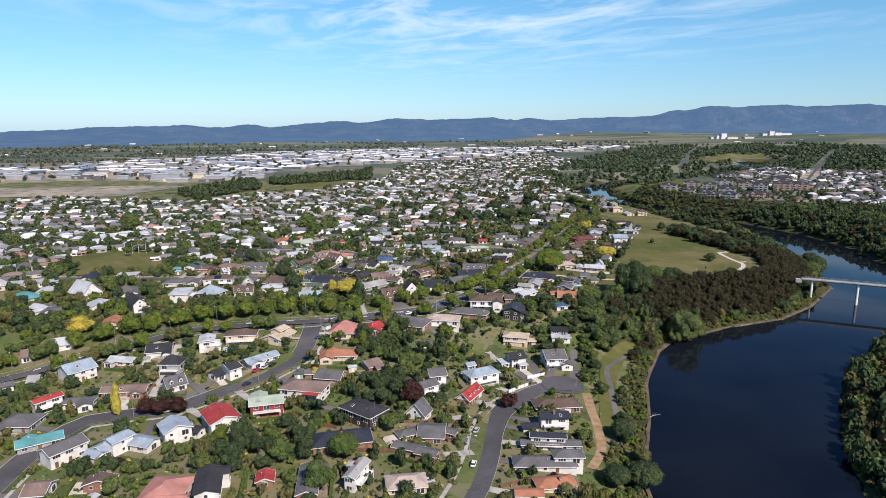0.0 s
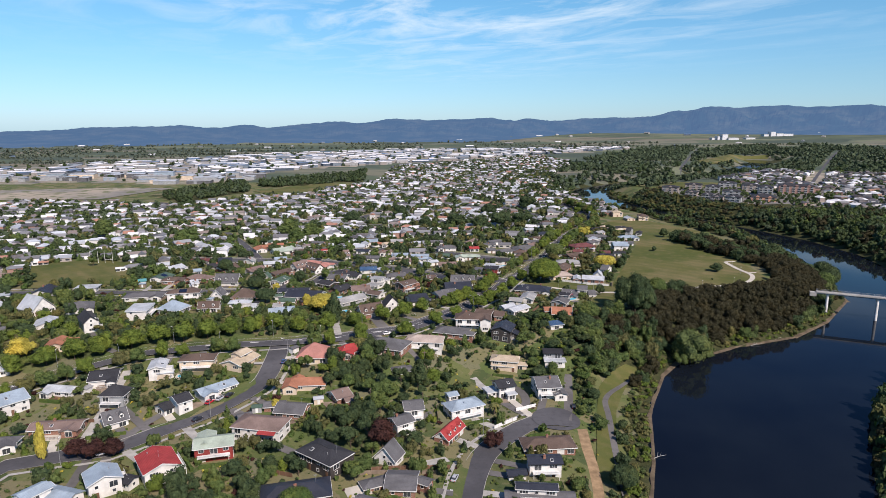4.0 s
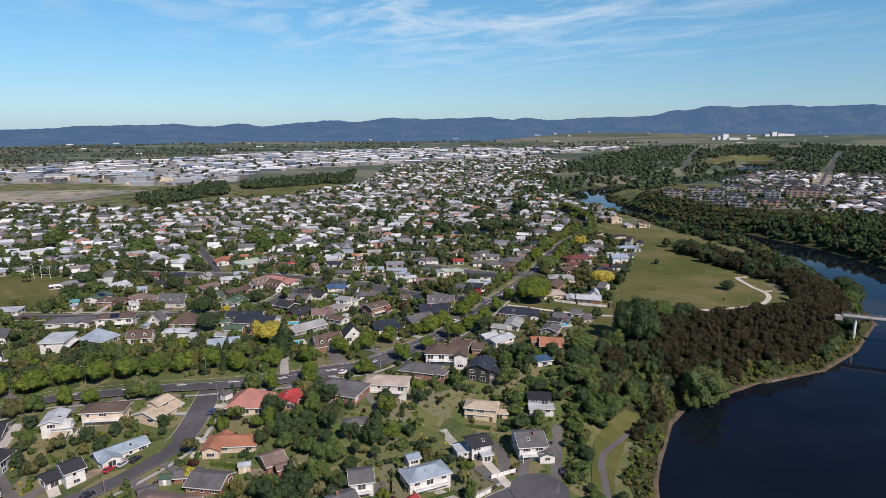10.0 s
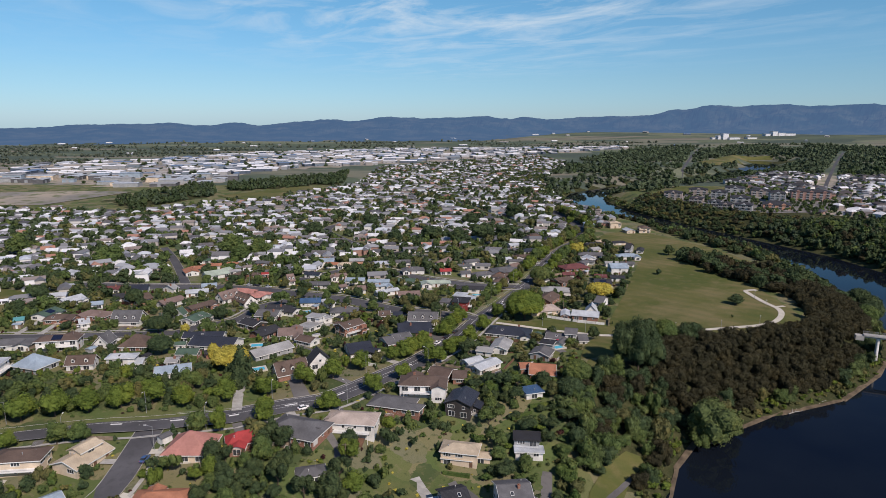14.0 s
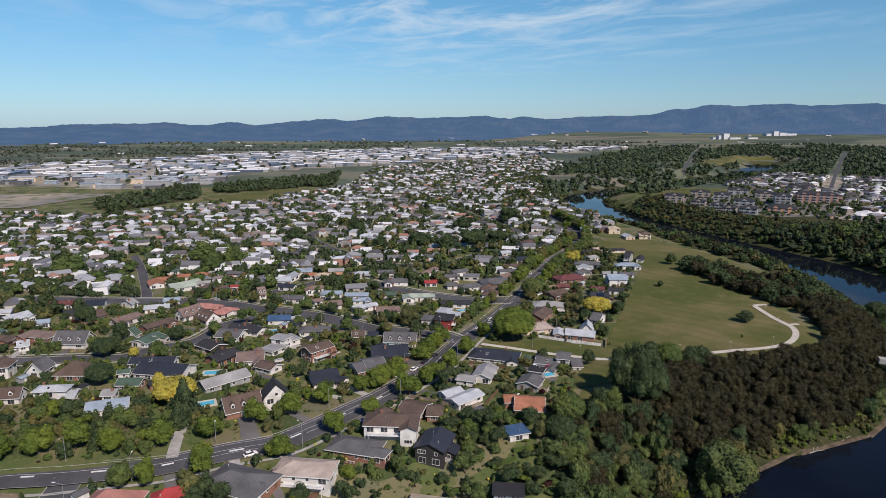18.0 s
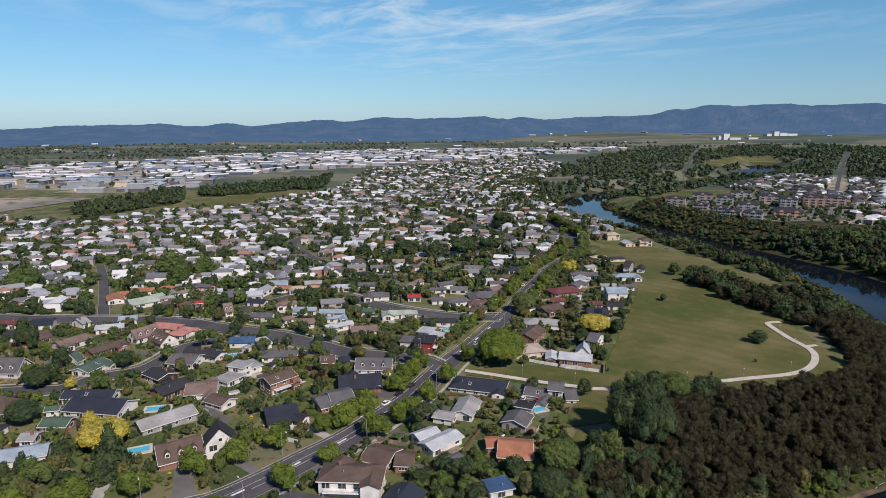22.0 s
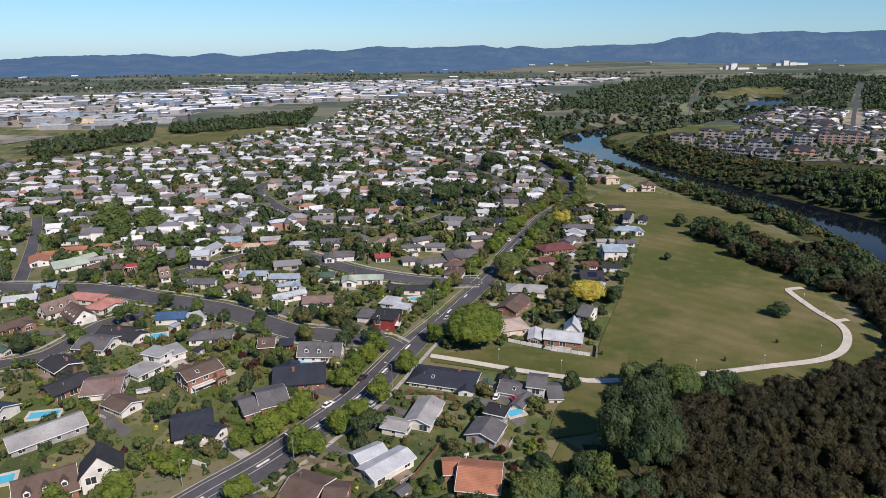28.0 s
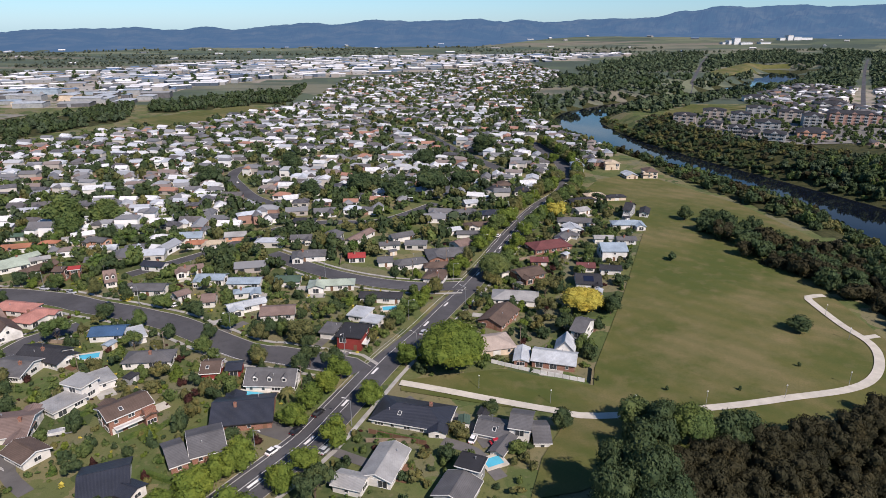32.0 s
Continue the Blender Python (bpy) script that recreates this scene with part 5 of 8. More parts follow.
house(-182.5, 421.2, 5.0, 5.8, 27, "G", "e", "w", 1)
house(-164.7, 425.8, 14.4, 8.2, 12, "H", "b", "k", 1)
house(-149.6, 420.6, 5.0, 8.8, 33, "G", "w", "w", 1)
house(-166.3, 389.2, 22.0, 9.4, 10, "H", "g", "w", 1)
house(-142.8, 388.6, 18.4, 8.6, 11, "H", "b", "w", 2)
house(-123.8, 391.4, 9.0, 7.6, -89, "A", "g", "w", 1)
house(-138.6, 364.4, 13.6, 11.8, -18, "P", "l", "y", 1)
house(-119.4, 364.9, 11.6, 7.2, 8, "X", "b", "w", 1)
hs = house(-102.5, 365.0, 12.1, 6.2, 6, "H", "w", "w", 2, False)
annex(hs, -96.3, 365.5, 5.9, 7.5, 6, "G", "w", "w", 1)
house(-77.8, 356.3, 14.0, 8.9, 20, "G", "l", "w", 1)
house(-113.2, 287.0, 10.8, 7.4, -75, "G", "w", "w", 2)
hs = house(-98.2, 292.7, 15.1, 8.7, 7, "H", "b", "c", 2, False)
annex(hs, -97.4, 299.5, 7.5, 4.4, 7, "G", "b", "c", 1)
house(-108.4, 281.1, 5.0, 4.6, 11, "G", "c", "w", 1)
house(-45.3, 381.0, 19.0, 9.3, 44, "G", "y", "y", 1)
house(-30.9, 357.2, 13.5, 9.9, 32, "X", "b", "k", 1)
house(-20.1, 362.1, 6.9, 9.8, -66, "A", "d", "w", 2)
hs = house(-0.5, 320.5, 18.2, 10.2, -7, "H", "m", "w", 2, False)
annex(hs, -7.2, 321.5, 6.8, 4.4, 67, "G", "m", "w", 2)
hs = house(12.7, 334.9, 17.3, 10.5, -16, "H", "g", "k", 1, False)
annex(hs, 18.3, 331.5, 11.6, 5.7, -22, "H", "g", "k", 1)
house(-9.6, 292.4, 9.4, 7.0, 15, "H", "g", "w", 1)
house(23.7, 344.5, 18.7, 10.1, -3, "H", "b", "w", 2)
hs = house(30.6, 358.7, 9.7, 11.3, -22, "G", "b", "k", 1, False)
annex(hs, 38.1, 356.4, 6.0, 9.3, -5, "G", "b", "k", 1)
hs = house(38.2, 334.4, 12.5, 10.6, 72, "G", "n", "d", 2, False)
annex(hs, 43.2, 333.6, 6.0, 5.4, 72, "G", "n", "d", 1)
hs = house(49.1, 368.5, 13.9, 7.5, 43, "G", "w", "w", 1, False)
annex(hs, 43.9, 373.0, 9.1, 5.7, 37, "G", "w", "w", 1)
hs = house(72.7, 363.4, 11.1, 12.9, -9, "G", "o", "k", 1, False)
annex(hs, 65.7, 367.4, 5.0, 7.2, 4, "G", "o", "k", 1)
hs = house(-44.3, 464.3, 12.0, 8.7, 6, "G", "i", "w", 1, False)
annex(hs, -34.5, 462.6, 6.3, 10.1, 33, "F", "w", "w", 1)
hs = house(-57.5, 448.1, 14.7, 10.6, -13, "G", "d", "w", 1, False)
annex(hs, -50.1, 445.1, 6.0, 8.8, -23, "G", "d", "w", 1)
house(-61.2, 439.5, 12.4, 12.8, -7, "G", "g", "w", 1)
hs = house(-35.6, 419.4, 10.4, 8.0, 60, "F", "y", "w", 1, False)
annex(hs, -33.8, 426.1, 6.7, 8.1, 70, "F", "y", "w", 2)
annex(hs, -31.5, 432.1, 9.1, 7.4, -47, "F", "y", "w", 1)
house(-14.8, 413.1, 12.7, 9.1, 47, "G", "b", "k", 2)
hs = house(-6.9, 385.8, 11.2, 13.7, 22, "G", "n", "w", 1, False)
annex(hs, 0.5, 382.4, 5.0, 6.0, -22, "G", "n", "w", 1)
hs = house(11.2, 401.4, 9.1, 12.8, 25, "G", "g", "k", 1, False)
annex(hs, 5.1, 396.3, 5.0, 11.6, 33, "G", "g", "k", 1)
house(17.0, 415.6, 16.8, 14.5, 9, "G", "n", "k", 1)
hs = house(0.1, 439.5, 6.3, 9.2, 7, "G", "b", "r", 1, False)
annex(hs, 7.1, 439.6, 5.3, 6.2, 7, "G", "n", "r", 1)
house(-42.5, 407.8, 11.8, 12.9, 12, "G", "p", "w", 1)
house(21.0, 432.0, 15.6, 8.7, -3, "X", "g", "w", 1)
hs = house(64.3, 415.8, 22.0, 12.6, -16, "H", "n", "w", 1, False)
annex(hs, 71.3, 409.7, 7.5, 5.6, 83, "G", "n", "w", 1)
hs = house(58.2, 392.8, 13.4, 8.6, 72, "G", "y", "w", 1, False)
annex(hs, 50.5, 386.5, 8.1, 6.2, -18, "G", "y", "w", 1)
hs = house(87.9, 460.2, 18.8, 12.0, 14, "H", "m", "c", 1, False)
annex(hs, 82.5, 465.9, 6.7, 6.2, -13, "G", "m", "c", 1)
hs = house(110.2, 450.7, 15.0, 10.1, -16, "G", "w", "k", 1, False)
annex(hs, 115.2, 458.0, 8.0, 7.0, 74, "A", "w", "w", 1)
annex(hs, 99.4, 452.4, 10.5, 5.3, 79, "G", "w", "k", 1)
house(94.4, 482.8, 17.3, 10.7, 60, "G", "b", "k", 1)
hs = house(86.5, 409.3, 9.4, 8.8, -20, "G", "g", "w", 1, False)
annex(hs, 88.3, 402.2, 10.1, 4.4, 60, "G", "g", "w", 1)
annex(hs, 93.8, 409.1, 6.3, 9.4, -15, "G", "g", "w", 2)
annex(hs, 98.6, 407.1, 5.0, 10.3, -0, "G", "g", "w", 1)
house(123.2, 468.4, 5.6, 13.1, -31, "G", "g", "w", 2)
house(-89.8, 484.9, 16.9, 8.5, -12, "H", "q", "w", 1)
hs = house(-90.5, 517.5, 5.0, 6.8, -1, "G", "b", "k", 2, False)
annex(hs, -85.3, 518.8, 5.0, 4.7, 17, "G", "r", "k", 2)
house(-105.8, 525.5, 16.6, 7.6, 64, "G", "b", "k", 1)
house(-67.5, 512.6, 5.1, 9.4, 30, "X", "p", "w", 1)
house(-46.6, 503.7, 13.5, 8.4, -1, "G", "g", "w", 1)
house(-31.8, 497.4, 6.3, 6.1, 48, "G", "p", "w", 1)
house(-18.8, 492.5, 5.7, 8.7, 9, "G", "p", "w", 1)
house(-25.4, 514.4, 12.8, 7.6, -1, "G", "l", "w", 1)
house(-38.8, 524.7, 12.5, 6.0, 27, "G", "p", "w", 1)
house(-56.0, 529.9, 11.4, 6.3, -13, "G", "n", "w", 1)
house(-86.8, 536.0, 6.4, 7.9, 11, "G", "g", "w", 1)
house(-89.9, 552.6, 12.5, 7.3, 12, "G", "w", "w", 1)
house(-98.5, 564.3, 11.3, 7.0, -16, "G", "g", "o", 1)
house(-48.0, 559.3, 10.4, 6.9, 14, "H", "o", "w", 1)
house(-39.2, 559.3, 11.2, 6.8, 11, "H", "c", "w", 1)
house(-132.7, 554.3, 13.4, 7.5, 14, "G", "o", "w", 1)
house(-120.5, 560.1, 9.4, 5.2, 11, "H", "o", "w", 1)
house(-120.2, 539.6, 12.1, 7.1, 56, "G", "t", "w", 1)
house(-111.8, 536.8, 9.6, 4.8, 30, "G", "y", "w", 1)
house(-144.4, 571.0, 9.4, 5.5, 13, "G", "s", "w", 1)
house(-54.5, 571.0, 12.0, 9.6, 7, "G", "l", "w", 1)
house(-9.9, 510.3, 14.1, 7.7, 2, "G", "l", "w", 1)
house(7.8, 512.3, 11.0, 7.8, 3, "G", "s", "w", 1)
house(26.8, 508.3, 19.5, 7.1, 5, "H", "t", "w", 1)
house(-6.1, 499.7, 11.0, 5.2, 17, "H", "l", "w", 1)
house(-2.8, 487.1, 15.1, 6.5, 31, "G", "w", "w", 1)
house(10.9, 481.1, 13.2, 9.5, 7, "G", "p", "w", 1)
house(48.5, 496.6, 17.5, 6.6, -4, "G", "d", "w", 1)
house(33.2, 541.3, 8.3, 7.2, 8, "G", "r", "w", 1)
house(46.7, 536.9, 7.4, 8.0, 9, "G", "g", "w", 1)
house(47.2, 559.0, 10.7, 6.1, 7, "G", "g", "w", 1)
house(58.4, 535.6, 15.3, 8.5, 19, "H", "g", "w", 1)
house(31.2, 570.2, 21.2, 6.3, 63, "G", "p", "w", 1)
house(2.2, 567.3, 11.2, 6.8, 7, "G", "g", "w", 1)
house(10.7, 543.1, 16.0, 9.1, 8, "H", "g", "w", 1)
house(-32.3, 572.0, 11.1, 8.0, 11, "G", "y", "o", 1)
house(52.3, 572.7, 12.8, 7.4, 28, "G", "g", "w", 1)
house(102.8, 501.2, 19.2, 10.9, -8, "H", "y", "w", 1)
house(126.4, 562.2, 21.1, 12.5, 19, "H", "v", "k", 1)
house(118.6, 542.1, 8.7, 6.6, -1, "G", "v", "k", 1)
house(111.3, 527.0, 13.2, 11.0, 27, "G", "b", "k", 1)
house(135.8, 516.3, 11.3, 13.0, -7, "G", "d", "w", 1)
house(138.3, 532.0, 8.7, 6.8, -6, "G", "v", "w", 1)
house(148.5, 527.6, 9.9, 7.0, -8, "G", "d", "w", 1)
house(154.1, 547.0, 12.6, 12.7, -1, "G", "l", "w", 2)
house(155.3, 568.2, 10.4, 5.6, -1, "G", "y", "w", 1)
house(165.8, 565.1, 10.3, 6.2, -1, "G", "g", "w", 1)
house(147.8, 597.7, 21.5, 8.2, -9, "H", "g", "w", 1)
house(173.9, 591.1, 17.6, 8.2, -1, "H", "l", "w", 1)
house(154.8, 619.8, 9.2, 8.0, 28, "G", "y", "w", 1)
house(181.4, 613.8, 5.0, 14.5, -29, "G", "d", "y", 2)
house(160.6, 642.3, 17.3, 8.3, 15, "H", "d", "w", 1)
house(171.0, 655.5, 13.1, 7.5, 10, "H", "c", "c", 1)
house(183.2, 650.9, 13.7, 6.2, 7, "H", "d", "c", 1)
house(114.9, 633.1, 9.2, 8.3, 14, "G", "t", "w", 1)
house(103.1, 614.4, 15.6, 8.9, 10, "H", "n", "w", 1)
house(95.0, 593.8, 19.8, 7.2, 8, "H", "b", "w", 1)
house(88.2, 580.3, 15.1, 6.6, -1, "G", "g", "w", 1)
house(75.9, 550.3, 21.7, 13.6, 10, "H", "g", "k", 1)
house(71.9, 533.2, 14.8, 7.3, 3, "H", "b", "w", 1)
house(82.9, 564.5, 9.7, 10.0, 40, "G", "p", "w", 1)
house(79.4, 584.7, 8.0, 6.2, 26, "G", "w", "w", 1)
house(87.0, 617.2, 13.4, 7.4, 8, "H", "g", "w", 1)
house(91.0, 638.1, 9.2, 8.8, 14, "G", "w", "w", 1)
house(-129.8, 426.6, 15.2, 11.1, -0, "X", "g", "w", 1)
hs = house(-108.0, 436.7, 5.0, 6.7, 81, "A", "s", "w", 1, False)
annex(hs, -115.6, 435.9, 5.0, 6.3, 40, "G", "s", "w", 1)
house(-107.5, 389.4, 13.8, 11.6, -0, "P", "b", "k", 1)
house(-81.5, 400.9, 19.1, 8.1, 2, "G", "n", "w", 1)
hs = house(-79.6, 377.0, 9.6, 7.7, -0, "G", "s", "k", 1, False)
annex(hs, -70.5, 376.8, 5.0, 5.0, 33, "G", "d", "k", 1)
house(-87.7, 387.9, 5.0, 4.4, 14, "G", "s", "w", 1)
house(-82.4, 366.8, 5.3, 6.6, 6, "G", "y", "w", 1)
house(-123.7, 461.9, 14.7, 10.1, 59, "G", "p", "w", 1)
house(-103.5, 453.9, 16.4, 8.2, 56, "G", "b", "k", 1)
house(-94.4, 471.8, 13.4, 9.2, 57, "X", "p", "w", 1)
house(-116.2, 482.6, 13.3, 7.1, 18, "G", "w", "w", 1)
house(-114.2, 497.1, 9.3, 7.3, 19, "G", "l", "w", 1)
house(-135.2, 490.5, 5.0, 10.2, 63, "G", "y", "w", 1)
house(-152.7, 488.2, 9.9, 10.7, 17, "G", "n", "w", 1)
house(-169.8, 486.3, 14.2, 6.4, 8, "G", "v", "w", 1)
house(-154.4, 468.6, 9.0, 8.8, 25, "G", "d", "w", 1)
house(-143.5, 464.3, 13.9, 11.6, 52, "G", "b", "k", 1)
house(-160.7, 451.8, 8.4, 6.1, 24, "G", "l", "w", 1)
house(-150.3, 433.9, 17.0, 9.6, -12, "H", "p", "k", 1)
house(-65.1, 422.4, 11.9, 9.4, -35, "G", "d", "d", 1)
house(-22.3, 445.7, 15.7, 8.5, 6, "H", "g", "w", 1)
house(-138.4, 546.3, 12.1, 8.6, 14, "G", "o", "w", 1)
house(-121.6, 529.4, 16.0, 11.5, 41, "G", "t", "w", 1)
house(79.1, 389.7, 6.6, 5.7, -23, "F", "d", "y", 2)
house(75.6, 383.5, 9.5, 9.4, 65, "G", "g", "y", 1)
# further houses
house(-171.0, 312.9, 12.0, 11.2, -74, "G", "o", "c", 1)
house(-84.5, 173.1, 15.2, 13.2, 90, "H", "q", "w", 1)
hs = house(-69.4, 230.1, 13.2, 9.0, 15, "G", "t", "r", 2, False)
annex(hs, -72.8, 231.6, 10.4, 6.4, 105, "G", "t", "r", 2)
house(-56.2, 180.2, 6.4, 6.0, -79, "G", "r", "k", 1)
house(-301.0, 449.1, 13, 9.5, -82, "G", "g", "w", 1)
house(-244.9, 359.2, 19.2, 10.1, -31, "H", "e", "w", 1)
house(-240.3, 367.3, 16.0, 8.9, -76, "G", "w", "w", 1)
house(-222.9, 336.5, 13.7, 8.1, -29, "G", "w", "w", 1)
house(-217.5, 334.3, 16.0, 7.3, -58, "G", "g", "w", 1)
house(-214.6, 365.6, 15.7, 13.2, -30, "A", "w", "w", 1)
house(-228.7, 396.1, 16.0, 11.1, -78, "G", "n", "w", 1)
house(-207.9, 404.6, 13, 9.5, 10, "F", "w", "w", 1)
house(-192.2, 368.4, 14.4, 14.2, 27, "H", "g", "w", 1)
house(-193.7, 341.1, 14.6, 11.8, -66, "G", "w", "w", 1)
house(-171.0, 338.3, 16.0, 7.7, -51, "X", "d", "w", 2)
house(-153.4, 357.0, 14.6, 10.9, -82, "F", "w", "w", 2)
house(-175.7, 432.7, 13, 9.5, 84, "G", "s", "w", 1)
house(-72.5, 390.8, 21.7, 12.8, -9, "G", "n", "w", 1)
house(-97.5, 430.4, 13, 9.5, 74, "G", "s", "w", 1)
house(-82.0, 464.9, 13, 9.5, -41, "X", "b", "w", 1)
house(-177.2, 457.5, 13, 9.5, 64, "G", "w", "w", 1)
house(-140.9, 536.6, 12.9, 9.5, -60, "G", "o", "w", 1)
house(-213.0, 525.4, 12.4, 9.5, -32, "G", "w", "w", 1)
house(-54.9, 407.8, 13, 9.5, 57, "G", "d", "k", 1)
house(65.4, 343.6, 7.9, 6.7, 18, "F", "i", "w", 1)
hs = house(60.2, 317.0, 9.6, 6.4, -6, "F", "d", "y", 2, False)
annex(hs, 60.4, 312.4, 10.2, 4.6, -2, "F", "w", "w", 1)
house(-31.9, 396.5, 9.6, 7.8, -29, "G", "b", "w", 1)
house(136.6, 574.4, 13, 7.1, 57, "G", "g", "w", 1)
house(143.1, 585.6, 10.6, 9.5, -82, "G", "w", "w", 1)
house(190.9, 615.4, 13, 6.0, 69, "G", "d", "w", 1)
house(205.4, 745.5, 13, 9.5, -83, "H", "c", "c", 2)
house(225.6, 716.7, 13, 9.5, -87, "H", "b", "c", 2)
house(210.5, 714.9, 13, 9.5, -84, "G", "w", "c", 1)
house(177.3, 739.3, 13, 9.5, -89, "H", "l", "w", 2)
house(192.1, 801.1, 13, 9.5, 82, "H", "g", "w", 1)
house(138.5, 705.4, 13, 9.5, 81, "G", "w", "w", 1)
house(116.4, 686.8, 13, 9.5, 88, "H", "b", "w", 1)
house(108.0, 671.5, 13, 9.5, 63, "G", "d", "w", 1)
house(126.1, 667.2, 13, 9.5, 80, "G", "d", "w", 1)
house(70.4, 521.8, 12.9, 9.5, 75, "H", "b", "w", 1)
house(41.8, 460.1, 10.7, 9.5, 79, "F", "d", "r", 2)
house(33.0, 466.5, 8.9, 6.0, 78, "F", "g", "w", 1)
house(42.0, 480.5, 8.9, 7.6, 72, "F", "w", "w", 1)
house(47.1, 474.7, 7.1, 6.9, -19, "F", "w", "w", 1)
house(17.0, 569.9, 13, 9.5, 80, "G", "g", "w", 1)
house(-2.5, 596.5, 13, 9.5, -1, "H", "d", "w", 1)
house(-78.2, 476.8, 13, 9.5, 76, "H", "q", "w", 1)
# ---- trees ----
def ico(sub):
    bm = bmesh.new()
    bmesh.ops.create_icosphere(bm, subdivisions=sub, radius=1.0)
    V = np.array([v.co[:] for v in bm.verts])
    F = np.array([[v.index for v in f.verts] for f in bm.faces])
    bm.free()
    return V, F


ICO1, ICO2 = ico(1), ico(2)


def crown_arrays(seed, blobs, leaves, size, shape="round"):
    """A crown of about unit radius and height 1 (base at 0): dark lobes under many bent leaf clumps."""
    r = np.random.RandomState(seed)
    B = []
    for i in range(blobs):
        if shape == "round":
            a, q, zz = r.rand() * 6.283, r.rand() ** 0.6 * 0.62, 0.24 + 0.56 * r.rand()
            rad = 0.30 + 0.20 * r.rand()
            q *= math.sqrt(max(0.15, 1 - ((zz - 0.45) / 0.6) ** 2))
        elif shape == "cone":
            zz = (i + 0.5) / blobs
            a, q, rad = r.rand() * 6.283, 0.25 * (1 - zz), 0.14 + 0.62 * (1 - zz) ** 0.9
        elif shape == "column":
            zz = 0.08 + 0.84 * (i + 0.5) / blobs
            a, q, rad = r.rand() * 6.283, 0.2 * r.rand(), 0.75 * math.sin(math.pi * min(0.97, 0.25 + 0.72 * zz)) + 0.12
        elif shape == "weep":
            a, q, zz = r.rand() * 6.283, 0.25 + 0.5 * r.rand(), 0.25 + 0.5 * r.rand()
            rad = 0.30 + 0.14 * r.rand()
        elif shape == "dome":
            up = 1 - 1.35 * (i + 0.5) / blobs
            a, q, zz = i * 2.39996 + r.rand() * 0.5, 0.66 * math.sqrt(max(0, 1 - up * up)) * r.uniform(0.9, 1.08), 0.46 + 0.33 * up * r.uniform(0.92, 1.1)
            rad = 0.27 + 0.10 * r.rand()
        else:
            a, q, zz = r.rand() * 6.283, r.rand() ** 0.5 * 0.7, 0.55 + 0.3 * r.rand()
            rad = 0.26 + 0.14 * r.rand()
        B.append((q * math.cos(a), q * math.sin(a), zz, rad))
    if shape == "dome":
        B.append((0, 0, 0.45, 0.72))
    elif shape == "round" and blobs > 3:
        B.append((0, 0, 0.47, 0.60))
        if blobs > 7:
            B.append((0.1, -0.1, 0.60, 0.46))
    B = np.array(B)
    zs = {"cone": 0.28, "column": 0.16, "weep": 0.75}.get(shape, 0.62)
    V, F, off = [], [], 0
    for bx, by, bz, br in B:
        v = ICO1[0] * (0.80 * br) * (1 + 0.25 * (r.rand(len(ICO1[0]), 1) - 0.5))
        v = v * [1, 1, zs] + [bx, by, bz]
        V.append(v)
        F.append(ICO1[1] + off)
        off += len(v)
    pick = r.choice(len(B), leaves, p=B[:, 3] ** 2 / (B[:, 3] ** 2).sum())
    d = r.randn(leaves, 3)
    d /= np.linalg.norm(d, axis=1, keepdims=True)
    d[:, 2] = np.where(d[:, 2] < -0.5, -d[:, 2], d[:, 2])
    c = B[pick, :3] + d * B[pick, 3:4] * [1, 1, zs] * (0.86 + 0.20 * r.rand(leaves, 1))
    nrm = d + r.randn(leaves, 3) * 0.36
    nrm /= np.linalg.norm(nrm, axis=1, keepdims=True)
    t = np.cross(nrm, r.randn(leaves, 3))
    t /= np.linalg.norm(t, axis=1, keepdims=True)
    b = np.cross(nrm, t)
    s = size * (0.6 + 0.8 * r.rand(leaves, 1))
    sq = np.array([1, 1, 0.72 if shape != "weep" else 1.0])
    q = [c + (t * s) * sq, c + (b * s * 0.85 - t * s * 0.5 + nrm * s * 0.2) * sq, c - (b * s * 0.85 + t * s * 0.5) * sq]
    LV = np.stack(q, 1).reshape(-1, 3)
    LF = np.arange(leaves)[:, None] * 3 + off + [0, 1, 2]
    V.append(LV)
    F.append(LF)
    return np.concatenate(V), np.concatenate(F)


def crown_data(name, arrays, mat):
    V, F = arrays
    me = bpy.data.meshes.new(name)
    me.from_pydata(V.tolist(), [], F.tolist())
    me.materials.append(mat)
    return me


SHAPES = {"round": [crown_arrays(s, 18, 2000, 0.058) for s in (1, 2, 3, 4)], "cone": [crown_arrays(s, 9, 1000, 0.085, "cone") for s in (11, 12)],
          "column": [crown_arrays(s, 8, 800, 0.12, "column") for s in (21, 22)], "weep": [crown_arrays(s, 14, 2000, 0.065, "weep") for s in (31,)], "shrub": [crown_arrays(s, 6, 420, 0.12) for s in (61, 62, 63)],
          "open": [crown_arrays(s, 13, 1800, 0.06, "open") for s in (41, 42, 43)], "tall": [crown_arrays(s, 34, 4600, 0.040) for s in (91, 92)], "giant": [crown_arrays(57, 80, 11000, 0.026, "dome")], "big": [crown_arrays(s, 40, 5000, 0.038, "dome") for s in (51, 52)]}
CROWNS = {}


def crown_for(kind, shape, r):
    i = r.randrange(len(SHAPES[shape]))
    key = (kind, shape, i)
    if key not in CROWNS:
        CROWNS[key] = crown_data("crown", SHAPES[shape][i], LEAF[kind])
    return CROWNS[key]


def trunk_arrays():
    m = Mesh()
    m.tube((0, 0, -0.15), (0.02, 0.01, 0.22), 0.055, 0.042)
    m.tube((0.02, 0.01, 0.22), (0.0, 0.03, 0.62), 0.042, 0.016, 6)
    for a in range(5):
        x, y = math.cos(a * 1.3), math.sin(a * 1.3)
        m.tube((0.02, 0.01, 0.2 + 0.04 * a), (0.34 * x, 0.34 * y, 0.46 + 0.05 * a), 0.022, 0.008, 5)
    return m.data("trunk", BARK)


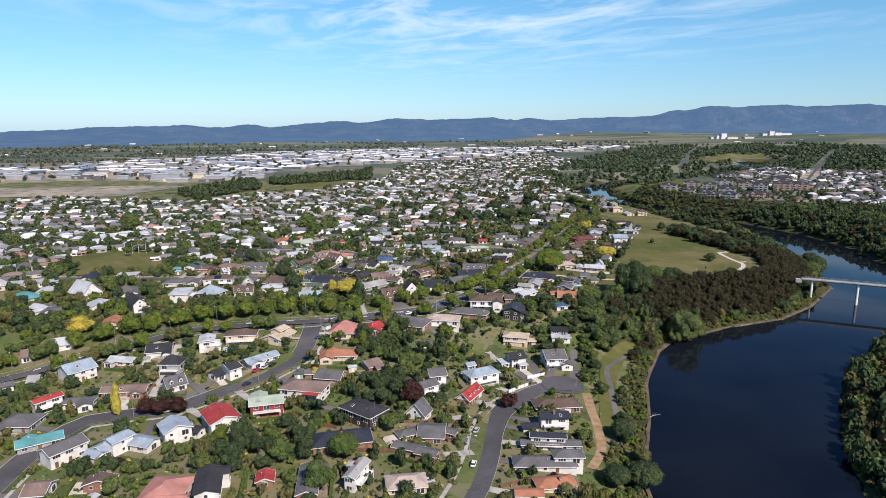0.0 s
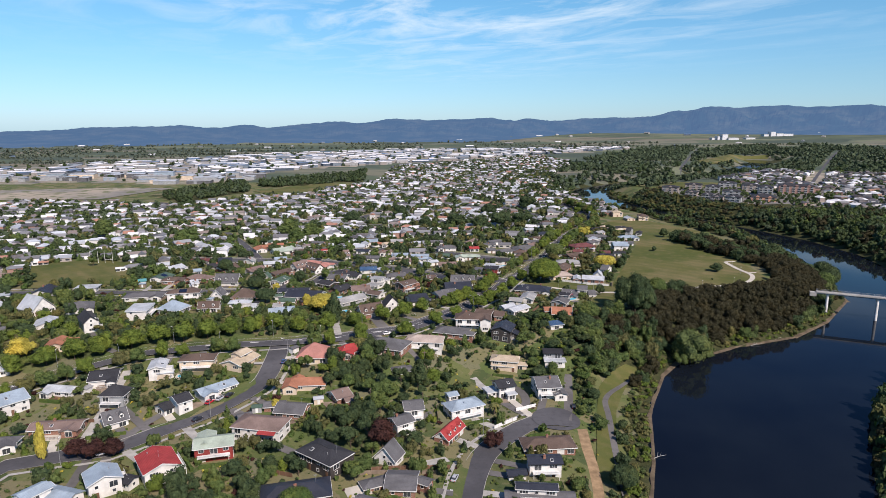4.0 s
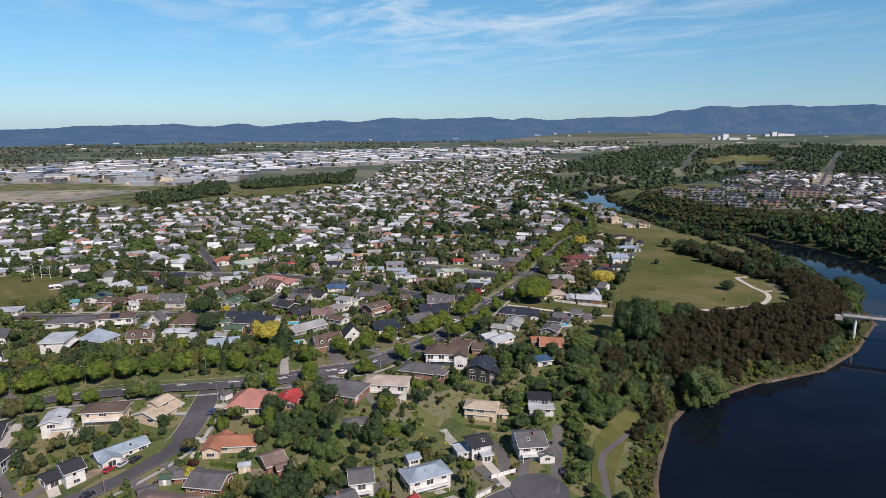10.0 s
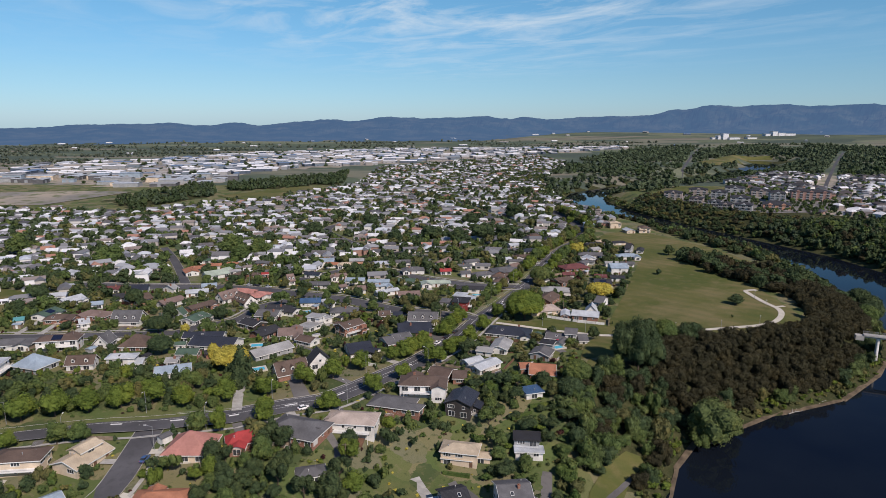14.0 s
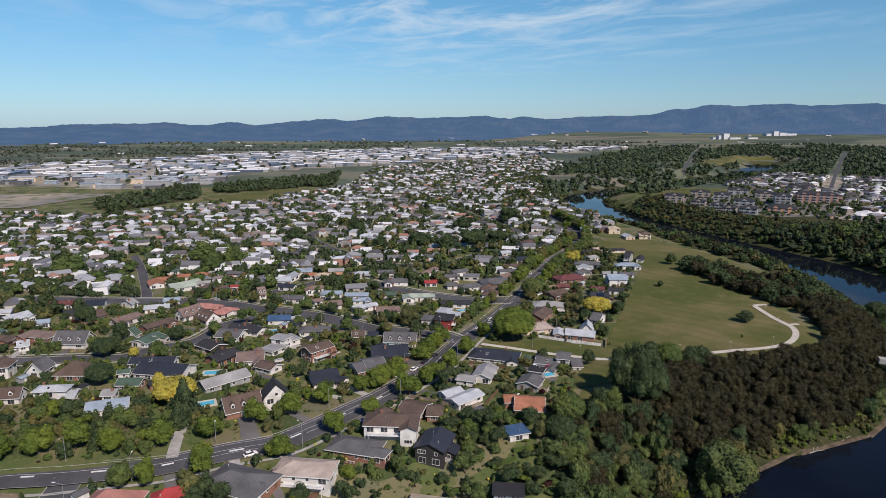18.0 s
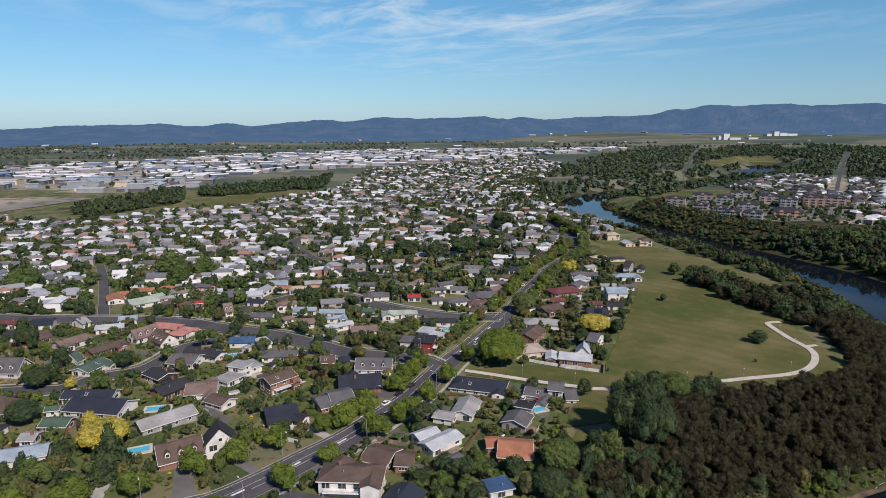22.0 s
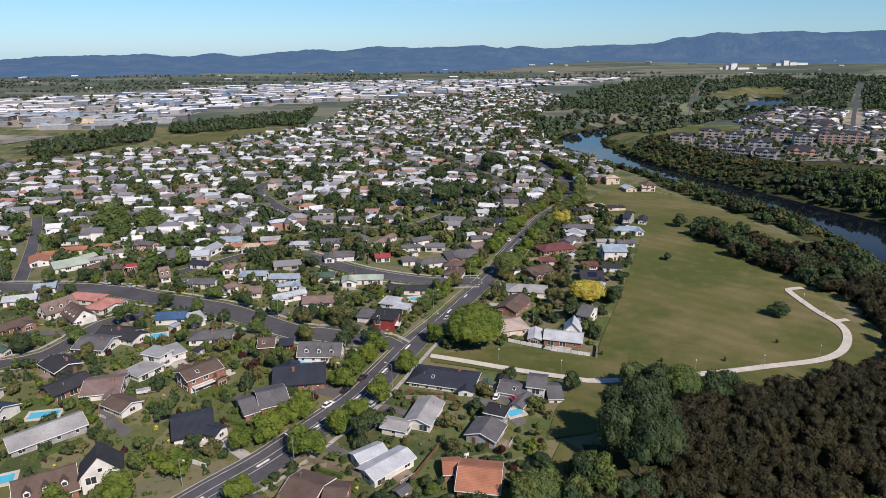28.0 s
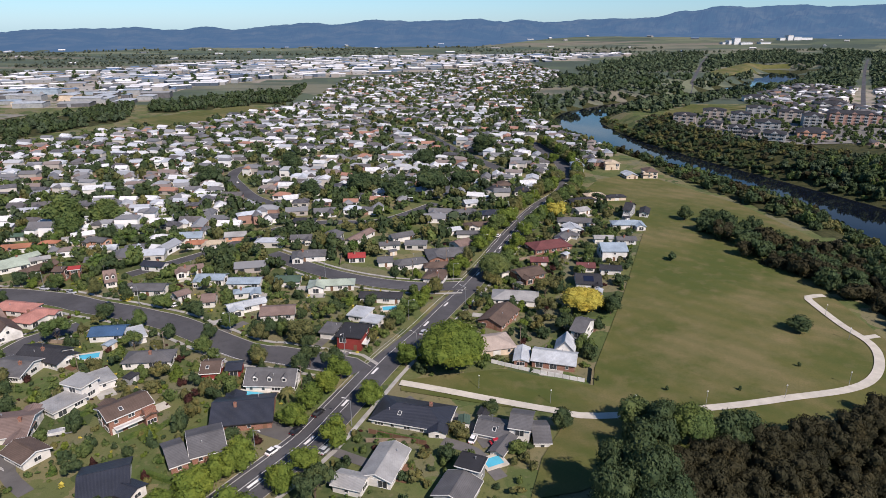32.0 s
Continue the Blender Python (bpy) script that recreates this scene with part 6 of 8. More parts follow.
TRUNK = trunk_arrays()
TREES = []
TREE_CELLS = {}


def keep_tree(x, y, r):
    TREES.append((x, y, r))
    TREE_CELLS.setdefault((int(x // 8), int(y // 8)), []).append((x, y, r))


def crowded(x, y, r, k=0.6):
    i, j = int(x // 8), int(y // 8)
    return any(math.hypot(x - a, y - b) < (r + c) * k for p in range(-2, 3) for q in range(-2, 3) for a, b, c in TREE_CELLS.get((i + p, j + q), ()))


TREE_WORD = {"m": "leafy green", "d": "dense dark green", "k": "dark brownish-green kanuka", "a": "lime-green street", "y": "golden-yellow", "w": "pale willow", "p": "copper-purple", "h": "clipped green", "o": "olive-green"}


def tree(x, y, r, h, kind, shape="round", label=""):
    rr = random.Random(int(x * 31 + y * 17))
    tr = thing("tree", x, y, g(x, y), rr.uniform(0, 360), label or f"{TREE_WORD[kind]} tree standing on grass", "tree", "garden and street trees")
    lift = {"cone": 0.04, "column": 0.02, "weep": 0.0}.get(shape, 0.12)
    cr = part("crown", crown_for(kind, shape, rr), tr)
    cr.location, cr.scale = (0, 0, h * lift), (r * rr.uniform(1.0, 1.18), r * rr.uniform(1.0, 1.18), h * (1 - lift))
    tk = part("trunk", TRUNK, tr)
    tk.scale = (r * 1.1, r * 1.1, h * 0.9)
    keep_tree(x, y, r)
    return tr


def shrub(x, y, r, h, kind):
    rr = random.Random(int(x * 41 + y * 19))
    sh = new("shrub", crown_for(kind, "shrub", rr))
    sh.matrix_world = pose(x, y, g(x, y) - 0.15 * h, 0, 0, rr.uniform(0, 360)) @ Matrix.Diagonal((r, r, h * 1.1, 1))
    keep_tree(x, y, r)
    return tagged(sh, f"rounded {TREE_WORD[kind]} garden shrub", "shrub", "garden shrubs")


KEEP_OFF = []


def clear_of(x, y, r, road_gap=1.0, house_gap=0.6):
    for a, b, w, d, c, s in RECTS:
        if abs(x - a) + abs(y - b) > 40:
            continue
        u, v = abs((x - a) * c + (y - b) * s) - w, abs(-(x - a) * s + (y - b) * c) - d
        if math.hypot(max(u, 0), max(v, 0)) < 0.25 + r * house_gap:
            return False
    if any(math.hypot(x - a, y - b) < c + r * house_gap for a, b, c in KEEP_OFF):
        return False
    return not any(seg_gap(x, y, pts) < half + r * 0.5 + road_gap for pts, half in ROADS)


LODS = {}


def wood(name, spots, kinds, label, lod=0):
    """One mass of many crowns: spots are (x, y, radius, height)."""
    if lod not in LODS:
        LODS[lod] = [crown_arrays(s + 50 * lod, (9, 5, 3, 12, 2)[lod], (560, 115, 34, 1300, 12)[lod], (0.098, 0.20, 0.34, 0.060, 0.52)[lod]) for s in (71, 72, 73)]
        if lod < 2:
            LODS[lod] += [crown_arrays(81, 6, (420, 90)[lod], (0.11, 0.2)[lod], "cone"), crown_arrays(82, 8, (520, 110)[lod], (0.098, 0.19)[lod], "open"), crown_arrays(83, 9, (520, 110)[lod], (0.10, 0.2)[lod], "weep")]
    sets = LODS[lod]
    per = {}
    for x, y, r, h in spots:
        per.setdefault(rnd.choice(kinds), []).append((x, y, r, h))
    for kind, pts in per.items():
        V, F, off = [], [], 0
        for x, y, r, h in pts:
            v, f = rnd.choice(sets)
            a = rnd.uniform(0, 6.283)
            c, s = math.cos(a), math.sin(a)
            w = np.empty_like(v)
            e = rnd.uniform(0.82, 1.18)
            w[:, 0], w[:, 1], w[:, 2] = (v[:, 0] * c - v[:, 1] * s) * r * e + x, (v[:, 0] * s + v[:, 1] * c) * r / e + y, v[:, 2] * h + g(x, y) - 0.08 * h
            V.append(w)
            F.append(f + off)
            off += len(v)
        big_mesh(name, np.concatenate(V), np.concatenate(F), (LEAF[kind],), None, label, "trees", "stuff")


def in_sight(x, y, m=60.0):
    """Near enough to the strip of land that the flight looks over."""
    return -0.72 * y - m < x < 0.72 * y + m


def scatter(poly, spacing, rmin, rmax, hk, test=None, seed=1):
    rs = random.Random(seed)
    xs, ys = [p[0] for p in poly], [p[1] for p in poly]
    out, y = [], min(ys)
    while y < max(ys):
        x = min(xs)
        while x < max(xs):
            px, py = x + rs.uniform(-0.5, 0.5) * spacing, y + rs.uniform(-0.5, 0.5) * spacing
            if in_sight(px, py) and inside(px, py, poly) and (test is None or test(px, py)):
                r = rs.uniform(rmin, rmax)
                out.append((px, py, r, r * rs.uniform(*hk)))
            x += spacing
        y += spacing
    return out


def verge(x, y, gap=7.7):
    """Moves a street tree off the carriageway to its verge."""
    line = smooth_line(MAIN, 1.0)
    p = min(line, key=lambda q: math.dist(q, (x, y)))
    d = math.dist(p, (x, y))
    if d >= gap:
        return x, y
    return p[0] + (x - p[0]) / d * gap, p[1] + (y - p[1]) / d * gap


# named trees: street avenue, park and garden landmarks
for x, y, r in ((16.1, 381.1, 4.6), (22.0, 393.4, 4.2), (20.1, 388.3, 3.6), (32.1, 411.6, 3.8), (36.2, 419.9, 3.8), (39.2, 428.0, 3.8), (43.3, 435.9, 3.8), (50.6, 422.1, 4.2), (42.6, 403.3, 4.0), (37.5, 393.0, 3.4), (34.5, 384.8, 4.0), (27.4, 374.5, 4.6), (57.6, 447.4, 4.0),
                (82.4, 534.3, 3.6), (105.4, 549.5, 3.8), (91.8, 559.3, 4.2), (109.3, 566.6, 4.0), (97.9, 576.5, 3.8), (113.2, 581.0, 4.2), (105.9, 593.2, 4.0), (118.9, 596.1, 4.0), (112.6, 607.3, 4.0), (128.3, 613.9, 3.8), (120.2, 626.5, 3.8), (133.7, 638.4, 3.8), (8.9, 376.9, 3.6), (-3.1, 365.3, 4.0), (-13.1, 355.3, 4.2), (13.3, 357.8, 3.4),
                (-23.0, 348.8, 4.2), (-34.8, 337.8, 4.0), (-33.5, 323.2, 4.2), (-14.6, 334.3, 4.0), (1.3, 347.2, 3.8), (-48.6, 332.3, 4.4), (-62.4, 327.8, 4.2), (-176.8, 288.7, 4.4), (-166.8, 295.7, 5.0), (-156.8, 300.7, 5.0), (-146.7, 304.7, 5.0), (-135.5, 309.6, 5.0), (-124.5, 313.5, 5.0), (-114.4, 317.4, 4.8), (-104.3, 320.4, 4.8), (-94.3, 323.4, 4.6), (-84.3, 326.5, 4.6), (-74.4, 329.7, 4.6)):
    x, y = verge(x, y)
    if all(math.hypot(x - a, y - b) > 2.5 for a, b, c in TREES):
        tree(x, y, r * 1.15, r * 1.95, "a" if x > -60 else "amao"[int(-x) % 4], "round", "bright green street tree on the grass verge of the avenue")
ml_ = smooth_line(MAIN, 1.0)
for side, lo, hi, gap in ((8.4, 470, 700, 8), (-8.6, 515, 660, 12), (-9.0, 262, 313, 7), (9.0, 262, 313, 6), (6.6, 640, 850, 7), (-6.8, 655, 850, 7)):
    o_ = offset(ml_, side)
    for k_ in range(0, len(o_), gap):
        x, y = o_[k_]
        if lo < y < hi and -210 < x and not crowded(x, y, 3.4, 0.7) and math.hypot(x + 68, y - 308) > 14 and clear_of(x, y, 2.6, -0.8, 0.5):
            tree(x, y, (3.2 + (k_ * 7 % 5) * 0.35) * (1.3 if y > 545 else 1.0), (6.4 + (k_ * 3 % 5) * 0.5) * (1.3 if y > 545 else 1.0), "aomma"[k_ // gap % 5], "round", "green street tree beside the far avenue")
for side in (-8.3, 8.3):
    o_ = offset(smooth_line(CROSS, 1.0), side)
    for k_ in range(60 if side > 0 else 66, len(o_) - 12, 17):
        x, y = o_[k_]
        if not crowded(x, y, 3.0, 0.7) and clear_of(x, y, 2.6, -0.8, 0.5):
            tree(x, y, 2.8 + (k_ * 7 % 5) * 0.28, 5.6 + (k_ * 3 % 5) * 0.5, "dmodm"[k_ // 17 % 5], "round", "dark green street tree on the verge of the side street")
for x, y, r, h, k, s, lab in (
        (75.6, 445.0, 10.4, 16.5, "a", "giant", "very large spreading green tree beside the park path"), (200.5, 466.5, 5.0, 6.0, "d", "round", "round dark bush alone on the park grass"), (180.1, 539.2, 2.6, 4, "d", "round", "small dark tree on the park grass"),
        (210.0, 603.8, 5.2, 8, "d", "round", "dark green tree at the edge of the park"), (127.6, 489.5, 8.0, 10, "y", "big", "bright golden-yellow tree behind a park-side house"), (139.0, 612.0, 5.8, 9, "y", "round", "golden-yellow tree beside the avenue"),
        (112.6, 485.8, 4.2, 8, "o", "open", ""), (115.7, 505.1, 4.6, 8, "o", "open", ""), (117.7, 469.6, 4.4, 8, "d", "open", ""), (138.2, 486.1, 4.4, 8, "d", "round", ""), (86.0, 419.7, 3.0, 5, "d", "round", ""), (105.3, 411.4, 3.8, 6.5, "d", "round", ""),
        (96.0, 524.0, 7.2, 13, "w", "big", "pale grey-green spreading tree at the road corner"), (114.5, 374.0, 6.6, 20.5, "d", "tall", "very tall dense dark green tree above the wood"), (107.8, 371.5, 5.8, 18, "d", "tall", "very tall dense dark green tree above the wood"), (111.0, 380.0, 5.6, 17.5, "d", "tall", "very tall dense dark green tree above the wood"), (120.5, 378.5, 5.8, 17, "d", "tall", "very tall dense dark green tree above the wood"), (121.0, 371.0, 5.6, 16.5, "d", "tall", "very tall dense dark green tree above the wood"), (113.5, 366.8, 5.8, 18, "d", "tall", "very tall dense dark green tree above the wood"), (125.4, 413.0, 6.0, 9.5, "w", "round", "pale green willow at the edge of the park"), (131.9, 407.2, 5.5, 11, "d", "big", ""), (137.6, 403.4, 5.5, 12, "m", "big", ""), (145.3, 401.6, 5.2, 11, "d", "round", ""), (152.0, 403.0, 5.0, 11, "d", "round", ""), (128.7, 399.8, 5.6, 12, "d", "round", ""), (121.7, 397.1, 5.0, 11, "d", "round", ""),
        (134.0, 337.0, 10.2, 18.0, "w", "tall", "large pale green willow on the river bank"), (143.0, 342.0, 4.8, 9.5, "w", "round", "pale green willow on the river bank"), (126.5, 331.0, 4.2, 8.0, "m", "open", "green tree at the foot of the bank"), (-56.8, 363.3, 7.6, 10, "y", "big", "bright yellow tree in a garden"), (-182.3, 303.1, 7.0, 9, "y", "round", "bright yellow tree beside a driveway"), (-34.2, 196.8, 5.0, 8.5, "h", "big", "dense bright green tree in a garden"), (-23.6, 196.0, 1.9, 6.5, "d", "cone", "small dark conifer in a garden"), (-126.8, 227.7, 1.8, 14, "y", "column", "narrow yellow-green columnar conifer"), (-56.8, 261.5, 2.2, 4, "y", "round", ""),
        (-49.3, 352.4, 6.0, 14, "d", "cone", "tall dark conifer above the avenue"), (-109.8, 227.7, 4.5, 6.5, "p", "round", ""), (-115.8, 228.7, 4.5, 6.5, "p", "round", ""), (-103.8, 229.7, 4.0, 6.0, "p", "round", ""), (26.4, 241.9, 4.0, 6, "p", "round", "copper-purple tree on the street verge"), (-13.0, 236.1, 5.5, 10, "p", "round", "tall copper-purple tree above the garden slope"), (-73.8, 235.5, 3.6, 5, "p", "round", ""),
        (-39.0, 176.0, 5.5, 10, "m", "round", ""), (42.7, 382.5, 4.6, 8, "d", "open", ""), (-8.6, 462.4, 3.2, 6, "d", "round", ""), (11.2, 462.8, 3.8, 7, "d", "open", ""), (23.6, 458.6, 5.6, 9, "o", "round", ""), (29.8, 443.7, 3.4, 7, "d", "open", ""), (11.1, 449.2, 3.0, 5, "m", "round", ""), (38.1, 439.9, 4.0, 8, "d", "open", ""),
        (-31.8, 455.1, 3.6, 6, "m", "open", ""), (-59.9, 459.3, 4.5, 9, "m", "open", ""), (-53.2, 496.0, 2.2, 4, "y", "column", ""), (-68.8, 376.3, 3.2, 6.5, "y", "column", "golden columnar shrub by the road"), (70.0, 447.2, 4.0, 8, "a", "round", ""), (-95.4, 411.4, 2.4, 5, "y", "round", ""),
        (79.7, 340.5, 5.0, 9, "d", "big", "dense dark green tree behind the slope houses"), (84.7, 353.2, 5.5, 11, "m", "big", ""), (-236.5, 463.8, 3.0, 7, "m", "open", ""), (-93.3, 380.4, 5.5, 9, "d", "big", "broad dark tree in a garden"), (-108.3, 411.8, 5.5, 9, "d", "big", "broad dark tree in a garden"), (-84.3, 410.7, 4.6, 8, "m", "round", ""), (-85.9, 434.5, 4.4, 8, "d", "round", ""), (-111.7, 434.1, 5.0, 9, "d", "round", ""), (-142.2, 458.9, 5.5, 10, "d", "big", ""), (-70.5, 441.9, 4.2, 7.5, "m", "round", ""), (-47.9, 343.9, 4.4, 9, "d", "cone", "tall dark conifer above the avenue"), (-64.8, 342.5, 4.6, 8, "m", "round", ""), (289.0, 480.0, 7.0, 14, "d", "big", "tall dark tree on the river bank"), (300.0, 497.0, 7.0, 15, "d", "big", "tall dark tree on the river bank"), (280.0, 470.0, 6.0, 12, "m", "big", "round green tree on the river bank"), (308.0, 520.0, 7.0, 14, "d", "big", "tall dark tree on the river bank"), (-189.0, 431.8, 5.0, 9, "d", "round", ""), (-195.5, 458.7, 5.5, 10, "d", "round", ""), (68.1, 222.4, 5.0, 9, "d", "big", "dark round tree beside the river path"), (57.3, 190.9, 4.4, 8, "d", "big", ""), (67.0, 192.0, 5.4, 9.5, "d", "big", "dark round tree beside the river path"), (70.0, 206.0, 4.0, 7, "o", "round", ""), (69.6, 259.4, 3.0, 5.5, "m", "round", "")):
    tree(x, y, r, h, k, s, lab)
# ---- small things: vehicles, lamps, fences, pools ----
def paint(name, c):
    return painted(name, c, 0.28, 0.0, 0.06, 0.6)


CAR_PAINT = {"red": paint("car_red", (0.42, 0.02, 0.03)), "white": paint("car_white", (0.75, 0.75, 0.74)), "black": paint("car_black", (0.015, 0.015, 0.018)), "silver": paint("car_silver", (0.40, 0.42, 0.44)), "blue": paint("car_blue", (0.05, 0.10, 0.22))}
LAMP_RED, LAMP_WHITE = paint("tail_light", (0.5, 0.01, 0.01)), paint("head_light", (0.8, 0.8, 0.78))


def loft(rings):
    m = Mesh()
    n = len(rings[0])
    m.v = [p for r in rings for p in r]
    for j in range(len(rings) - 1):
        for i in range(n):
            k = (i + 1) % n
            m.f.append((j * n + i, j * n + k, (j + 1) * n + k, (j + 1) * n + i))
    m.f += [tuple(range(n - 1, -1, -1)), tuple(range((len(rings) - 1) * n, len(rings) * n))]
    m.mi = [0] * len(m.f)
    return m


def car_meshes(van):
    """Body, glasshouse, roof, wheel and lamps of a car that points along x."""
    prof = ((-2.15, 0.42, 0.72), (-2.05, 0.32, 0.88), (-1.3, 0.30, 0.95), (0.6, 0.30, 0.93), (1.6, 0.32, 0.82), (2.1, 0.36, 0.66), (2.2, 0.42, 0.56))
    rings = []
    for x, lo, hi in prof:
        w = 0.88 if abs(x) < 1.9 else 0.76
        rings.append([(x, -w, lo), (x, w, lo), (x, w, (lo + hi) / 2 + 0.1), (x, w * 0.9, hi), (x, -w * 0.9, hi), (x, -w, (lo + hi) / 2 + 0.1)])
    body = loft(rings)
    if van:
        glass = loft([[(-2.05, -0.82, 0.9), (-2.05, 0.82, 0.9), (-2.0, 0.75, 1.75), (-2.0, -0.75, 1.75)], [(1.0, -0.82, 0.9), (1.0, 0.82, 0.9), (0.5, 0.75, 1.75), (0.5, -0.75, 1.75)], [(1.5, -0.75, 0.86), (1.5, 0.75, 0.86), (0.7, 0.6, 1.7), (0.7, -0.6, 1.7)]])
        roof = Mesh().box(-2.02, -0.78, 1.74, 0.6, 0.78, 1.86)
    else:
        glass = loft([[(-1.75, -0.74, 0.9), (-1.75, 0.74, 0.9), (-1.45, 0.6, 1.3), (-1.45, -0.6, 1.3)], [(-1.0, -0.78, 0.92), (-1.0, 0.78, 0.92), (-0.9, 0.62, 1.42), (-0.9, -0.62, 1.42)], [(0.3, -0.78, 0.92), (0.3, 0.78, 0.92), (0.1, 0.62, 1.42), (0.1, -0.62, 1.42)], [(1.05, -0.74, 0.88), (1.05, 0.74, 0.88), (0.55, 0.58, 1.28), (0.55, -0.58, 1.28)]])
        roof = Mesh().solid([(-1.3, -0.6, 1.40), (0.25, -0.6, 1.42), (0.25, 0.6, 1.42), (-1.3, 0.6, 1.40)], [(-1.2, -0.54, 1.47), (0.15, -0.54, 1.48), (0.15, 0.54, 1.48), (-1.2, 0.54, 1.47)])
    return body, glass, roof


WHEEL = Mesh().tube((0, -0.1, 0), (0, 0.1, 0), 0.32, n=14).data("tyre", TYRE)
RIM = Mesh().tube((0, -0.115, 0), (0, 0.115, 0), 0.19, n=10).data("rim", STEEL_GREY)
CAR_DATA = {}


def car(x, y, rot, col, van=False, lab="parked on the street"):
    key = (col, van)
    if key not in CAR_DATA:
        b, gl, rf = car_meshes(van)
        CAR_DATA[key] = (b.data("body", CAR_PAINT[col]), gl.data("glasshouse", GLASS), rf.data("roof", CAR_PAINT[col]))
    kind = "van" if van else "car"
    c = thing(kind, x, y, g(x, y) + 0.17, rot, f"{col} {kind} {lab}", kind, "parked vehicles")
    body = part("body", CAR_DATA[key][0], c, f"{col} painted body")
    part("glasshouse", CAR_DATA[key][1], c, "dark tinted windows")
    part("roof", CAR_DATA[key][2], c)
    for sx in (-1.35, 1.35):
        for sy in (-0.82, 0.82):
            w = part("wheel", WHEEL, c, "black tyre")
            w.location = (sx, sy, 0.32)
            part("rim", RIM, w)
    for sy in (-0.6, 0.6):
        part("headlight", Mesh().box(2.12, sy - 0.16, 0.5, 2.22, sy + 0.16, 0.62), body, "", (LAMP_WHITE,))
        part("tail_light", Mesh().box(-2.2, sy - 0.16, 0.6, -2.1, sy + 0.16, 0.74), body, "", (LAMP_RED,))
    return c


for x, y, rot, col, van, lab in (
        (-30.5, 396.0, -35, "red", 0, "parked on a concrete forecourt"), (28.7, 399.5, 58, "white", 0, "parked on the verge of the avenue"), (37.3, 416.8, 62, "black", 0, "driving along the avenue"), (32.9, 408.4, 62, "black", 0, "parked beside the avenue"), (42.1, 400.1, 62, "silver", 0, "parked beside the avenue"),
        (80.5, 405.4, 70, "white", 0, "parked on a driveway"), (82.6, 409.8, 70, "silver", 0, "parked on a driveway"), (86.9, 403.9, 20, "red", 0, "parked in a forecourt"), (-108.1, 230.3, 40, "white", 1, "parked at the kerb"), (9.9, 195.6, 78, "white", 0, "driving down the street"),
        (-83.9, 265.4, 70, "red", 0, "parked outside a long house"), (-80.7, 267.9, 70, "silver", 0, "parked outside a long house"), (-77.7, 270.3, 70, "black", 0, "parked outside a long house"), (-84.2, 253.4, 48, "black", 0, "driving on the street"), (-5.2, 182.5, 10, "silver", 0, "parked on a driveway"), (26.1, 192.3, 5, "black", 0, "parked in a courtyard"),
        (-92.0, 506.7, -10, "silver", 0, "parked at the kerb"), (-87.1, 505.7, -12, "black", 0, "parked at the kerb"), (-78.9, 502.9, -22, "silver", 0, "parked at the kerb"), (-57.5, 490.6, -34, "black", 0, "parked at the kerb"), (-31.3, 490.4, 60, "white", 0, "parked on a driveway"), (37.7, 463.5, 80, "white", 0, "parked in front of a red house"), (-19.1, 327.4, 38, "white", 0, "driving along the avenue"), (-150.9, 418.3, 10, "white", 0, "parked on a driveway"),
        (65.8, 469.0, 64, "silver", 0, "driving along the avenue"), (-62.0, 295.9, 86, "blue", 0, "parked at the kerb"), (62.1, 275.4, 80, "black", 0, "parked beside a garage"), (12.1, 219.8, 72, "silver", 0, "parked at the kerb"), (103.0, 580.9, 68, "white", 0, "driving along the avenue"), (-105.6, 643.5, 116, "white", 0, "parked on a street"), (-70.0, 700.0, 112, "silver", 0, "parked on a street")):
    car(x, y, rot, col, bool(van), lab)

bo = thing("boat", -29.4, 406.7, g(-29.4, 406.7), 20, "white covered boat standing on a trailer", "boat")
part("hull", loft([[(-2.9, -0.9, 0.7), (-2.9, 0.9, 0.7), (-2.9, 0.95, 1.4), (-2.9, -0.95, 1.4)], [(0.5, -0.8, 0.55), (0.5, 0.8, 0.55), (0.5, 1.0, 1.5), (0.5, -1.0, 1.5)], [(3.0, -0.05, 1.0), (3.0, 0.05, 1.0), (3.2, 0.1, 1.6), (3.2, -0.1, 1.6)]]), bo, "", (WHITE,))
part("cover", loft([[(-2.8, -0.9, 1.38), (-2.8, 0.9, 1.38), (-2.6, 0, 1.6)], [(0, -0.98, 1.45), (0, 0.98, 1.45), (0, 0, 2.1)], [(3.0, -0.1, 1.55), (3.0, 0.1, 1.55), (3.0, 0, 1.65)]]), bo, "grey canvas cover", (STEEL_GREY,))
for sy in (-0.95, 0.95):
    w = part("wheel", WHEEL, bo)
    w.location = (-0.6, sy, 0.32)
part("trailer", Mesh().box(-2.6, -0.8, 0.42, 3.6, 0.8, 0.54), bo, "", (STEEL_GREY,))

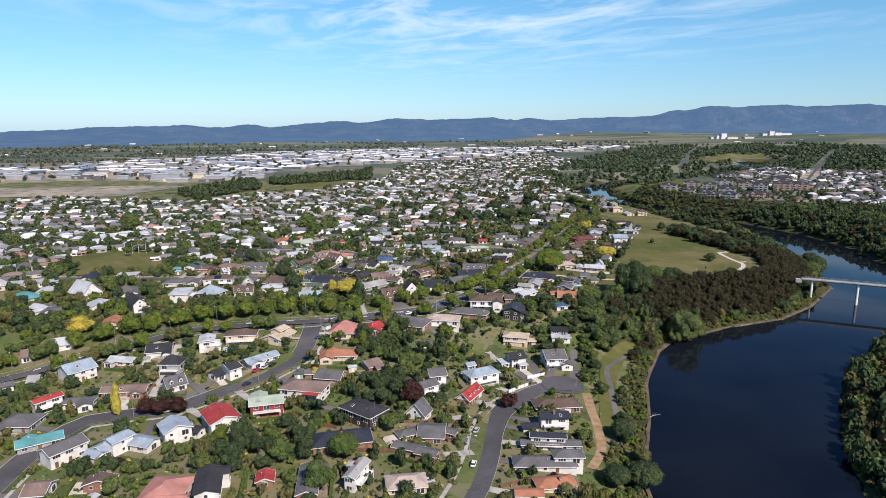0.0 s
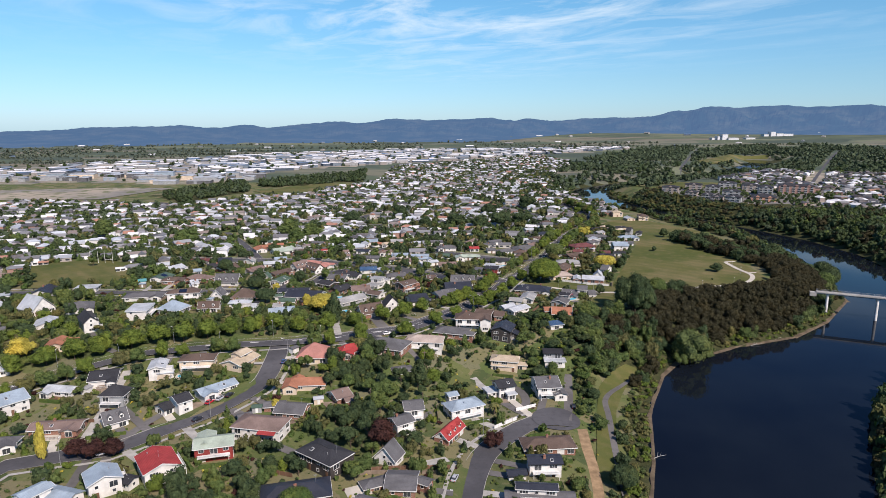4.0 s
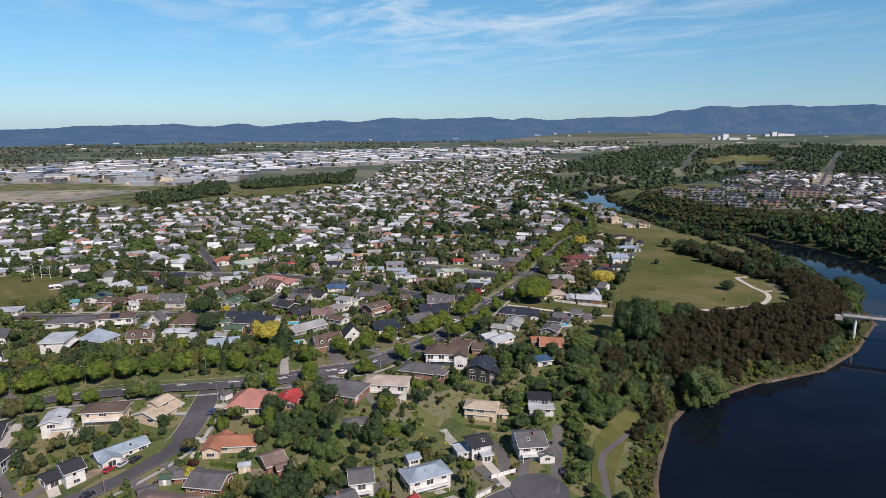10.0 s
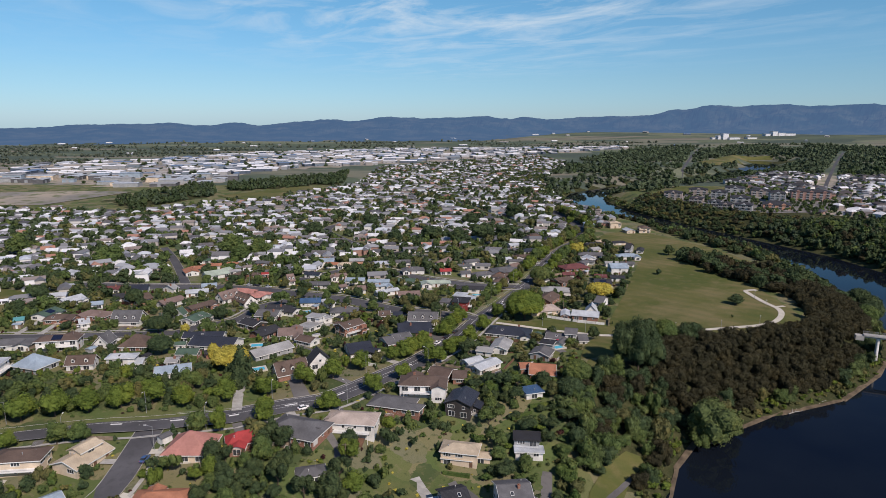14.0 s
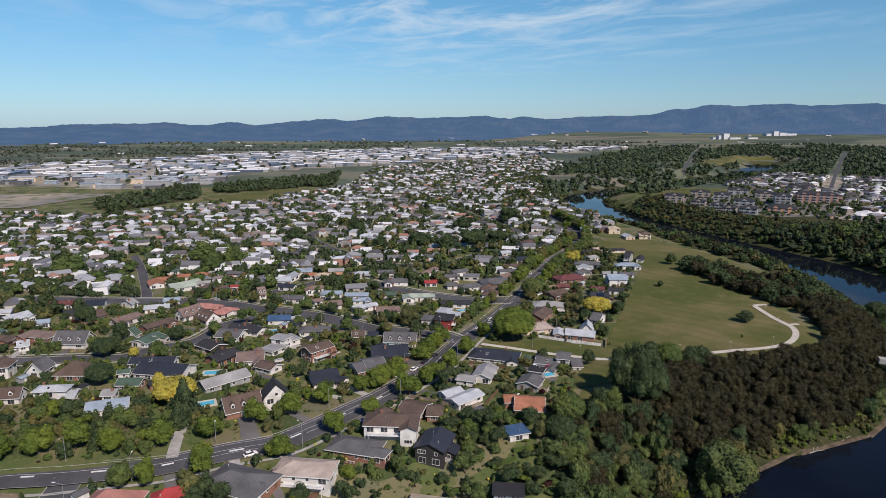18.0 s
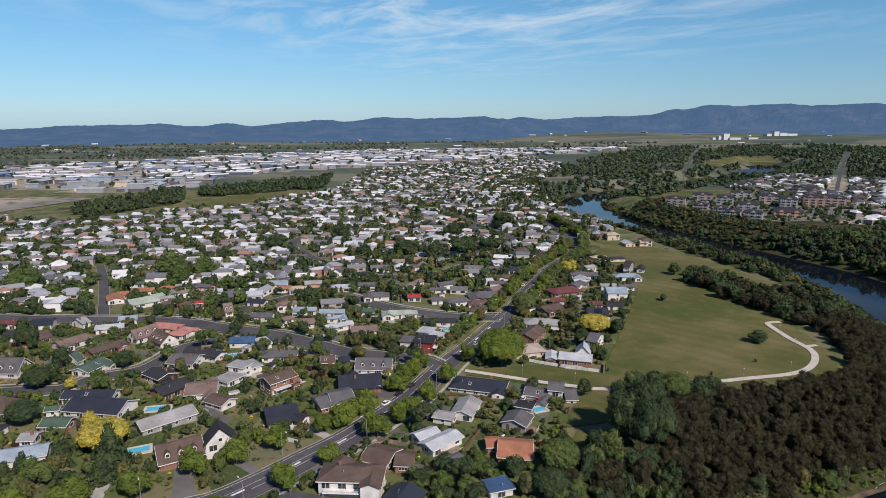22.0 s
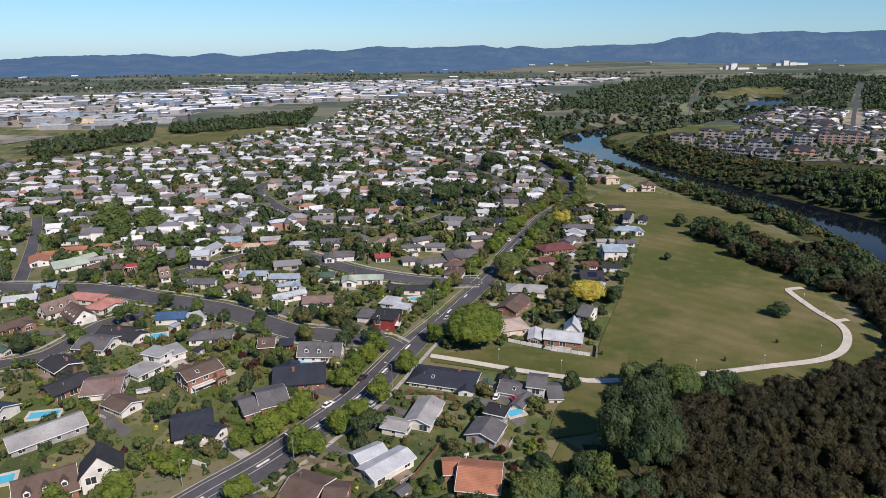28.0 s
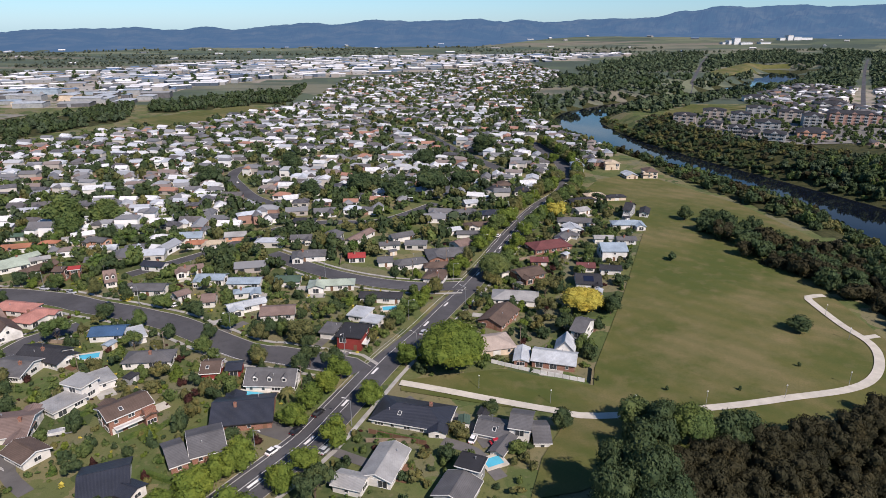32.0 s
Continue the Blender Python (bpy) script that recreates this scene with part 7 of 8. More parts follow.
for x, y, rot, w, d in ((-45.1, 449.3, 20, 8, 3.6), (16.1, 425.9, -12, 8, 4), (53.0, 489.1, 10, 7, 3.6), (85.1, 395.8, 25, 4.6, 3.2), (-102.2, 285.0, 8, 4, 3), (-53.2, 392.9, 12, 8, 3.6), (-46.2, 362.1, 25, 7, 3.6)):
    z = g(x, y)
    po = thing("swimming_pool", x, y, z, rot, "small garden swimming pool with clear blue water", "pool", "garden pools")
    part("water", Mesh().box(-w / 2, -d / 2, -0.6, w / 2, d / 2, 0.34), po, "clear turquoise water", (POOL_BLUE,))
    for q in (-1, 1):
        part("coping", Mesh().box(-w / 2 - 0.9, min(q * d / 2, q * (d / 2 + 0.9)), -0.6, w / 2 + 0.9, max(q * d / 2, q * (d / 2 + 0.9)), 0.42), po, "", (PALE_PATH,))
        part("coping", Mesh().box(min(q * w / 2, q * (w / 2 + 0.9)), -d / 2, -0.6, max(q * w / 2, q * (w / 2 + 0.9)), d / 2, 0.42), po, "", (PALE_PATH,))
    KEEP_OFF.append((x, y, max(w, d) / 2 + 0.6))

# street lamps with outreach arms, and short path lamps
POLE = Mesh().tube((0, 0, -0.2), (0, 0, 8.2), 0.1, 0.06, 8).data("pole", STEEL_GREY)
ARM = Mesh().tube((0, 0, 8.1), (2.0, 0, 8.7), 0.05, 0.04, 6).data("arm", STEEL_GREY)
HEAD = Mesh().box(1.8, -0.14, 8.64, 2.6, 0.14, 8.78).data("lamp_head", WHITE)


def street_lamp(x, y, rot):
    s = thing("street_lamp", x, y, g(x, y), rot, "tall galvanised street lamp with an outreach arm", "street lamp", "street lamps")
    for n_, d_ in (("pole", POLE), ("arm", ARM), ("lamp_head", HEAD)):
        part(n_, d_, s)


ml = smooth_line(MAIN, 1.0)
for side, start in ((7.2, 150), (-7.2, 172)):
    o_ = offset(ml, side)
    for k in range(start, len(ml) - 150, 44):
        dx, dy = ml[k][0] - o_[k][0], ml[k][1] - o_[k][1]
        street_lamp(*o_[k], math.degrees(math.atan2(dy, dx)))
for pts, half in ((CROSS, 6.6), (STREET, 5.3), (CUL, 5.4), (SECOND, 5.5)):
    l_ = smooth_line(pts, 1.0)
    o_ = offset(l_, half)
    for k in range(14, len(l_) - 8, 46):
        street_lamp(*o_[k], math.degrees(math.atan2(l_[k][1] - o_[k][1], l_[k][0] - o_[k][0])))
for x, y in ((83.8, 434.0), (104.8, 426.5), (128.7, 422.1), (149.6, 422.3), (173.6, 424.1), (196.7, 430.8), (214.5, 459.9), (217.4, 479.2)):
    s = thing("path_lamp", x, y, g(x, y) + 0.1, 0, "slim pale lamp post beside the park path", "lamp post", "park path lamps")
    part("pole", Mesh().tube((0, 0, -0.2), (0, 0, 4.6), 0.08, 0.05, 8), s, "", (STEEL_GREY,))
    part("lamp_head", Mesh().tube((0, 0, 4.6), (0, 0, 4.85), 0.24, 0.16, 10), s, "", (WHITE,))
# young staked trees on the park grass
for x, y in ((141.2, 431.1), (162.6, 429.2), (187.5, 442.2), (121.9, 438.7), (101.6, 444.9)):
    sp = new("sapling", crown_for("d", "shrub", random.Random(int(x))))
    sp.matrix_world = pose(x, y, g(x, y), 0, 0, x * 7) @ Matrix.Diagonal((0.7, 0.7, 1.9, 1))
    tagged(sp, "small young dark tree planted on the park grass", "tree", "young park trees")

# timber power poles with cross arms
for x, y in ((-40, 436), (-20, 452), (6, 438), (-70, 480), (-30, 505), (10, 478), (60, 522), (100, 462), (-90, 290), (-120, 262), (-60, 240), (-20, 262), (0, 300), (30, 430), (-110, 420), (-140, 398), (-55, 410), (75, 540)):
    if clear_of(x, y, 0.4, 0.2):
        s = thing("power_pole", x, y, g(x, y), x * 5 % 180, "weathered timber power pole with a cross arm", "power pole", "power poles")
        part("pole", Mesh().tube((0, 0, -0.3), (0, 0, 8.5), 0.14, 0.1, 8), s, "", (FENCE_WOOD,))
        part("cross_arm", Mesh().box(-1.1, -0.06, 7.8, 1.1, 0.06, 7.95), s, "", (FENCE_WOOD,))

# fences: runs of panels between posts, along plot edges
PANEL = {n_: Mesh().box(0.06, -0.03, 0.12, 2.34, 0.03, 1.55).data("panel", m_) for n_, m_ in (("t", FENCE_WOOD), ("w", WHITE), ("b", TIMBER))}
FPOST = Mesh().box(-0.05, -0.05, -0.3, 0.05, 0.05, 1.65).data("post", FENCE_WOOD)
FENCES = []


def fence(x0, y0, x1, y1, kind="t"):
    n = max(1, int(math.dist((x0, y0), (x1, y1)) / 2.4))
    a = math.degrees(math.atan2(y1 - y0, x1 - x0))
    f = thing("fence", x0, y0, g(x0, y0), a, {"t": "weathered timber panel fence along a garden", "w": "white rendered wall along a garden edge", "b": "brown stained timber fence"}[kind], "fence", "garden fences")
    FENCES.append(((x0, y0), (x1, y1)))
    for k in range(n):
        px, py = x0 + (x1 - x0) * k / n, y0 + (y1 - y0) * k / n
        dz = g(px, py) - g(x0, y0)
        ob = part("panel", PANEL[kind], f)
        ob.location = (k * 2.4, 0, dz)
        ob = part("post", FPOST, f)
        ob.location = (k * 2.4, 0, dz)


fence(27.8, 255.7, 39.0, 264.5, "w")
fence(-22.2, 216.9, 8.0, 222.2, "t")
fence(-48.9, 219.2, -38.4, 215.8, "b")
fence(28.2, 372.0, 50.9, 361.8, "t")
fence(55.2, 363.3, 63.4, 380.5, "b")
fence(52.3, 408.3, 70.2, 402.1, "b")
fence(-1.6, 370.4, 4.9, 367.6, "w")
fence(88.9, 450.2, 118.9, 437.6, "w")
fence(119.3, 437.0, 122.3, 447.6, "t")
fence(60.5, 417.1, 76.4, 409.3, "b")
fence(37.8, 270.7, 48.4, 275.8, "w")
fence(-15.0, 220.1, 12.0, 226.3, "b")
fence(-30.0, 199.9, -14.0, 199.2, "b")
rf = random.Random(4)
for x, y, r in list(HOUSES[:230]):
    if rf.random() < 0.30 and len(FENCES) < 78:
        a = rf.choice((0, 90, 20, -70)) + rf.uniform(-8, 8)
        ca, sa = math.cos(radians(a)), math.sin(radians(a))
        d = r + rf.uniform(2.5, 4.5)
        L_ = rf.uniform(8, 15)
        p, q = (x - sa * d - ca * L_ / 2, y + ca * d - sa * L_ / 2), (x - sa * d + ca * L_ / 2, y + ca * d + sa * L_ / 2)
        if all(clear_of(*s_, 0.3, 1.2, 0) for s_ in (p, q, ((p[0] + q[0]) / 2, (p[1] + q[1]) / 2))) and not inside(*p, PARK_POLY):
            fence(*p, *q, rf.choice("tttbw"))

# driveways from houses straight to their street
def blocked(px, py, own):
    for k, (a, b, w, d, c, q) in enumerate(RECTS):
        if abs(px - a) + abs(py - b) < 30 and math.hypot(a - own[0], b - own[1]) > 7:
            if abs((px - a) * c + (py - b) * q) < w + 1.2 and abs(-(px - a) * q + (py - b) * c) < d + 1.2:
                return True
    return False


LANES = [(smooth_line(pts, 2.0), half) for pts, half in ROADS[:6]]
served = []
for x, y, w, d, c, s in RECTS:
    if y > 470 or x < -180 or len(served) > 64 or any(math.hypot(x - a, y - b) < 9 for a, b in served) or rf.random() < 0.25:
        continue
    L_, p, half = min((math.dist(q, (x, y)), q, hf_) for line, hf_ in LANES for q in line)
    run = L_ - half
    if not 7 < run < 30:
        continue
    ux, uy = (p[0] - x) / L_, (p[1] - y) / L_
    t0 = min(w, d) + 0.2
    pts = [(x + ux * t, y + uy * t) for t in (t0, (t0 * 2 + run) / 3, (t0 + run * 2) / 3, run)]
    if run - t0 < 3 or any(blocked(*q, (x, y)) for q in pts[1:]):
        continue
    served.append((x, y))
    DRIVES.append(tuple(pts))
    tagged(new("driveway", ribbon(Mesh(), smooth_line(pts, 2.5), -1.6, 1.6, 0.2).data("driveway", rf.choice((DRIVE, CONCRETE, DRIVE, PALE_PATH)))), "paved driveway leading from the street to a house", "driveway", kind="structure")

# patios and courts along the sides of houses
for i, (x, y, w, d, c, s) in enumerate(list(RECTS[:230])):
    if rf.random() < 0.36:
        u, v = (rf.uniform(-0.4, 0.4) * w, rf.choice((-1, 1)) * (d + 1.2)) if rf.random() < 0.6 else (rf.choice((-1, 1)) * (w + 1.2), rf.uniform(-0.3, 0.3) * d)
        px, py = x + u * c - v * s, y + u * s + v * c
        if any(seg_gap(px, py, pts) < half + 4 for pts, half in ROADS) or inside(px, py, PARK_POLY):
            continue
        pw, pd = rf.uniform(2.2, 4.2), rf.uniform(1.8, 3.0)
        sl = new("patio", Mesh().box(-pw, -pd, -1.0, pw, pd, 0.16).data("patio", rf.choice((CONCRETE, PALE_PATH, DRIVE, FENCE_WOOD, TIMBER))))
        sl.matrix_world = pose(px, py, g(px, py), 0, 0, math.degrees(math.atan2(s, c)))
        tagged(sl, "paved patio or deck beside a house", "patio", "patios")
# garden sheds
for i, (x, y, r) in enumerate(list(HOUSES[:230])):
    if rf.random() < 0.22:
        a = rf.uniform(0, 6.28)
        px, py = x + math.cos(a) * (r + 4), y + math.sin(a) * (r + 4)
        if clear_of(px, py, 2.0, 1.0, 0.9) and not inside(px, py, PARK_POLY) and river_gap(px, py) > 20:
            s = thing("garden_shed", px, py, g(px, py), rf.uniform(0, 90), "small garden shed with a low gabled roof", "shed", "garden sheds")
            rm_, gb_, _ = roof_geometry("G", 4.2, 3.4, 2.1, 14)
            part("wall", Mesh().box(-1.8, -1.4, -0.8, 1.8, 1.4, 2.1), s, "", (rf.choice((WALL["w"], WALL["y"], FENCE_WOOD, WALL["c"])),))
            part("roof", rm_, s, "", (ROOF[rf.choice("gwlsyd")],))
            part("door", Mesh().box(-0.5, -1.46, 0, 0.5, -1.4, 1.9), s, "", (WHITE,))
            KEEP_OFF.append((px, py, 2.0))
# clipped hedges
def hedge_data(L_):
    r = np.random.RandomState(int(L_ * 10))
    V, F = [], []
    core = Mesh().box(-L_ / 2, -0.45, 0, L_ / 2, 0.45, 1.35)
    n = int(L_ * 70)
    for k in range(n):
        side = r.randint(0, 4)
        u = r.uniform(-L_ / 2, L_ / 2)
        p, nn = [((u, -0.5, r.uniform(0.1, 1.4)), (0, -1, 0.2)), ((u, 0.5, r.uniform(0.1, 1.4)), (0, 1, 0.2)), ((u, r.uniform(-0.5, 0.5), 1.42), (0, 0, 1)), ((r.choice((-1, 1)) * L_ / 2, r.uniform(-0.5, 0.5), r.uniform(0.1, 1.4)), (0.3, 0, 0.9))][side]
        nv = Vector(nn) + Vector(r.randn(3) * 0.35)
        nv.normalize()
        t_ = nv.orthogonal().normalized() * 0.14
        b_ = nv.cross(t_).normalized() * 0.12
        c = Vector(p)
        core.face([c + t_, c + b_, c - t_, c - b_])
    return core.data("hedge", LEAF["h"])


HEDGE = {L_: hedge_data(L_) for L_ in (6.0, 9.0, 13.0)}
for x, y, rot, L_ in ((96, 500, 10, 13.0), (-113, 242.2, 17, 13.0), (-35, 384, 55, 13.0), (-30, 478, -30, 13.0), (-20, 472, -30, 9.0), (44, 250, 20, 9.0), (37, 243, 15, 6.0), (60, 330, 30, 9.0), (-10, 205, 0, 9.0), (-45, 250, 30, 9.0), (-100, 330, 20, 13.0), (30, 330, 20, 13.0), (8, 340, 40, 9.0), (-5, 408, 60, 9.0), (24, 430, 60, 6.0), (100, 455, 75, 9.0), (-80, 300, 15, 9.0), (-120, 285, 20, 13.0), (-60, 400, 20, 9.0), (-110, 395, 0, 13.0)):
    if clear_of(x, y, 1.0, 0.5, 0.3):
        h_ = new("hedge", HEDGE[L_])
        h_.matrix_world = pose(x, y, g(x, y) - 0.15, 0, 0, rot)
        tagged(h_, "clipped dark green hedge along a garden", "hedge", "hedges")
# hedges along plot edges, in line with the houses
HEDGED = []
for x, y, w, d, c, s in RECTS:
    if y > 460 or x < -170 or len(HEDGED) > 42 or rf.random() < 0.55 or any(math.hypot(x - a, y - b) < 10 for a, b in HEDGED):
        continue
    L_ = 13.0 if w > 7 else 9.0
    v = rf.choice((-1, 1)) * (d + rf.uniform(2.8, 4.5))
    px, py = x - v * s, y + v * c
    ends = [(px + k * L_ / 2 * c, py + k * L_ / 2 * s) for k in (-1, 0, 1)]
    if all(clear_of(*q, 0.6, 0.6, 0.5) for q in ends) and not any(seg_gap(*q, dr) < 2.5 for q in ends for dr in DRIVES) and not inside(px, py, PARK_POLY) and river_gap(px, py) > 25:
        HEDGED.append((x, y))
        h_ = new("hedge", HEDGE[L_])
        h_.matrix_world = pose(px, py, min(g(*q) for q in ends) - 0.1, 0, 0, math.degrees(math.atan2(s, c)))
        tagged(h_, "clipped dark green hedge along a garden", "hedge", "hedges")
        KEEP_OFF.extend((*q, 1.2) for q in ends)
# ---- planting and the suburb beyond ----
near_kinds = "mmmdddddooham"


SPARE = {"tree": [], "small": [], "shrub": []}


def open_spot(x, y, r, gap):
    if not clear_of(x, y, r, 0.8, gap) or inside(x, y, PARK_POLY) or inside(x, y, HILL_GREEN) or river_gap(x, y) < 2:
        return False
    if crowded(x, y, r):
        return False
    return seg_gap(x, y, PATH) > r + 2 and not inside(x, y, RIVER_LAWN) and seg_gap(x, y, TRACK) > r * 0.6 + 2 and math.hypot(x - 52.9, y - 264.3) > 10 + r and not any(seg_gap(x, y, d_) < r * 0.7 + 1.5 for d_ in DRIVES)


def plant(poly, spacing, rmin, rmax, hk, kinds, seed, gap=0.6, shrubs=0.0, gate=-2.0):
    """Trees as things while the count lasts, then into the joined garden planting."""
    rs = random.Random(seed)
    pts = scatter(poly, spacing, rmin, rmax, hk, None, seed)
    rs.shuffle(pts)
    for x, y, r, h in pts:
        if noise.noise(Vector((x / 17, y / 17, seed))) < gate and rs.random() > 0.12:
            continue
        small = rs.random() < shrubs
        r = r * 0.55 if small else r
        if not open_spot(x, y, r, gap):
            continue
        k = rs.choice(kinds)
        if small:
            if sum(1 for o in SHRUBS) < 110:
                SHRUBS.append(shrub(x, y, r, r * rs.uniform(1.1, 1.7), k))
            else:
                keep_tree(x, y, r)
                SPARE["shrub"].append((x, y, r, r * rs.uniform(1.1, 1.7)))
        elif len(OBJ_TREES) < 158:
            OBJ_TREES.append(tree(x, y, r, h, k, "cone" if rs.random() < 0.08 else rs.choice(("round", "round", "open"))))
        else:
            keep_tree(x, y, r)
            SPARE["tree" if r > 2.3 else "small"].append((x, y, r, h))


OBJ_TREES, SHRUBS = [], []
SOUTH = [(-200, 200), (-150, 150), (75, 140), (72, 300), (84, 340), (60, 395), (-10, 350), (-65, 310), (-130, 290), (-215, 255)]
NORTH = [(-270, 300), (-60, 322), (15, 372), (60, 450), (120, 520), (175, 680), (110, 640), (50, 520), (-90, 530), (-230, 450)]
PARKSIDE = [(60, 440), (95, 440), (120, 445), (150, 510), (190, 610), (165, 690), (100, 540)]
plant([(-80, 175), (-15, 215), (5, 250), (-20, 305), (-45, 290), (-30, 262), (-50, 225), (-75, 205)], 5.2, 2.2, 4.0, (1.4, 2.5), "mdddmmd", 5, 0.5)
plant([(-46, 306), (-30, 312), (-48, 287), (-33, 267), (-11, 264), (6, 280), (8, 300), (-2, 312), (-22, 314)], 4.6, 2.2, 4.4, (1.4, 2.6), "mmdddamd", 15, 0.45)
KEEP_OFF.append((24, 304, 9))
plant([(62, 262), (72, 258), (88, 296), (92, 305), (86, 345), (100, 370), (66, 372), (40, 345), (40, 300), (62, 300)], 3.7, 1.8, 4.4, (1.2, 1.8), "mdddmdodh", 6, 0.45, 0.2)
plant([(-215, 262), (-165, 286), (-129, 307), (-74, 316), (-60, 346), (-66, 358), (-110, 350), (-200, 338)], 4.4, 2.6, 4.6, (1.4, 1.9), "mddmaao", 9, 0.45)
plant([(-260, 300), (-190, 300), (-170, 330), (-210, 420), (-250, 420)], 7.0, 3.0, 5.0, (1.4, 2.0), "mdddo", 10, 0.5)
plant([(60, 396), (62, 372), (88, 345), (84, 352), (94, 376), (106, 411), (84, 416), (58, 424), (40, 392), (30, 372), (44, 352)], 3.4, 1.2, 3.4, (1.1, 1.8), "mdddohamp", 13, 0.45, 0.5, -0.25)
plant([(-150, 222), (-128, 292), (-72, 310), (-70, 285), (-86, 256), (-112, 236)], 4.2, 1.8, 3.6, (1.2, 2.0), "mdddmod", 21, 0.45, 0.3)
plant(SOUTH, 3.5, 1.2, 3.5, (1.2, 2.4), near_kinds + "mmpho", 7, 0.45, 0.42, -0.2)
plant(NORTH, 3.5, 1.2, 3.4, (1.2, 2.3), near_kinds + "mddho", 8, 0.42, 0.42, -0.25)
plant(PARKSIDE, 4.6, 1.6, 4.2, (1.3, 2.0), "mddoomd", 11, 0.6, 0.45)
plant([(56, 180), (72, 180), (74, 240), (84, 275), (96, 300), (88, 312), (70, 290), (60, 250)], 7.0, 1.6, 3.4, (1.2, 1.8), "mddmo", 12, 0.5, 0.3)
wood("garden_trees", SPARE["tree"], "mmmddddooa", "garden trees filling the plots between houses", 0)
wood("garden_trees", SPARE["small"], "mmddddooah", "small garden trees between the houses", 1)
wood("garden_shrubs", SPARE["shrub"], "mmddhhopa", "shrubs and hedging in the gardens", 1)

beds = [p for p in scatter(SOUTH, 3.6, 0.4, 1.1, (0.6, 1.3), lambda x, y: open_spot(x, y, 0.5, 0.3), 51) + scatter(NORTH, 4.2, 0.4, 1.1, (0.6, 1.3), lambda x, y: open_spot(x, y, 0.5, 0.3), 52)]
wood("garden_planting", beds, "mmoahhdwyp", "low planting and flower beds in the gardens", 4)

# river woods
SPAN = ((230.0, 426.4), (330.0, 380.6))


def off_giants(x, y):
    return math.hypot(x - 114.5, y - 373) > 10 and math.hypot(x - 134, y - 337) > 9.5


def kanuka(x, y):
    return x > 122 + 22 * noise.noise(Vector((x / 22, y / 22, 8))) + (12 if y < 345 else 0) and river_gap(x, y) > 9 + 10 * noise.noise(Vector((x / 15, y / 15, 2)))


wood("riverside_wood", scatter(FOREST, 4.5, 2.8, 4.8, (1.65, 2.0), lambda x, y: river_gap(x, y) > 6 and seg_gap(x, y, SPAN) > 4.5 and seg_gap(x, y, PATH) > 6 and kanuka(x, y) and off_giants(x, y), 3), "k", "dense dark brownish-green kanuka wood on the river bank", 3)
wood("riverside_wood", scatter(FOREST, 4.7, 2.2, 4.8, (1.3, 2.5), lambda x, y: river_gap(x, y) > 5 and seg_gap(x, y, SPAN) > 4.5 and seg_gap(x, y, PATH) > 5.5 and not kanuka(x, y) and off_giants(x, y) and not inside(x, y, GLADE) and not inside(x, y, RIVER_LAWN), 4), "ddmmkokwdd", "mixed green wood on the slope above the river", 3)
wood("park_belt", scatter(BELT, 6.2, 4.2, 6.8, (1.3, 1.7), lambda x, y: seg_gap(x, y, PATH) > 6, 5), "dddk", "belt of dense dark trees beside the park")
BANK = [(40, 100), (140, 100), (330, 380), (420, 560), (420, 700), (360, 900), (330, 1180), (180, 1180), (200, 800), (250, 650), (60, 340)]
wood("bank_scrub", scatter(BANK, 3.2, 1.1, 2.4, (0.9, 1.6), lambda x, y: y < 430 and 1.6 < river_gap(x, y) < 10 and not inside(x, y, RIVER_LAWN), 6), "aowaom", "green scrub along the water's edge", 1)
wood("bank_trees", scatter(BANK, 6.6, 2.2, 4.4, (1.0, 1.6), lambda x, y: y >= 430 and 2 < river_gap(x, y) < 12 and not inside(x, y, BELT) and noise.noise(Vector((x / 34, y / 34, 3))) > (-0.15 if y > 640 else -0.35), 16), "mdddowd", "trees and willows along both banks upstream", 0)
APTS = [(330, 990), (350, 930), (362, 868), (392, 840), (470, 850), (580, 930), (570, 1010), (480, 1065), (385, 1035)]
EAST_NEAR = [(125, 60), (300, 60), (420, 330), (380, 400), (330, 420), (225, 318), (148, 232)]
wood("east_bank_wood", scatter(EAST_NEAR, 5.4, 3.0, 5.4, (1.6, 2.4), lambda x, y: river_gap(x, y) > 2 and river_gap(x, y) < 110, 7), "ddmdko", "thick mixed trees on the far river bank", 1)
wood("east_bank_wood", scatter(EAST_FAR, 6.4, 3.4, 6.0, (1.3, 2.0), lambda x, y: y < 770 and river_gap(x, y) > 5, 17), "ddddkxm", "tall dark trees on the far river bank", 1)
wood("east_bank_wood", scatter(EAST_FAR, 6.0, 2.2, 4.8, (0.9, 1.6), lambda x, y: y >= 770 and river_gap(x, y) > 1 and river_gap(x, y) < 75 and not inside(x, y, APTS), 18), "dodoxdk", "grey-green willow scrub on the far river bank", 1)
wood("bank_wood", scatter(BANK_WOOD, 6.4, 3.2, 5.6, (1.2, 1.7), lambda x, y: river_gap(x, y) > 3 and noise.noise(Vector((x / 22, y / 22, 6))) > -0.28, 19), "ddddkmo", "tall dark trees between the park and the river", 1)
wood("pine_block", scatter(PINES, 6.4, 2.2, 6, (1.2, 2.3), lambda x, y: noise.noise(Vector((x / 24, y / 30, 6))) > -0.1, 9), "ddx", "uneven block of dark pines", 2)
wood("pine_block", scatter(PINES_N, 6.4, 2.2, 6, (1.2, 2.3), lambda x, y: noise.noise(Vector((x / 24, y / 30, 7))) > -0.1, 10), "ddx", "uneven block of dark pines", 2)

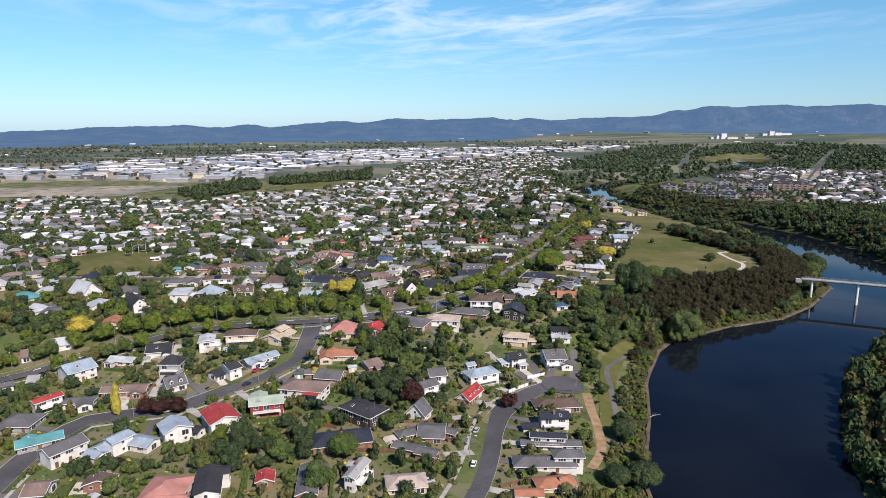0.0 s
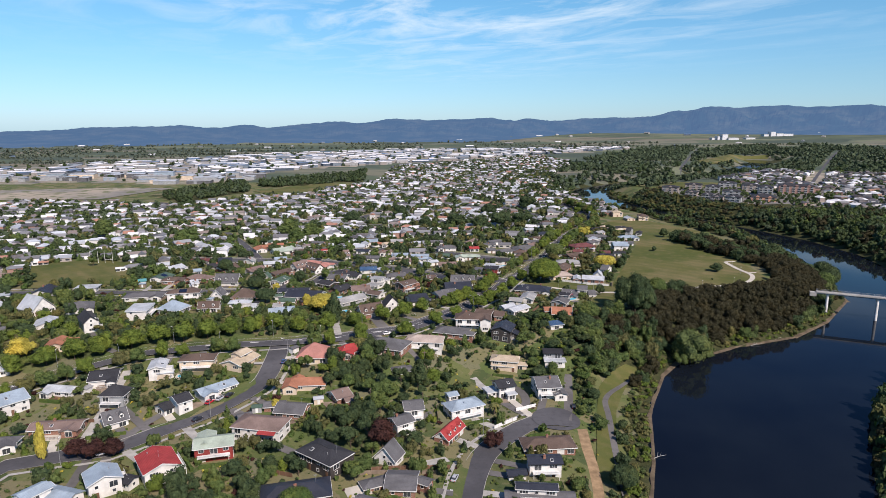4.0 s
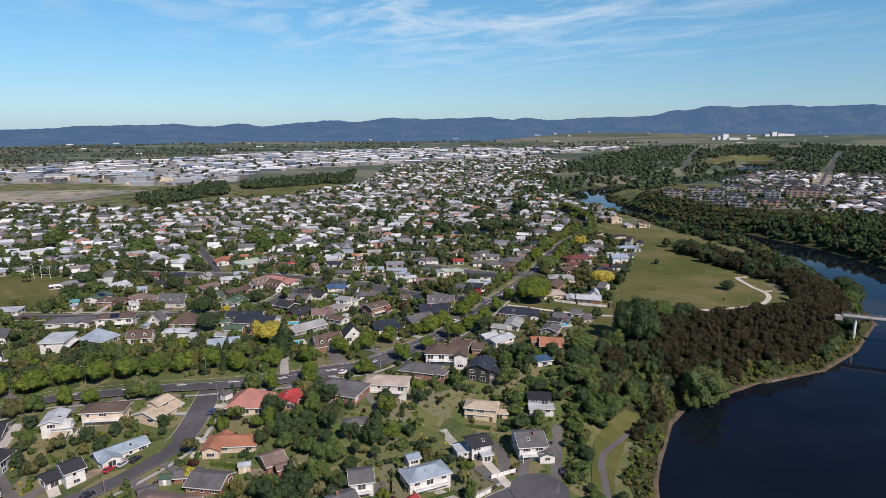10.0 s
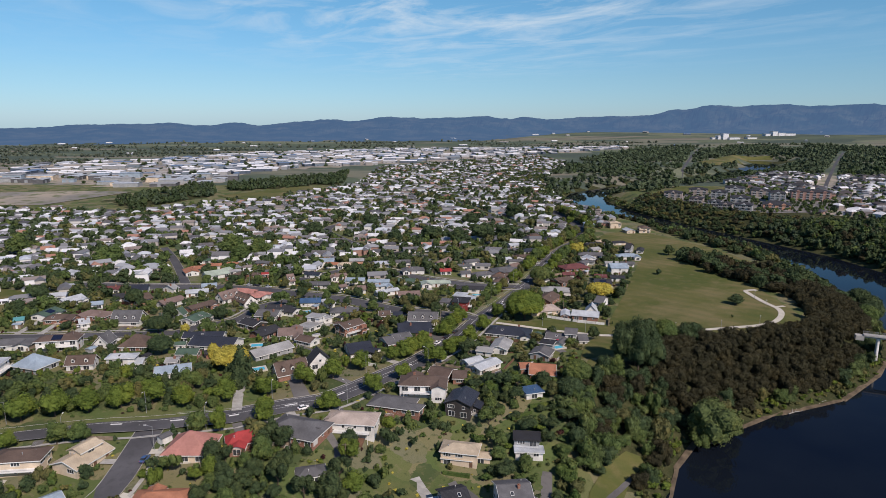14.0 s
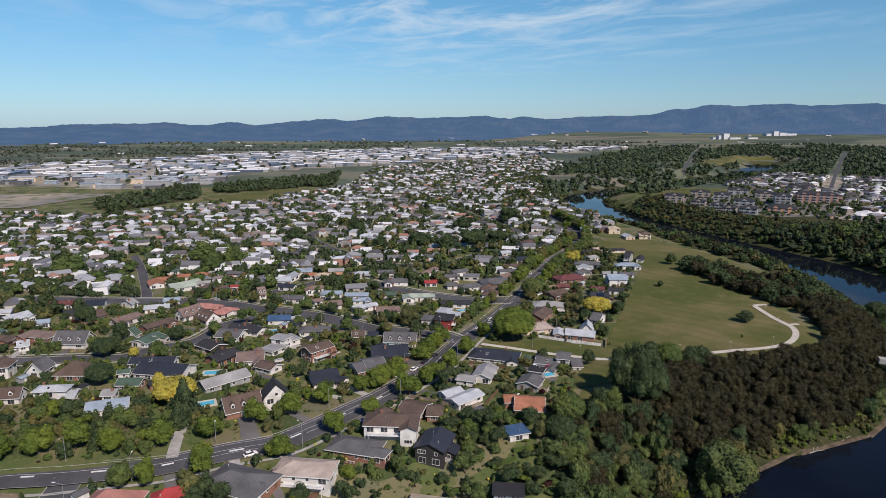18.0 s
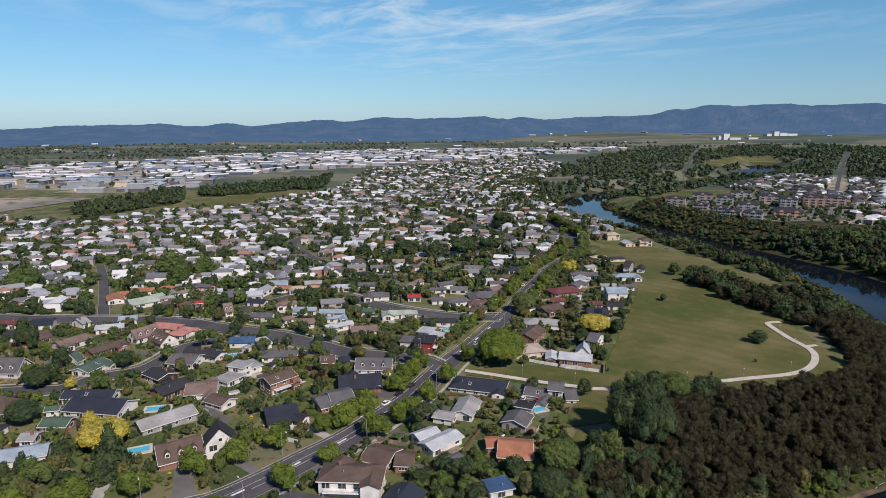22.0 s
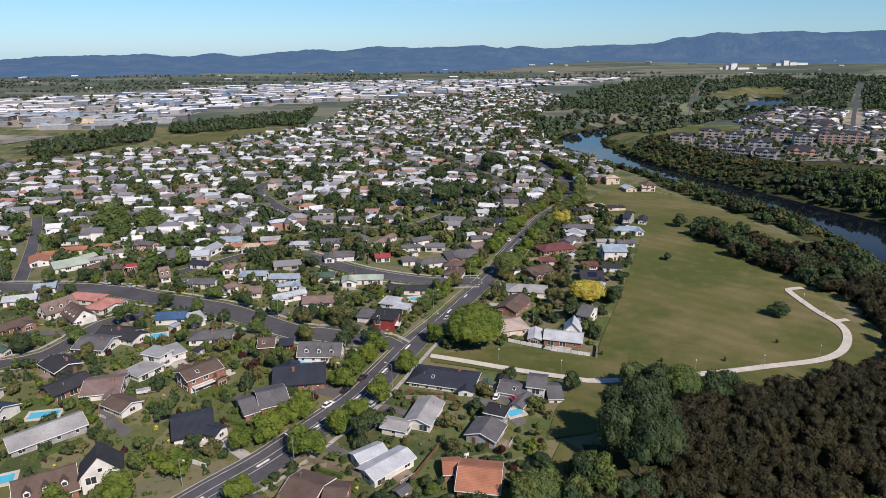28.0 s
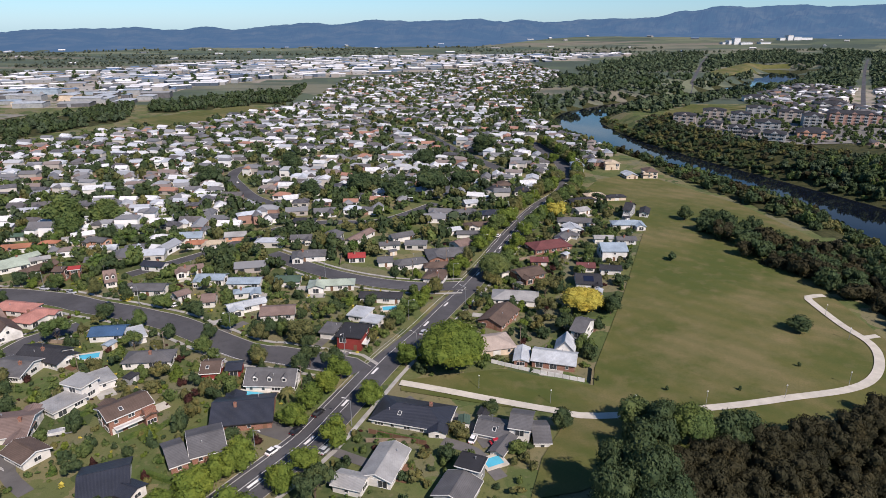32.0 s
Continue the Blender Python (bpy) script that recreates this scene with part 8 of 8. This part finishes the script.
# ---- suburb houses beyond the first streets ----
def proto_house(w, d, style):
    rm, gab, rise = roof_geometry(style, w, d, 2.75, 19 if style != "F" else 0)
    wm = Mesh().box(-w / 2 + 0.45, -d / 2 + 0.45, -2, w / 2 - 0.45, d / 2 - 0.45, 2.75)
    return wm.data("wall", SUB_WALL), rm.data("roof", SUB_ROOF), [q.data("gable", SUB_WALL) for q in gab]


PROTO = [(w, d, proto_house(w, d, s)) for w, d, s in ((15, 8.5, "G"), (18, 8, "G"), (13, 9, "H"), (16, 9.5, "H"), (14, 7.5, "G"), (19, 9, "H"), (12, 8, "G"))]


def suburb_spots():
    rs = random.Random(17)
    out = []
    for row in range(162):
        y = 330 + row * 10.9
        for col in range(113):
            x = -800 + col * 15.6 + (row % 2) * 6
            # streets swing round with the land
            bend = 0.35 * math.sin(y / 190 + x / 330)
            px, py = x + 40 * math.sin(y / 140) + rs.uniform(-2.5, 2.5), y + 0.12 * x + rs.uniform(-2, 2)
            if not inside(px, py, SUBURB) or (row % 4 == 3 and rs.random() < 0.75):
                continue
            if any(inside(px, py, p) for p in (HILL_GREEN, PARK_POLY, PINES, FAR_GREEN)) or river_gap(px, py) < 28:
                continue
            if any(math.hypot(px - a, py - b) < c * 0.85 + 7.5 for a, b, c in HOUSES) or any(seg_gap(px, py, pts) < half + 7.5 for pts, half in ROADS):
                continue
            if rs.random() < (0.34 if inside(px, py, GULLY) else 0.4 if px > 130 and 980 < py < 1300 else 0.16 if py > 1300 else 0.10):
                continue
            out.append((px, py, math.degrees(bend) + rs.choice((0, 0, 0, 90)) + 7 + rs.uniform(-5, 5)))
    out.sort(key=lambda s: s[1] + abs(s[0]) * 0.15)
    return out


spots = suburb_spots()
for i, (x, y, rot) in enumerate(spots[:58]):
    w, d, (wm_, rm_, gb_) = rnd.choice(PROTO)
    hs = thing("house", x, y, min(g(x + 4, y), g(x - 4, y)), rot, "single-storey suburban house with a low pitched roof", "house", "suburban houses further off")
    part("wall", wm_, hs)
    part("roof", rm_, hs)
    for q in gb_:
        part("gable", q, hs)
    ca, sa = math.cos(radians(rot)), math.sin(radians(rot))
    fs = -1 if ca > 0 else 1
    for u in (-0.26, 0.2):
        ob = part("window", WINDOWS[1], hs)
        ob.matrix_local = pose(u * w, fs * (d / 2 - 0.45), 0.9, 0, 0, 0 if fs < 0 else 180)


def block_arrays(items):
    """Low houses or sheds in one mesh: items are (x, y, w, d, rot, eaves, rise, hip)."""
    V, F, M = [], [], []
    for x, y, w, d, rot, he, rise, hip in items:
        c, s, z = math.cos(radians(rot)), math.sin(radians(rot)), g(x, y)
        T = lambda p: (x + p[0] * c - p[1] * s, y + p[0] * s + p[1] * c, z + p[2])
        X, Y, o = w / 2, d / 2, 0.4
        i = len(V)
        V += [T(p) for p in ((-X + o, -Y + o, -2), (X - o, -Y + o, -2), (X - o, Y - o, -2), (-X + o, Y - o, -2), (-X + o, -Y + o, he), (X - o, -Y + o, he), (X - o, Y - o, he), (-X + o, Y - o, he))]
        for a in range(4):
            b = (a + 1) % 4
            F += [(i + a, i + b, i + b + 4), (i + a, i + b + 4, i + a + 4)]
            M += [1, 1]
        for q in (-1, 1):
            for u in (-0.27, 0.22):
                i = len(V)
                e = q * (Y - o + 0.06)
                V += [T(p) for p in ((u * w - 1.3, e, 0.9), (u * w + 1.3, e, 0.9), (u * w + 1.3, e, 2.2), (u * w - 1.3, e, 2.2))]
                F += [(i, i + 1, i + 2), (i, i + 2, i + 3)]
                M += [2, 2]
        i = len(V)
        k = max(0.3, X - Y) if hip else X
        V += [T(p) for p in ((-X, -Y, he), (X, -Y, he), (X, Y, he), (-X, Y, he), (-k, 0, he + rise), (k, 0, he + rise))]
        F += [(i, i + 1, i + 5), (i, i + 5, i + 4), (i + 2, i + 3, i + 4), (i + 2, i + 4, i + 5), (i + 1, i + 2, i + 5), (i + 3, i, i + 4), (i, i + 3, i + 2), (i, i + 2, i + 1)]
        M += [0] * 8
    return V, F, M


def blocks(name, items, mats, label, cat):
    V, F, M = block_arrays(items)
    big_mesh(name, V, F, (*mats, GLASS), M, label, cat, "stuff")


def far_houses(places):
    """Main block, and for most houses a wing or a garage beside it."""
    rs, out = random.Random(61), []
    for x, y, rot in places:
        w, d, rot = rs.uniform(9.2, 14), rs.uniform(6.2, 8.0), rot + rs.gauss(0, 9)
        he = 5.2 if rs.random() < 0.14 else rs.uniform(2.5, 3.1)
        out.append((x, y, w, d, rot, he, rs.uniform(1.3, 2.3), rs.random() < 0.4))
        c, s, q = math.cos(radians(rot)), math.sin(radians(rot)), rs.choice((-1, 1))
        k = rs.random()
        if k < 0.5:
            u, v = q * (w / 2 - 3.2), rs.choice((-1, -1, 1)) * d * 0.42
            out.append((x + u * c - v * s, y + u * s + v * c, rs.uniform(7, 9), rs.uniform(5.4, 6.6), rot + 90, he - 0.15, 1.5, rs.random() < 0.3))
        elif k < 0.72:
            u, v = q * (w / 2 + 2.4), rs.uniform(-6.5, 6.5)
            out.append((x + u * c - v * s, y + u * s + v * c, rs.uniform(5.5, 7), rs.uniform(3.6, 5), rot + rs.choice((0, 90)), 2.3, 0.9, False))
    return out


blocks("far_suburb", far_houses(spots[58:]), (FAR_ROOF, FAR_WALL), "hundreds of distant suburban houses with white, grey and red roofs", "houses")
# estate of newer dark-roofed houses across the river
est = []
for x, y, r, h in scatter(ESTATE, 17.5, 5, 7, (1, 1.1), lambda x, y: river_gap(x, y) > 30 and seg_gap(x, y, EAST_ROAD) > 16 and not inside(x, y, APTS) and not inside(x, y, EAST_GREEN), 21):
    est.append((x, y, rnd.uniform(10, 16), rnd.uniform(8, 12), rnd.choice((20, 110, 25, 62, -18)) + rnd.gauss(0, 8), rnd.choice((2.8, 2.8, 5.2)), rnd.uniform(1.6, 2.5), rnd.random() < 0.7))
blocks("housing_estate", est, (ESTATE_ROOF, ESTATE_WALL), "dense new estate of dark-roofed houses", "houses")


BRICKISH = painted("apartment_brick", (0.34, 0.21, 0.17), 0.85)
MOCHA = painted("apartment_render", (0.30, 0.26, 0.23), 0.85)
COURT = asphalt_mat("apartment_court", (0.16, 0.155, 0.14))
# paved ground between the apartment blocks
tagged(new("apartment_court", sheet(Mesh(), APTS, 0.5, 12.0).data("apartment_court", COURT)), "paved and bare ground between apartment buildings", "yard", kind="structure")


# apartment blocks by the river
def apartments(x, y, w, d, rot, floors, col, lab):
    ap = thing("apartment_building", x, y, g(x, y), rot, lab, "apartment building", "apartment buildings by the river")
    he = floors * 3.1
    part("wall", Mesh().box(-w / 2, -d / 2, -2, w / 2, d / 2, he), ap, "", (col,))
    part("roof", roof_geometry("H", w + 1.4, d + 1.4, he, 16)[0], ap, "dark low roof", (ROOF["d"],))
    n = max(3, int(w / 7))
    for f in range(floors):
        for k in range(n):
            ob = part("window", WINDOWS[3], ap)
            ob.matrix_local = pose(-w / 2 + w * (k + 0.5) / n, -d / 2, f * 3.1 + 0.5, 0, 0, 0) @ Matrix.Diagonal((1.5, 1, 1, 1))
        if f:
            for k in range(n):
                bx = -w / 2 + w * (k + 0.5) / n
                part("balcony", Mesh().box(bx - 1.9, -d / 2 - 1.3, f * 3.1 - 0.1, bx + 1.9, -d / 2, f * 3.1 + 0.1).box(bx - 1.9, -d / 2 - 1.3, f * 3.1 + 0.1, bx + 1.9, -d / 2 - 1.22, f * 3.1 + 1.0), ap, "", (WALL["y"],))
    for k in range(max(1, int(w / 14))):
        gx_ = -w / 2 + w * (k + 0.5) / max(1, int(w / 14))
        part("gable", Mesh().solid([(gx_ - 3, -d / 2 - 0.9, he), (gx_ + 3, -d / 2 - 0.9, he), (gx_, -d / 2 - 0.9, he + 1.9)], [(gx_ - 3, -d / 2 + 3, he), (gx_ + 3, -d / 2 + 3, he), (gx_, -d / 2 + 3, he + 1.9)]), ap, "", (col,))


for x, y, w, d, rot, fl, c, lab in (
        (349, 982, 30, 14, -25, 3, MOCHA, "three-storey brown apartment building with dark roof"), (399, 1022, 32, 13, -20, 3, MOCHA, "long brown three-storey apartment building"), (417, 993, 26, 15, -25, 3, WALL["y"], "grey three-storey apartment building"),
        (463, 1047, 34, 14, -20, 3, WALL["y"], "grey three-storey apartment building"), (482, 1009, 32, 16, -20, 3, MOCHA, "brown three-storey apartment building"), (415, 926, 30, 16, -25, 3, WALL["y"], "grey three-storey apartment building"),
        (366, 943, 21, 14, -30, 2, MOCHA, "brown two-storey apartment building"), (377, 913, 18, 16, -30, 2, WALL["y"], "grey two-storey apartment building"), (378, 884, 19, 16, -30, 2, MOCHA, "brown two-storey apartment building"), (387, 856, 24, 16, -30, 3, WALL["y"], "grey three-storey apartment building"),
        (476, 952, 24, 20, -22, 4, WALL["y"], "four-storey grey corner building"), (528, 966, 60, 17, -22, 4, BRICKISH, "long four-storey red-brick apartment building"), (440, 884, 38, 24, -25, 2, WALL["o"], "low apartment building with an orange wall"),
        (590, 1112, 50, 16, -20, 2, WALL["y"], "long low grey building"), (525, 1186, 40, 20, -15, 2, WALL["w"], "large white two-storey villa with dark roof")):
    apartments(x, y, w * 0.78, d * 1.1, rot, fl, c, lab)


# industry: nearest sheds as things, the rest in one mass
def shed(x, y, w, d, rot, h):
    sh = thing("warehouse", x, y, g(x, y), rot, "large white steel warehouse with a low roof", "warehouse", "warehouses")
    part("wall", Mesh().box(-w / 2, -d / 2, -1, w / 2, d / 2, h), sh, "", (rnd.choice((WALL["c"], WALL["y"], WALL["y"], ROOF["l"], ROOF["g"])),))
    part("roof", roof_geometry("G", w + 1, d + 1, h, 5)[0], sh, "", (rnd.choice((ROOF["w"], ROOF["w"], ROOF["l"], ROOF["y"])),))
    part("roller_door", Mesh().box(-w * 0.2, -d / 2 - 0.15, 0, -w * 0.2 + 5, -d / 2, 4.6), sh, "", (STEEL_GREY,))


ind = scatter(INDUSTRY, 37, 9, 25, (0.9, 1.6), lambda x, y: noise.noise(Vector((x / 120, y / 120, 9))) > -0.3, 31)
ind.sort(key=lambda s: s[1])
for x, y, r, h in ind[:60]:
    shed(x, y, r * 1.7, r * 1.1, rnd.choice((8, 12, 98)), rnd.uniform(4.5, 8))
blocks("industrial_area", [(x, y, r * rnd.uniform(1.4, 2.6), r * rnd.uniform(0.9, 1.3), rnd.choice((8, 12, 98, 40)), rnd.uniform(3.5, 7), 1.2, False) for x, y, r, h in ind[60:]], (SHED_ROOF, SHED_WALL), "white roofs of a large industrial area", "warehouses")
wood("shed_trees", scatter(INDUSTRY, 58, 4, 8, (1.2, 1.8), None, 32), "d", "scattered trees among the warehouses", 1)

# dairy works far off: tall pale blocks
WALL["far"] = painted("factory_wall", (0.60, 0.61, 0.62), 0.8)
for x, y, w, d, h in ((1430, 3300, 26, 30, 25), (1408, 3310, 22, 30, 16), (1470, 3290, 50, 30, 8), (1560, 3300, 44, 30, 6), (1385, 3320, 22, 26, 8)):
    fc = thing("factory", x * 0.92, y * 0.92, g(x * 0.92, y * 0.92), 5, "distant tall white factory block", "factory", "distant factory")
    part("wall", Mesh().box(-w / 2, -d / 2, -2, w / 2, d / 2, h), fc, "", (WALL["far"],))
    part("roof", Mesh().box(-w / 2 - 1, -d / 2 - 1, h, w / 2 + 1, d / 2 + 1, h + 1), fc, "", (ROOF["w"],))
for x, y, w, d, h in ((1765, 3480, 24, 30, 20), (1800, 3480, 34, 30, 12), (1850, 3490, 50, 30, 8), (1730, 3485, 24, 30, 9)):
    fc = thing("factory", x * 0.92, y * 0.92, g(x * 0.92, y * 0.92), 5, "distant pale factory building", "factory", "distant factory")
    part("wall", Mesh().box(-w / 2, -d / 2, -2, w / 2, d / 2, h), fc, "", (WALL["far"],))
    part("roof", Mesh().box(-w / 2 - 1, -d / 2 - 1, h, w / 2 + 1, d / 2 + 1, h + 1), fc, "", (ROOF["l"],))

# trees of the suburb, estate edges and plain
free = lambda x, y: not any(inside(x, y, p) for p in (HILL_GREEN, PARK_POLY, FAR_GREEN)) and river_gap(x, y) > 6
grid = {}
for s in spots:
    grid.setdefault((int(s[0] // 30), int(s[1] // 30)), []).append(s)


def off_houses(x, y):
    if not free(x, y) or any(seg_gap(x, y, pts) < half + 3 for pts, half in ROADS):
        return False
    i, j = int(x // 30), int(y // 30)
    if any(math.hypot(x - s[0], y - s[1]) < 6.5 for a in (-1, 0, 1) for b in (-1, 0, 1) for s in grid.get((i + a, j + b), ())):
        return False
    return not any(math.hypot(x - a, y - b) < c + 2 for a, b, c in HOUSES)


for tx, ty, tr in ((-130, 592, 13), (-112, 600, 10), (-120, 578, 9), (20, 668, 11), (44, 655, 10), (66, 668, 12), (88, 676, 10), (-10, 655, 9), (-210, 560, 11), (-300, 600, 12), (-90, 700, 10), (110, 800, 12), (60, 760, 10), (-40, 740, 10)):
    tree(tx, ty, tr, tr * 1.4, "d" if tx > -100 else "m", "round", "very large round tree above the suburban roofs")
wood("gully_wood", scatter(GULLY, 6.6, 2.6, 5.6, (1.2, 1.9), lambda x, y: off_houses(x, y) and noise.noise(Vector((x / 18, y / 18, 11))) > -0.12, 8), "ddmdmo", "dense green trees filling a gully in the suburb", 1)
wood("suburb_trees", scatter(SUBURB, 5.5, 1.9, 5.0, (1.2, 1.9), lambda x, y: y < 590 and off_houses(x, y), 41), "mmdddodhd", "garden trees between the suburban houses", 1)
wood("suburb_trees", scatter(SUBURB, 6.5, 2.0, 5.2, (1.2, 1.9), lambda x, y: y >= 590 and off_houses(x, y), 42), "dddxdom", "garden trees between the distant houses", 2)
wood("green_edge_trees", scatter([(-305, 496), (-215, 494), (-200, 540), (-310, 545)], 6.2, 2.8, 5.0, (1.2, 1.8), off_houses, 63), "ddmdo", "dark trees behind the hill green", 1)
for x, y in ((-241.9, 475.0), (-231.7, 475.4)):
    gp = thing("goal_posts", x, y, g(x, y), 0, "tall white goal posts standing on the green", "goal posts", "goal posts")
    for k in (-2.8, 2.8):
        part("post", Mesh().tube((k, 0, -0.3), (k, 0, 9.5), 0.13, 0.09, 8), gp, "", (WHITE,))
    part("crossbar", Mesh().tube((-2.8, 0, 3.1), (2.8, 0, 3.1), 0.1, 0.1, 8), gp, "", (WHITE,))
APT_SPOTS = [(o.location.x, o.location.y) for o in bpy.data.objects if o.name.startswith("apartment_building")]
wood("court_trees", scatter(APTS, 9.5, 1.8, 4.0, (1.2, 1.8), lambda x, y: all(math.hypot(x - a, y - b) > 15 for a, b in APT_SPOTS), 62), "dmd", "young trees between the apartment buildings", 1)
wood("estate_trees", scatter([(420, 860), (560, 700), (700, 640), (900, 900), (950, 1300), (700, 1450), (520, 1240)], 12.5, 2.2, 5.2, (1.2, 1.8), lambda x, y: river_gap(x, y) > 10 and not inside(x, y, APTS) and seg_gap(x, y, EAST_ROAD) > 14 and noise.noise(Vector((x / 45, y / 45, 7))) > -0.2, 43), "ddmx", "young trees in the new estate", 2)
wood("east_wood", scatter(NEAR_EAST, 8.6, 4, 7, (1.2, 1.7), lambda x, y: not inside(x, y, EAST_FAR), 44), "xdkx", "woodland east of the river", 2)
RIV_N = [(280, 1030), (330, 1040), (440, 1160), (540, 1240), (700, 1430), (900, 1300), (1400, 1500), (1700, 2300), (1500, 2700), (900, 2600), (780, 2480), (610, 2200), (350, 1704), (225, 1310), (205, 1200), (190, 1080)]
wood("north_wood", scatter(RIV_N, 16, 5, 10, (1.1, 1.6), lambda x, y: y < 1550 and river_gap(x, y) > 3 and not inside(x, y, EAST_GREEN) and not inside(x, y, EAST_FIELD) and seg_gap(x, y, EAST_ROAD) > 13 and seg_gap(x, y, EAST_ROAD_B) > 8 and noise.noise(Vector((x / 160, y / 160, 5))) > -0.22, 45), "xxxd", "woods along the river and round the fields", 2)
wood("north_wood", scatter(RIV_N, 16, 5, 10, (1.1, 1.6), lambda x, y: y >= 1550 and river_gap(x, y) > 3 and not inside(x, y, EAST_GREEN) and not inside(x, y, EAST_FIELD) and seg_gap(x, y, EAST_ROAD) > 13 and seg_gap(x, y, EAST_ROAD_B) > 8 and noise.noise(Vector((x / 160, y / 160, 5))) > -0.22, 45), "xxx", "woods along the river and round the fields", 4)
PLAIN = [(-2800, 1300), (-1100, 1450), (-750, 1760), (-540, 2150), (-180, 2430), (480, 2560), (1500, 2700), (2600, 2400), (3300, 3000), (2400, 3700), (0, 3850), (-2400, 3500)]
def hedgerows(seed):
    """Shelter belts along the field edges of the plain."""
    rs, out = random.Random(seed), []
    for k in range(150):
        x, y = rs.uniform(-2600, 2900), rs.uniform(1350, 3650)
        a, n = rs.choice((-0.12, -0.05, 0.06, 1.5)) + rs.uniform(-0.06, 0.06), rs.randrange(6, 30)
        for i in range(n):
            px, py = x + math.cos(a) * i * 12, y + math.sin(a) * i * 12
            if inside(px, py, PLAIN) and math.hypot(px, py) < 3050 and rs.random() < 0.88:
                r = rs.uniform(4.5, 8)
                out.append((px, py, r, r * rs.uniform(1.0, 1.5)))
    return out


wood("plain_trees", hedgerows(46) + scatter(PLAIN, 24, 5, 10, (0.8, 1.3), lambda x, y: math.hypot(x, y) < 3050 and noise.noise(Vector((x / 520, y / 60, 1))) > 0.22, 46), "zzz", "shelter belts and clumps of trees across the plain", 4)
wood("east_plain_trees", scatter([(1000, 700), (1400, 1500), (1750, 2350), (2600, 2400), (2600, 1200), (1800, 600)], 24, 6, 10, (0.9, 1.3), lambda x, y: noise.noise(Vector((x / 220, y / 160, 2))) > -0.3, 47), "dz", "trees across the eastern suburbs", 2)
blocks("plain_farms", [(x, y, rnd.uniform(15, 40), rnd.uniform(9, 14), rnd.uniform(0, 180), 4, 2, False) for x, y, r, h in scatter(PLAIN, 330, 5, 9, (1, 1), None, 48)], (SHED_ROOF, SHED_WALL), "scattered farm buildings across the plain", "farm buildings")
blocks("east_houses", [(x, y, rnd.uniform(12, 18), rnd.uniform(9, 12), rnd.uniform(0, 180), 3, 2, True) for x, y, r, h in scatter([(860, 950), (950, 1350), (1300, 1700), (1700, 1700), (1500, 1000)], 30, 5, 9, (1, 1), None, 49)], (ESTATE_ROOF, ESTATE_WALL), "dark-roofed houses of the eastern suburbs", "houses")


# palms in the gardens
def frond_data():
    m = Mesh()
    r = random.Random(3)
    for k in range(34):
        a, up = k * 2.4, r.uniform(-0.25, 1.0)
        c, s = math.cos(a), math.sin(a)
        P = [(0.55 * t * math.cos(up) * 5.2, 5.2 * (t * math.sin(up) * 0.55 - 0.42 * t * t)) for t in (0, 0.25, 0.5, 0.75, 1.0)]
        for (r0, z0), (r1, z1) in zip(P, P[1:]):
            w0, w1 = 0.16 + 0.10 * r0, 0.20 if r1 < 2.4 else 0.06
            for q in (-1, 1):
                m.face([(r0 * c, r0 * s, z0), (r1 * c, r1 * s, z1), (r1 * c - q * s * w1 * 1.6, r1 * s + q * c * w1 * 1.6, z1 - 0.22), (r0 * c - q * s * w0 * 1.6, r0 * s + q * c * w0 * 1.6, z0 - 0.22)])
    return m.data("crown", LEAF["o"])


PALM_TOP, PALM_STEM = frond_data(), Mesh().tube((0, 0, -0.4), (0.1, 0.05, 3), 0.34, 0.26, 9).tube((0.1, 0.05, 3), (0.05, 0.1, 6), 0.26, 0.22, 9).data("trunk", BARK)
for x, y, k in ((-29.2, 306.5, 1.25), (28.9, 268.5, 0.9), (38.4, 180.0, 0.9), (27.4, 423.2, 0.9), (97.1, 515.7, 0.8)):
    pm = thing("palm", x, y, g(x, y), x * 3, "garden palm with a spreading crown of fronds", "palm", "palms")
    ob = part("trunk", PALM_STEM, pm)
    ob.scale = (k, k, k * 0.8)
    ob = part("crown", PALM_TOP, pm)
    ob.location, ob.scale = (0, 0, 6 * k * 0.8), (k, k, k)
